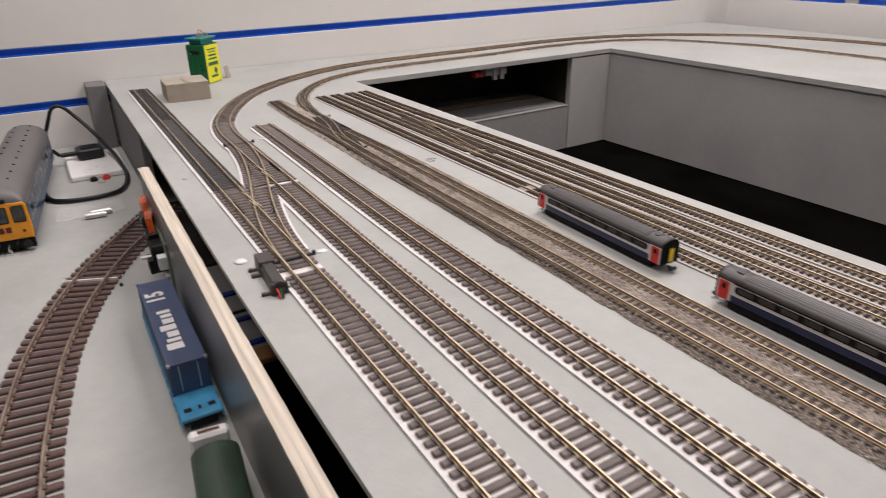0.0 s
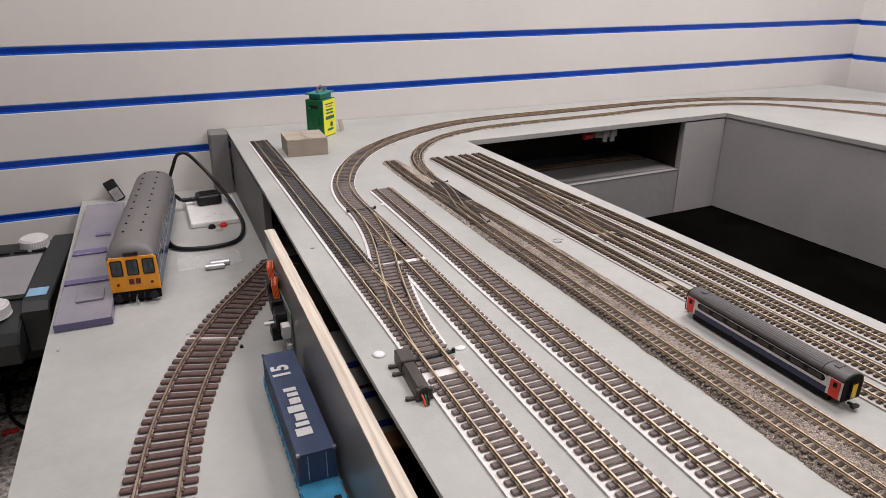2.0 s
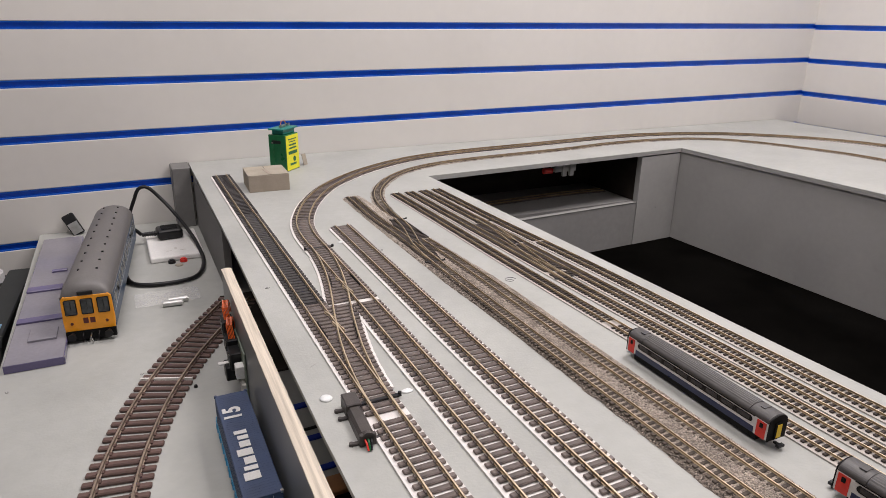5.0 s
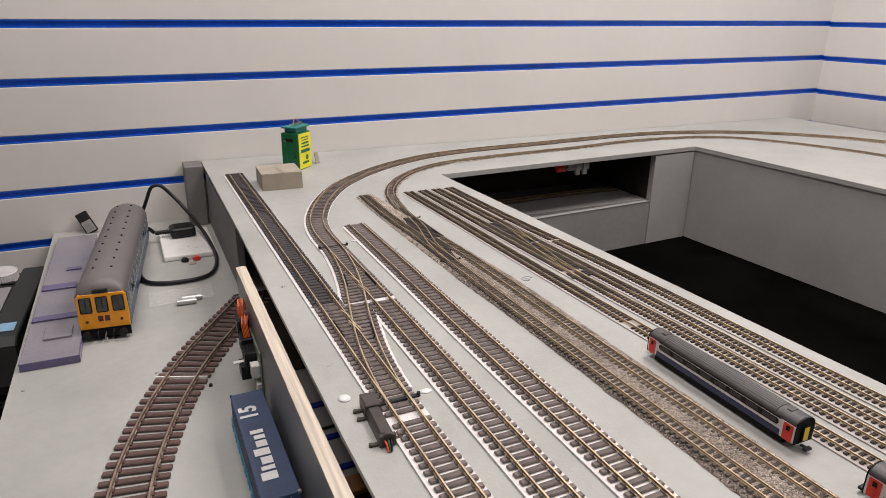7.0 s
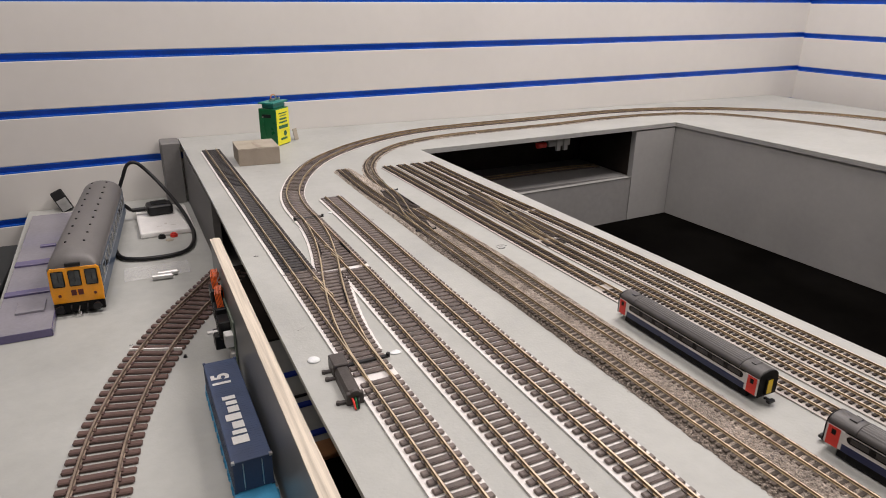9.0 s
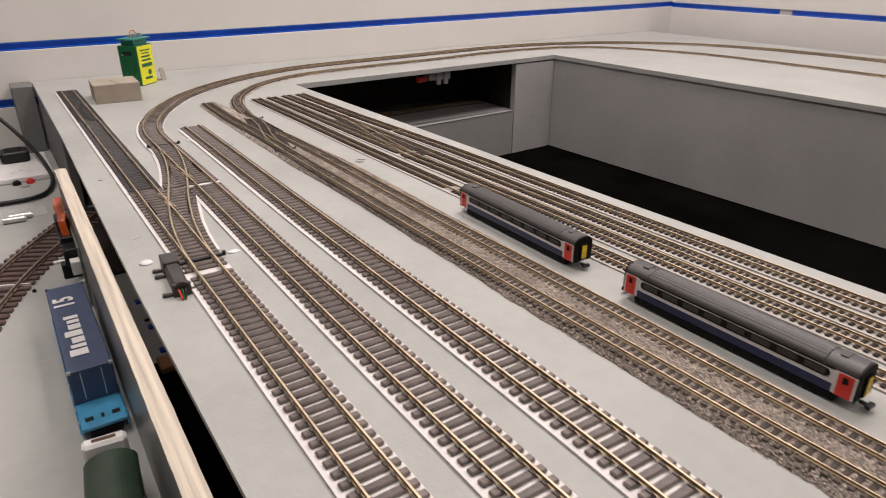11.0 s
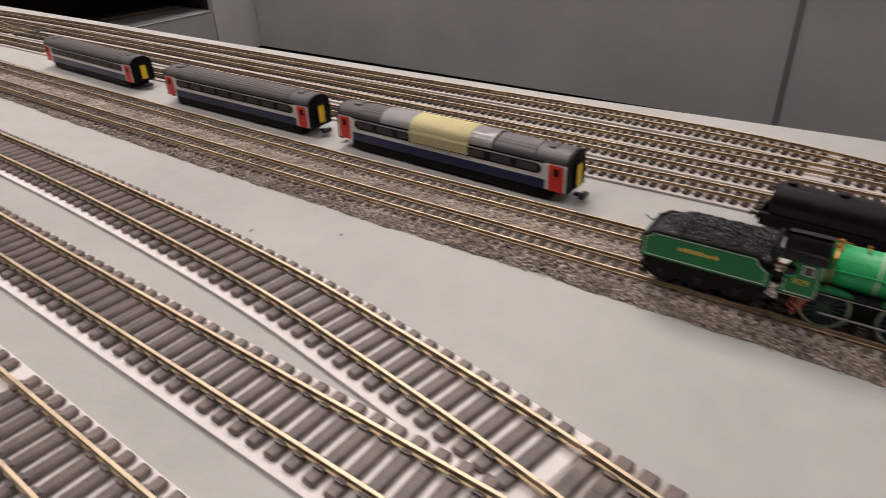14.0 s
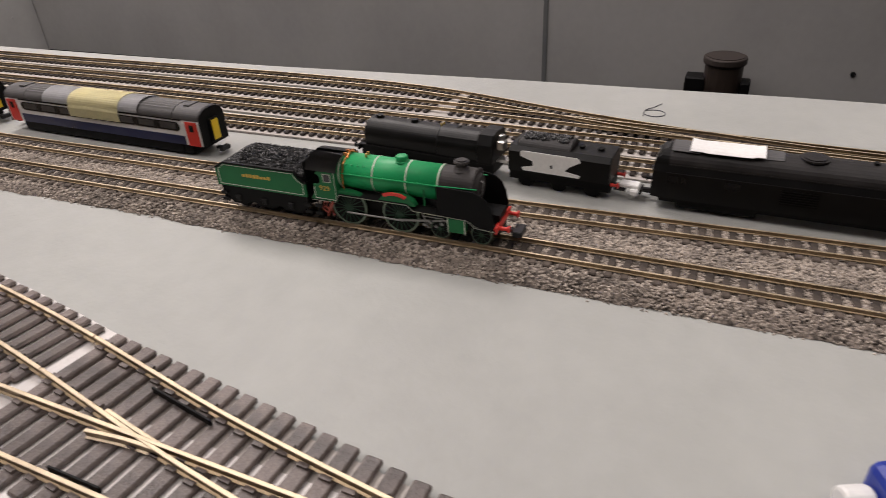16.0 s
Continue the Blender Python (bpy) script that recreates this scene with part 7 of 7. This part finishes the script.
# screw heads and marks on the boards
for k, (x, y, z) in enumerate(((-0.024, 0.240, 0), (-0.024, 0.206, 0), (-0.040, 0.202, 0), (-0.298, 0.878, LOW), (-0.030, 0.781, 0), (-0.165, 0.860, LOW), (0.125, 0.845, 0), (0.205, 1.03, 0), (-0.012, 1.12, 0))):
    # the shaded rim of each dent is drawn as a dark arc
    b = tube([(0.0022 * math.cos(a), 0.0018 * math.sin(a), 0.0001) for a in np.linspace(0.4, 3.6, 12)], 0.00034, 6)
    cyl(0.0009, 0.0003, 12, 0.0006, m=pose(0.0004, -0.0006, 0), bm=b)
    s = tagged(obj("screw_head", b, M_SUPPORT), "painted-over screw dent with its shade drawn as a dark crescent", "screw", "screw heads")
    s.matrix_basis = pose(x, y, z, 0, 0, 40 * k)
for x, y, r in ((-0.112, 0.805, 0.0022),):
    tagged(obj("rubber_bead", cyl(r, 0.003, 14, r * 0.7, m=pose(x, y, LOW)), M_BLACK), "tiny black bead on the lower board", "bead")
figure = [(0.006, 0.004), (0.002, 0.0065), (-0.003, 0.005), (-0.0055, 0.001), (-0.004, -0.004), (0.001, -0.005), (0.004, -0.002), (0.001, 0.0), (-0.003, -0.001)]
slash = [(0.0045, 0.0095), (0.0010, 0.0055), (-0.0035, 0.0015), (-0.0030, -0.0040)]
bowl = [(-0.0035, 0.0015), (0.0020, 0.0026), (0.0075, 0.0016), (0.0090, -0.0010), (0.0060, -0.0032), (0.0005, -0.0034), (-0.0028, -0.0022)]
for x, y, r, k, strokes in ((0.222, 0.695, -35, (1.0, 1.0), (figure,)), (0.3530, -0.2125, -90, (0.92, 1.7), (slash, bowl))):
    b = bmesh.new()
    for line in strokes:
        tube([(px, py, 0.0002) for px, py in spline(line, 0.0008)], 0.00026, 6, bm=b)
    s = tagged(obj("marker_scribble", b, M_INK), "curly pen mark drawn on the grey board", "pen mark", "pen marks")
    s.matrix_basis = pose(x, y, 0, 0, 0, r) @ Matrix.Diagonal((*k, 1, 1))
for x, y, r, n in ((0.1215, 0.1, 20, 0.0013), (0.1415, 0.062, 15, 0.0012), (0.232, -0.045, 50, 0.003), (0.048, 1.146, 0, 0.004), (0.2325, -0.048, -30, 0.0025), (0.118, 0.80, 40, 0.006), (-0.029, 0.60, 30, 0.004)):
    s = tagged(obj("chip_mark", box(-n, n, -0.00035, 0.00035, 0.0001, 0.0003, 0.00008), M_INK if n < 0.0031 else M_FASCIA), "small dark nick in the painted board", "nick", "nicks in the paint")
    s.matrix_basis = pose(x, y, 0, 0, 0, r)
tagged(obj("paint_chip", extrude_poly([(-0.0452, 0.2368), (-0.0440, 0.2402), (-0.0412, 0.2392), (-0.0385, 0.2418), (-0.0362, 0.2408), (-0.0358, 0.2386), (-0.0392, 0.2366), (-0.0424, 0.2352)], 0.0001, 0.0004, "z"), M_WOOD), "chipped patch of bare wood at the board edge", "paint chip")

# the dark stand in the well, the detector in the tunnel, the tool at the near edge
jr = thing("lamp_stand", pose(0.985, -0.236, WELL), "dark brown pot with a round rim standing in the well", "pot")
part("pot", cyl(0.025, 0.078, 28, 0.026, bev=0.001), M_POT, jr)
part("rim", merge(cyl(0.0292, 0.010, 32, m=pose(0, 0, 0.0755), bev=0.002), cyl(0.025, 0.001, 32, m=pose(0, 0, 0.0855))), M_BROWND, jr, "dull grey round rim")
part("side_box", box(-0.014, 0.016, 0.022, 0.050, 0, 0.056, 0.002), M_BLACKM, jr)
part("side_box", box(-0.012, 0.016, -0.038, -0.024, 0, 0.052, 0.002), M_BLACKM, jr)
tagged(obj("panel_screw", cyl(0.0035, 0.002, 12, m=pose(1.0535, -0.405, -0.166, 0, -90, 0)), M_BLACK), "black screw head in the grey well panel", "screw", "screw heads")
tagged(obj("panel_screw", cyl(0.002, 0.0015, 12, m=pose(0.955, NORTH(0.955) + 0.0012, -0.135, 90, 0, 0)), M_FASCIA), "painted screw head in the grey corner panel", "screw", "screw heads")
dt = thing("detector", pose(0.668, 1.232, -0.0125) @ Matrix.Scale(1.5, 4), "small detector with a red lamp under the tunnel roof", "detector")
part("bracket", merge(box(-0.006, 0.030, -0.006, 0.006, -0.010, 0.0, 0.0005), merge(box(0.006, 0.012, -0.0085, -0.004, -0.016, 0.0), box(0.018, 0.024, -0.0085, -0.004, -0.016, 0.0))), M_FASCIA, dt)
part("red_lamp", cyl(0.004, 0.014, 14, m=pose(-0.008, 0, -0.008, 0, -90, 0)), M_RED, dt, "red plastic lamp")
tl = thing("clamp", pose(0.1115, -0.2945, 0, 0, 0, -65), "royal blue plastic clamp with a white cap on the board", "clamp")
part("body", box(0.0, 0.032, -0.034, 0.0, 0, 0.0125, 0.0022, 2), M_BLUEOBJ, tl)
part("post", cyl(0.0014, 0.019, 12, m=pose(0.0062, -0.004, 0.0122), bev=0.0003), M_BLACK, tl, "thin black post")
part("cap", cyl(0.0036, 0.0070, 20, m=pose(-0.0002, -0.0052, 0.0046, 0, -90, 0), bev=0.001), M_WHITE, tl, "white cap")

# strips and a wood block lying on the lower board in the gap under the raised board
M_OAK = mat("orange_brown_wood", (0.36, 0.17, 0.07), 0.6, var=0.2, scale=30)
for y, w, c, lab in ((0.7195, 0.0042, M_BLUEOBJ, "dark blue plastic strip"), (0.6600, 0.0036, M_BLUEOBJ, "dark blue plastic strip"), (0.6120, 0.0036, M_BLUEOBJ, "dark blue plastic strip"), (0.6760, 0.0014, M_BLACK, "thin black strip")):
    tagged(obj("strip", merge(bmesh.new(), box(-0.030, 0.030, -w, w, 0.0001, 0.0026, 0.0005), pose(0.001, y, LOW, 0, 0, 2)), c), lab + " lying under the raised board", "strip", "strips in the gap")
tagged(obj("wood_block", box(-0.036, 0.060, 0.566, 0.588, LOW + 0.0042, LOW + 0.010, 0.001), M_OAK), "orange-brown wood block lying under the raised board", "wood block")
# black fill in place of the dark hole below the raised board
tagged(obj("gap_dark_fill", box(-0.0480, 0.0690, -1.4, 0.588, LOW + 0.0002, LOW + 0.004), M_DARK), "black fill standing in for the dark drop under the raised board", "sheet", kind="structure")
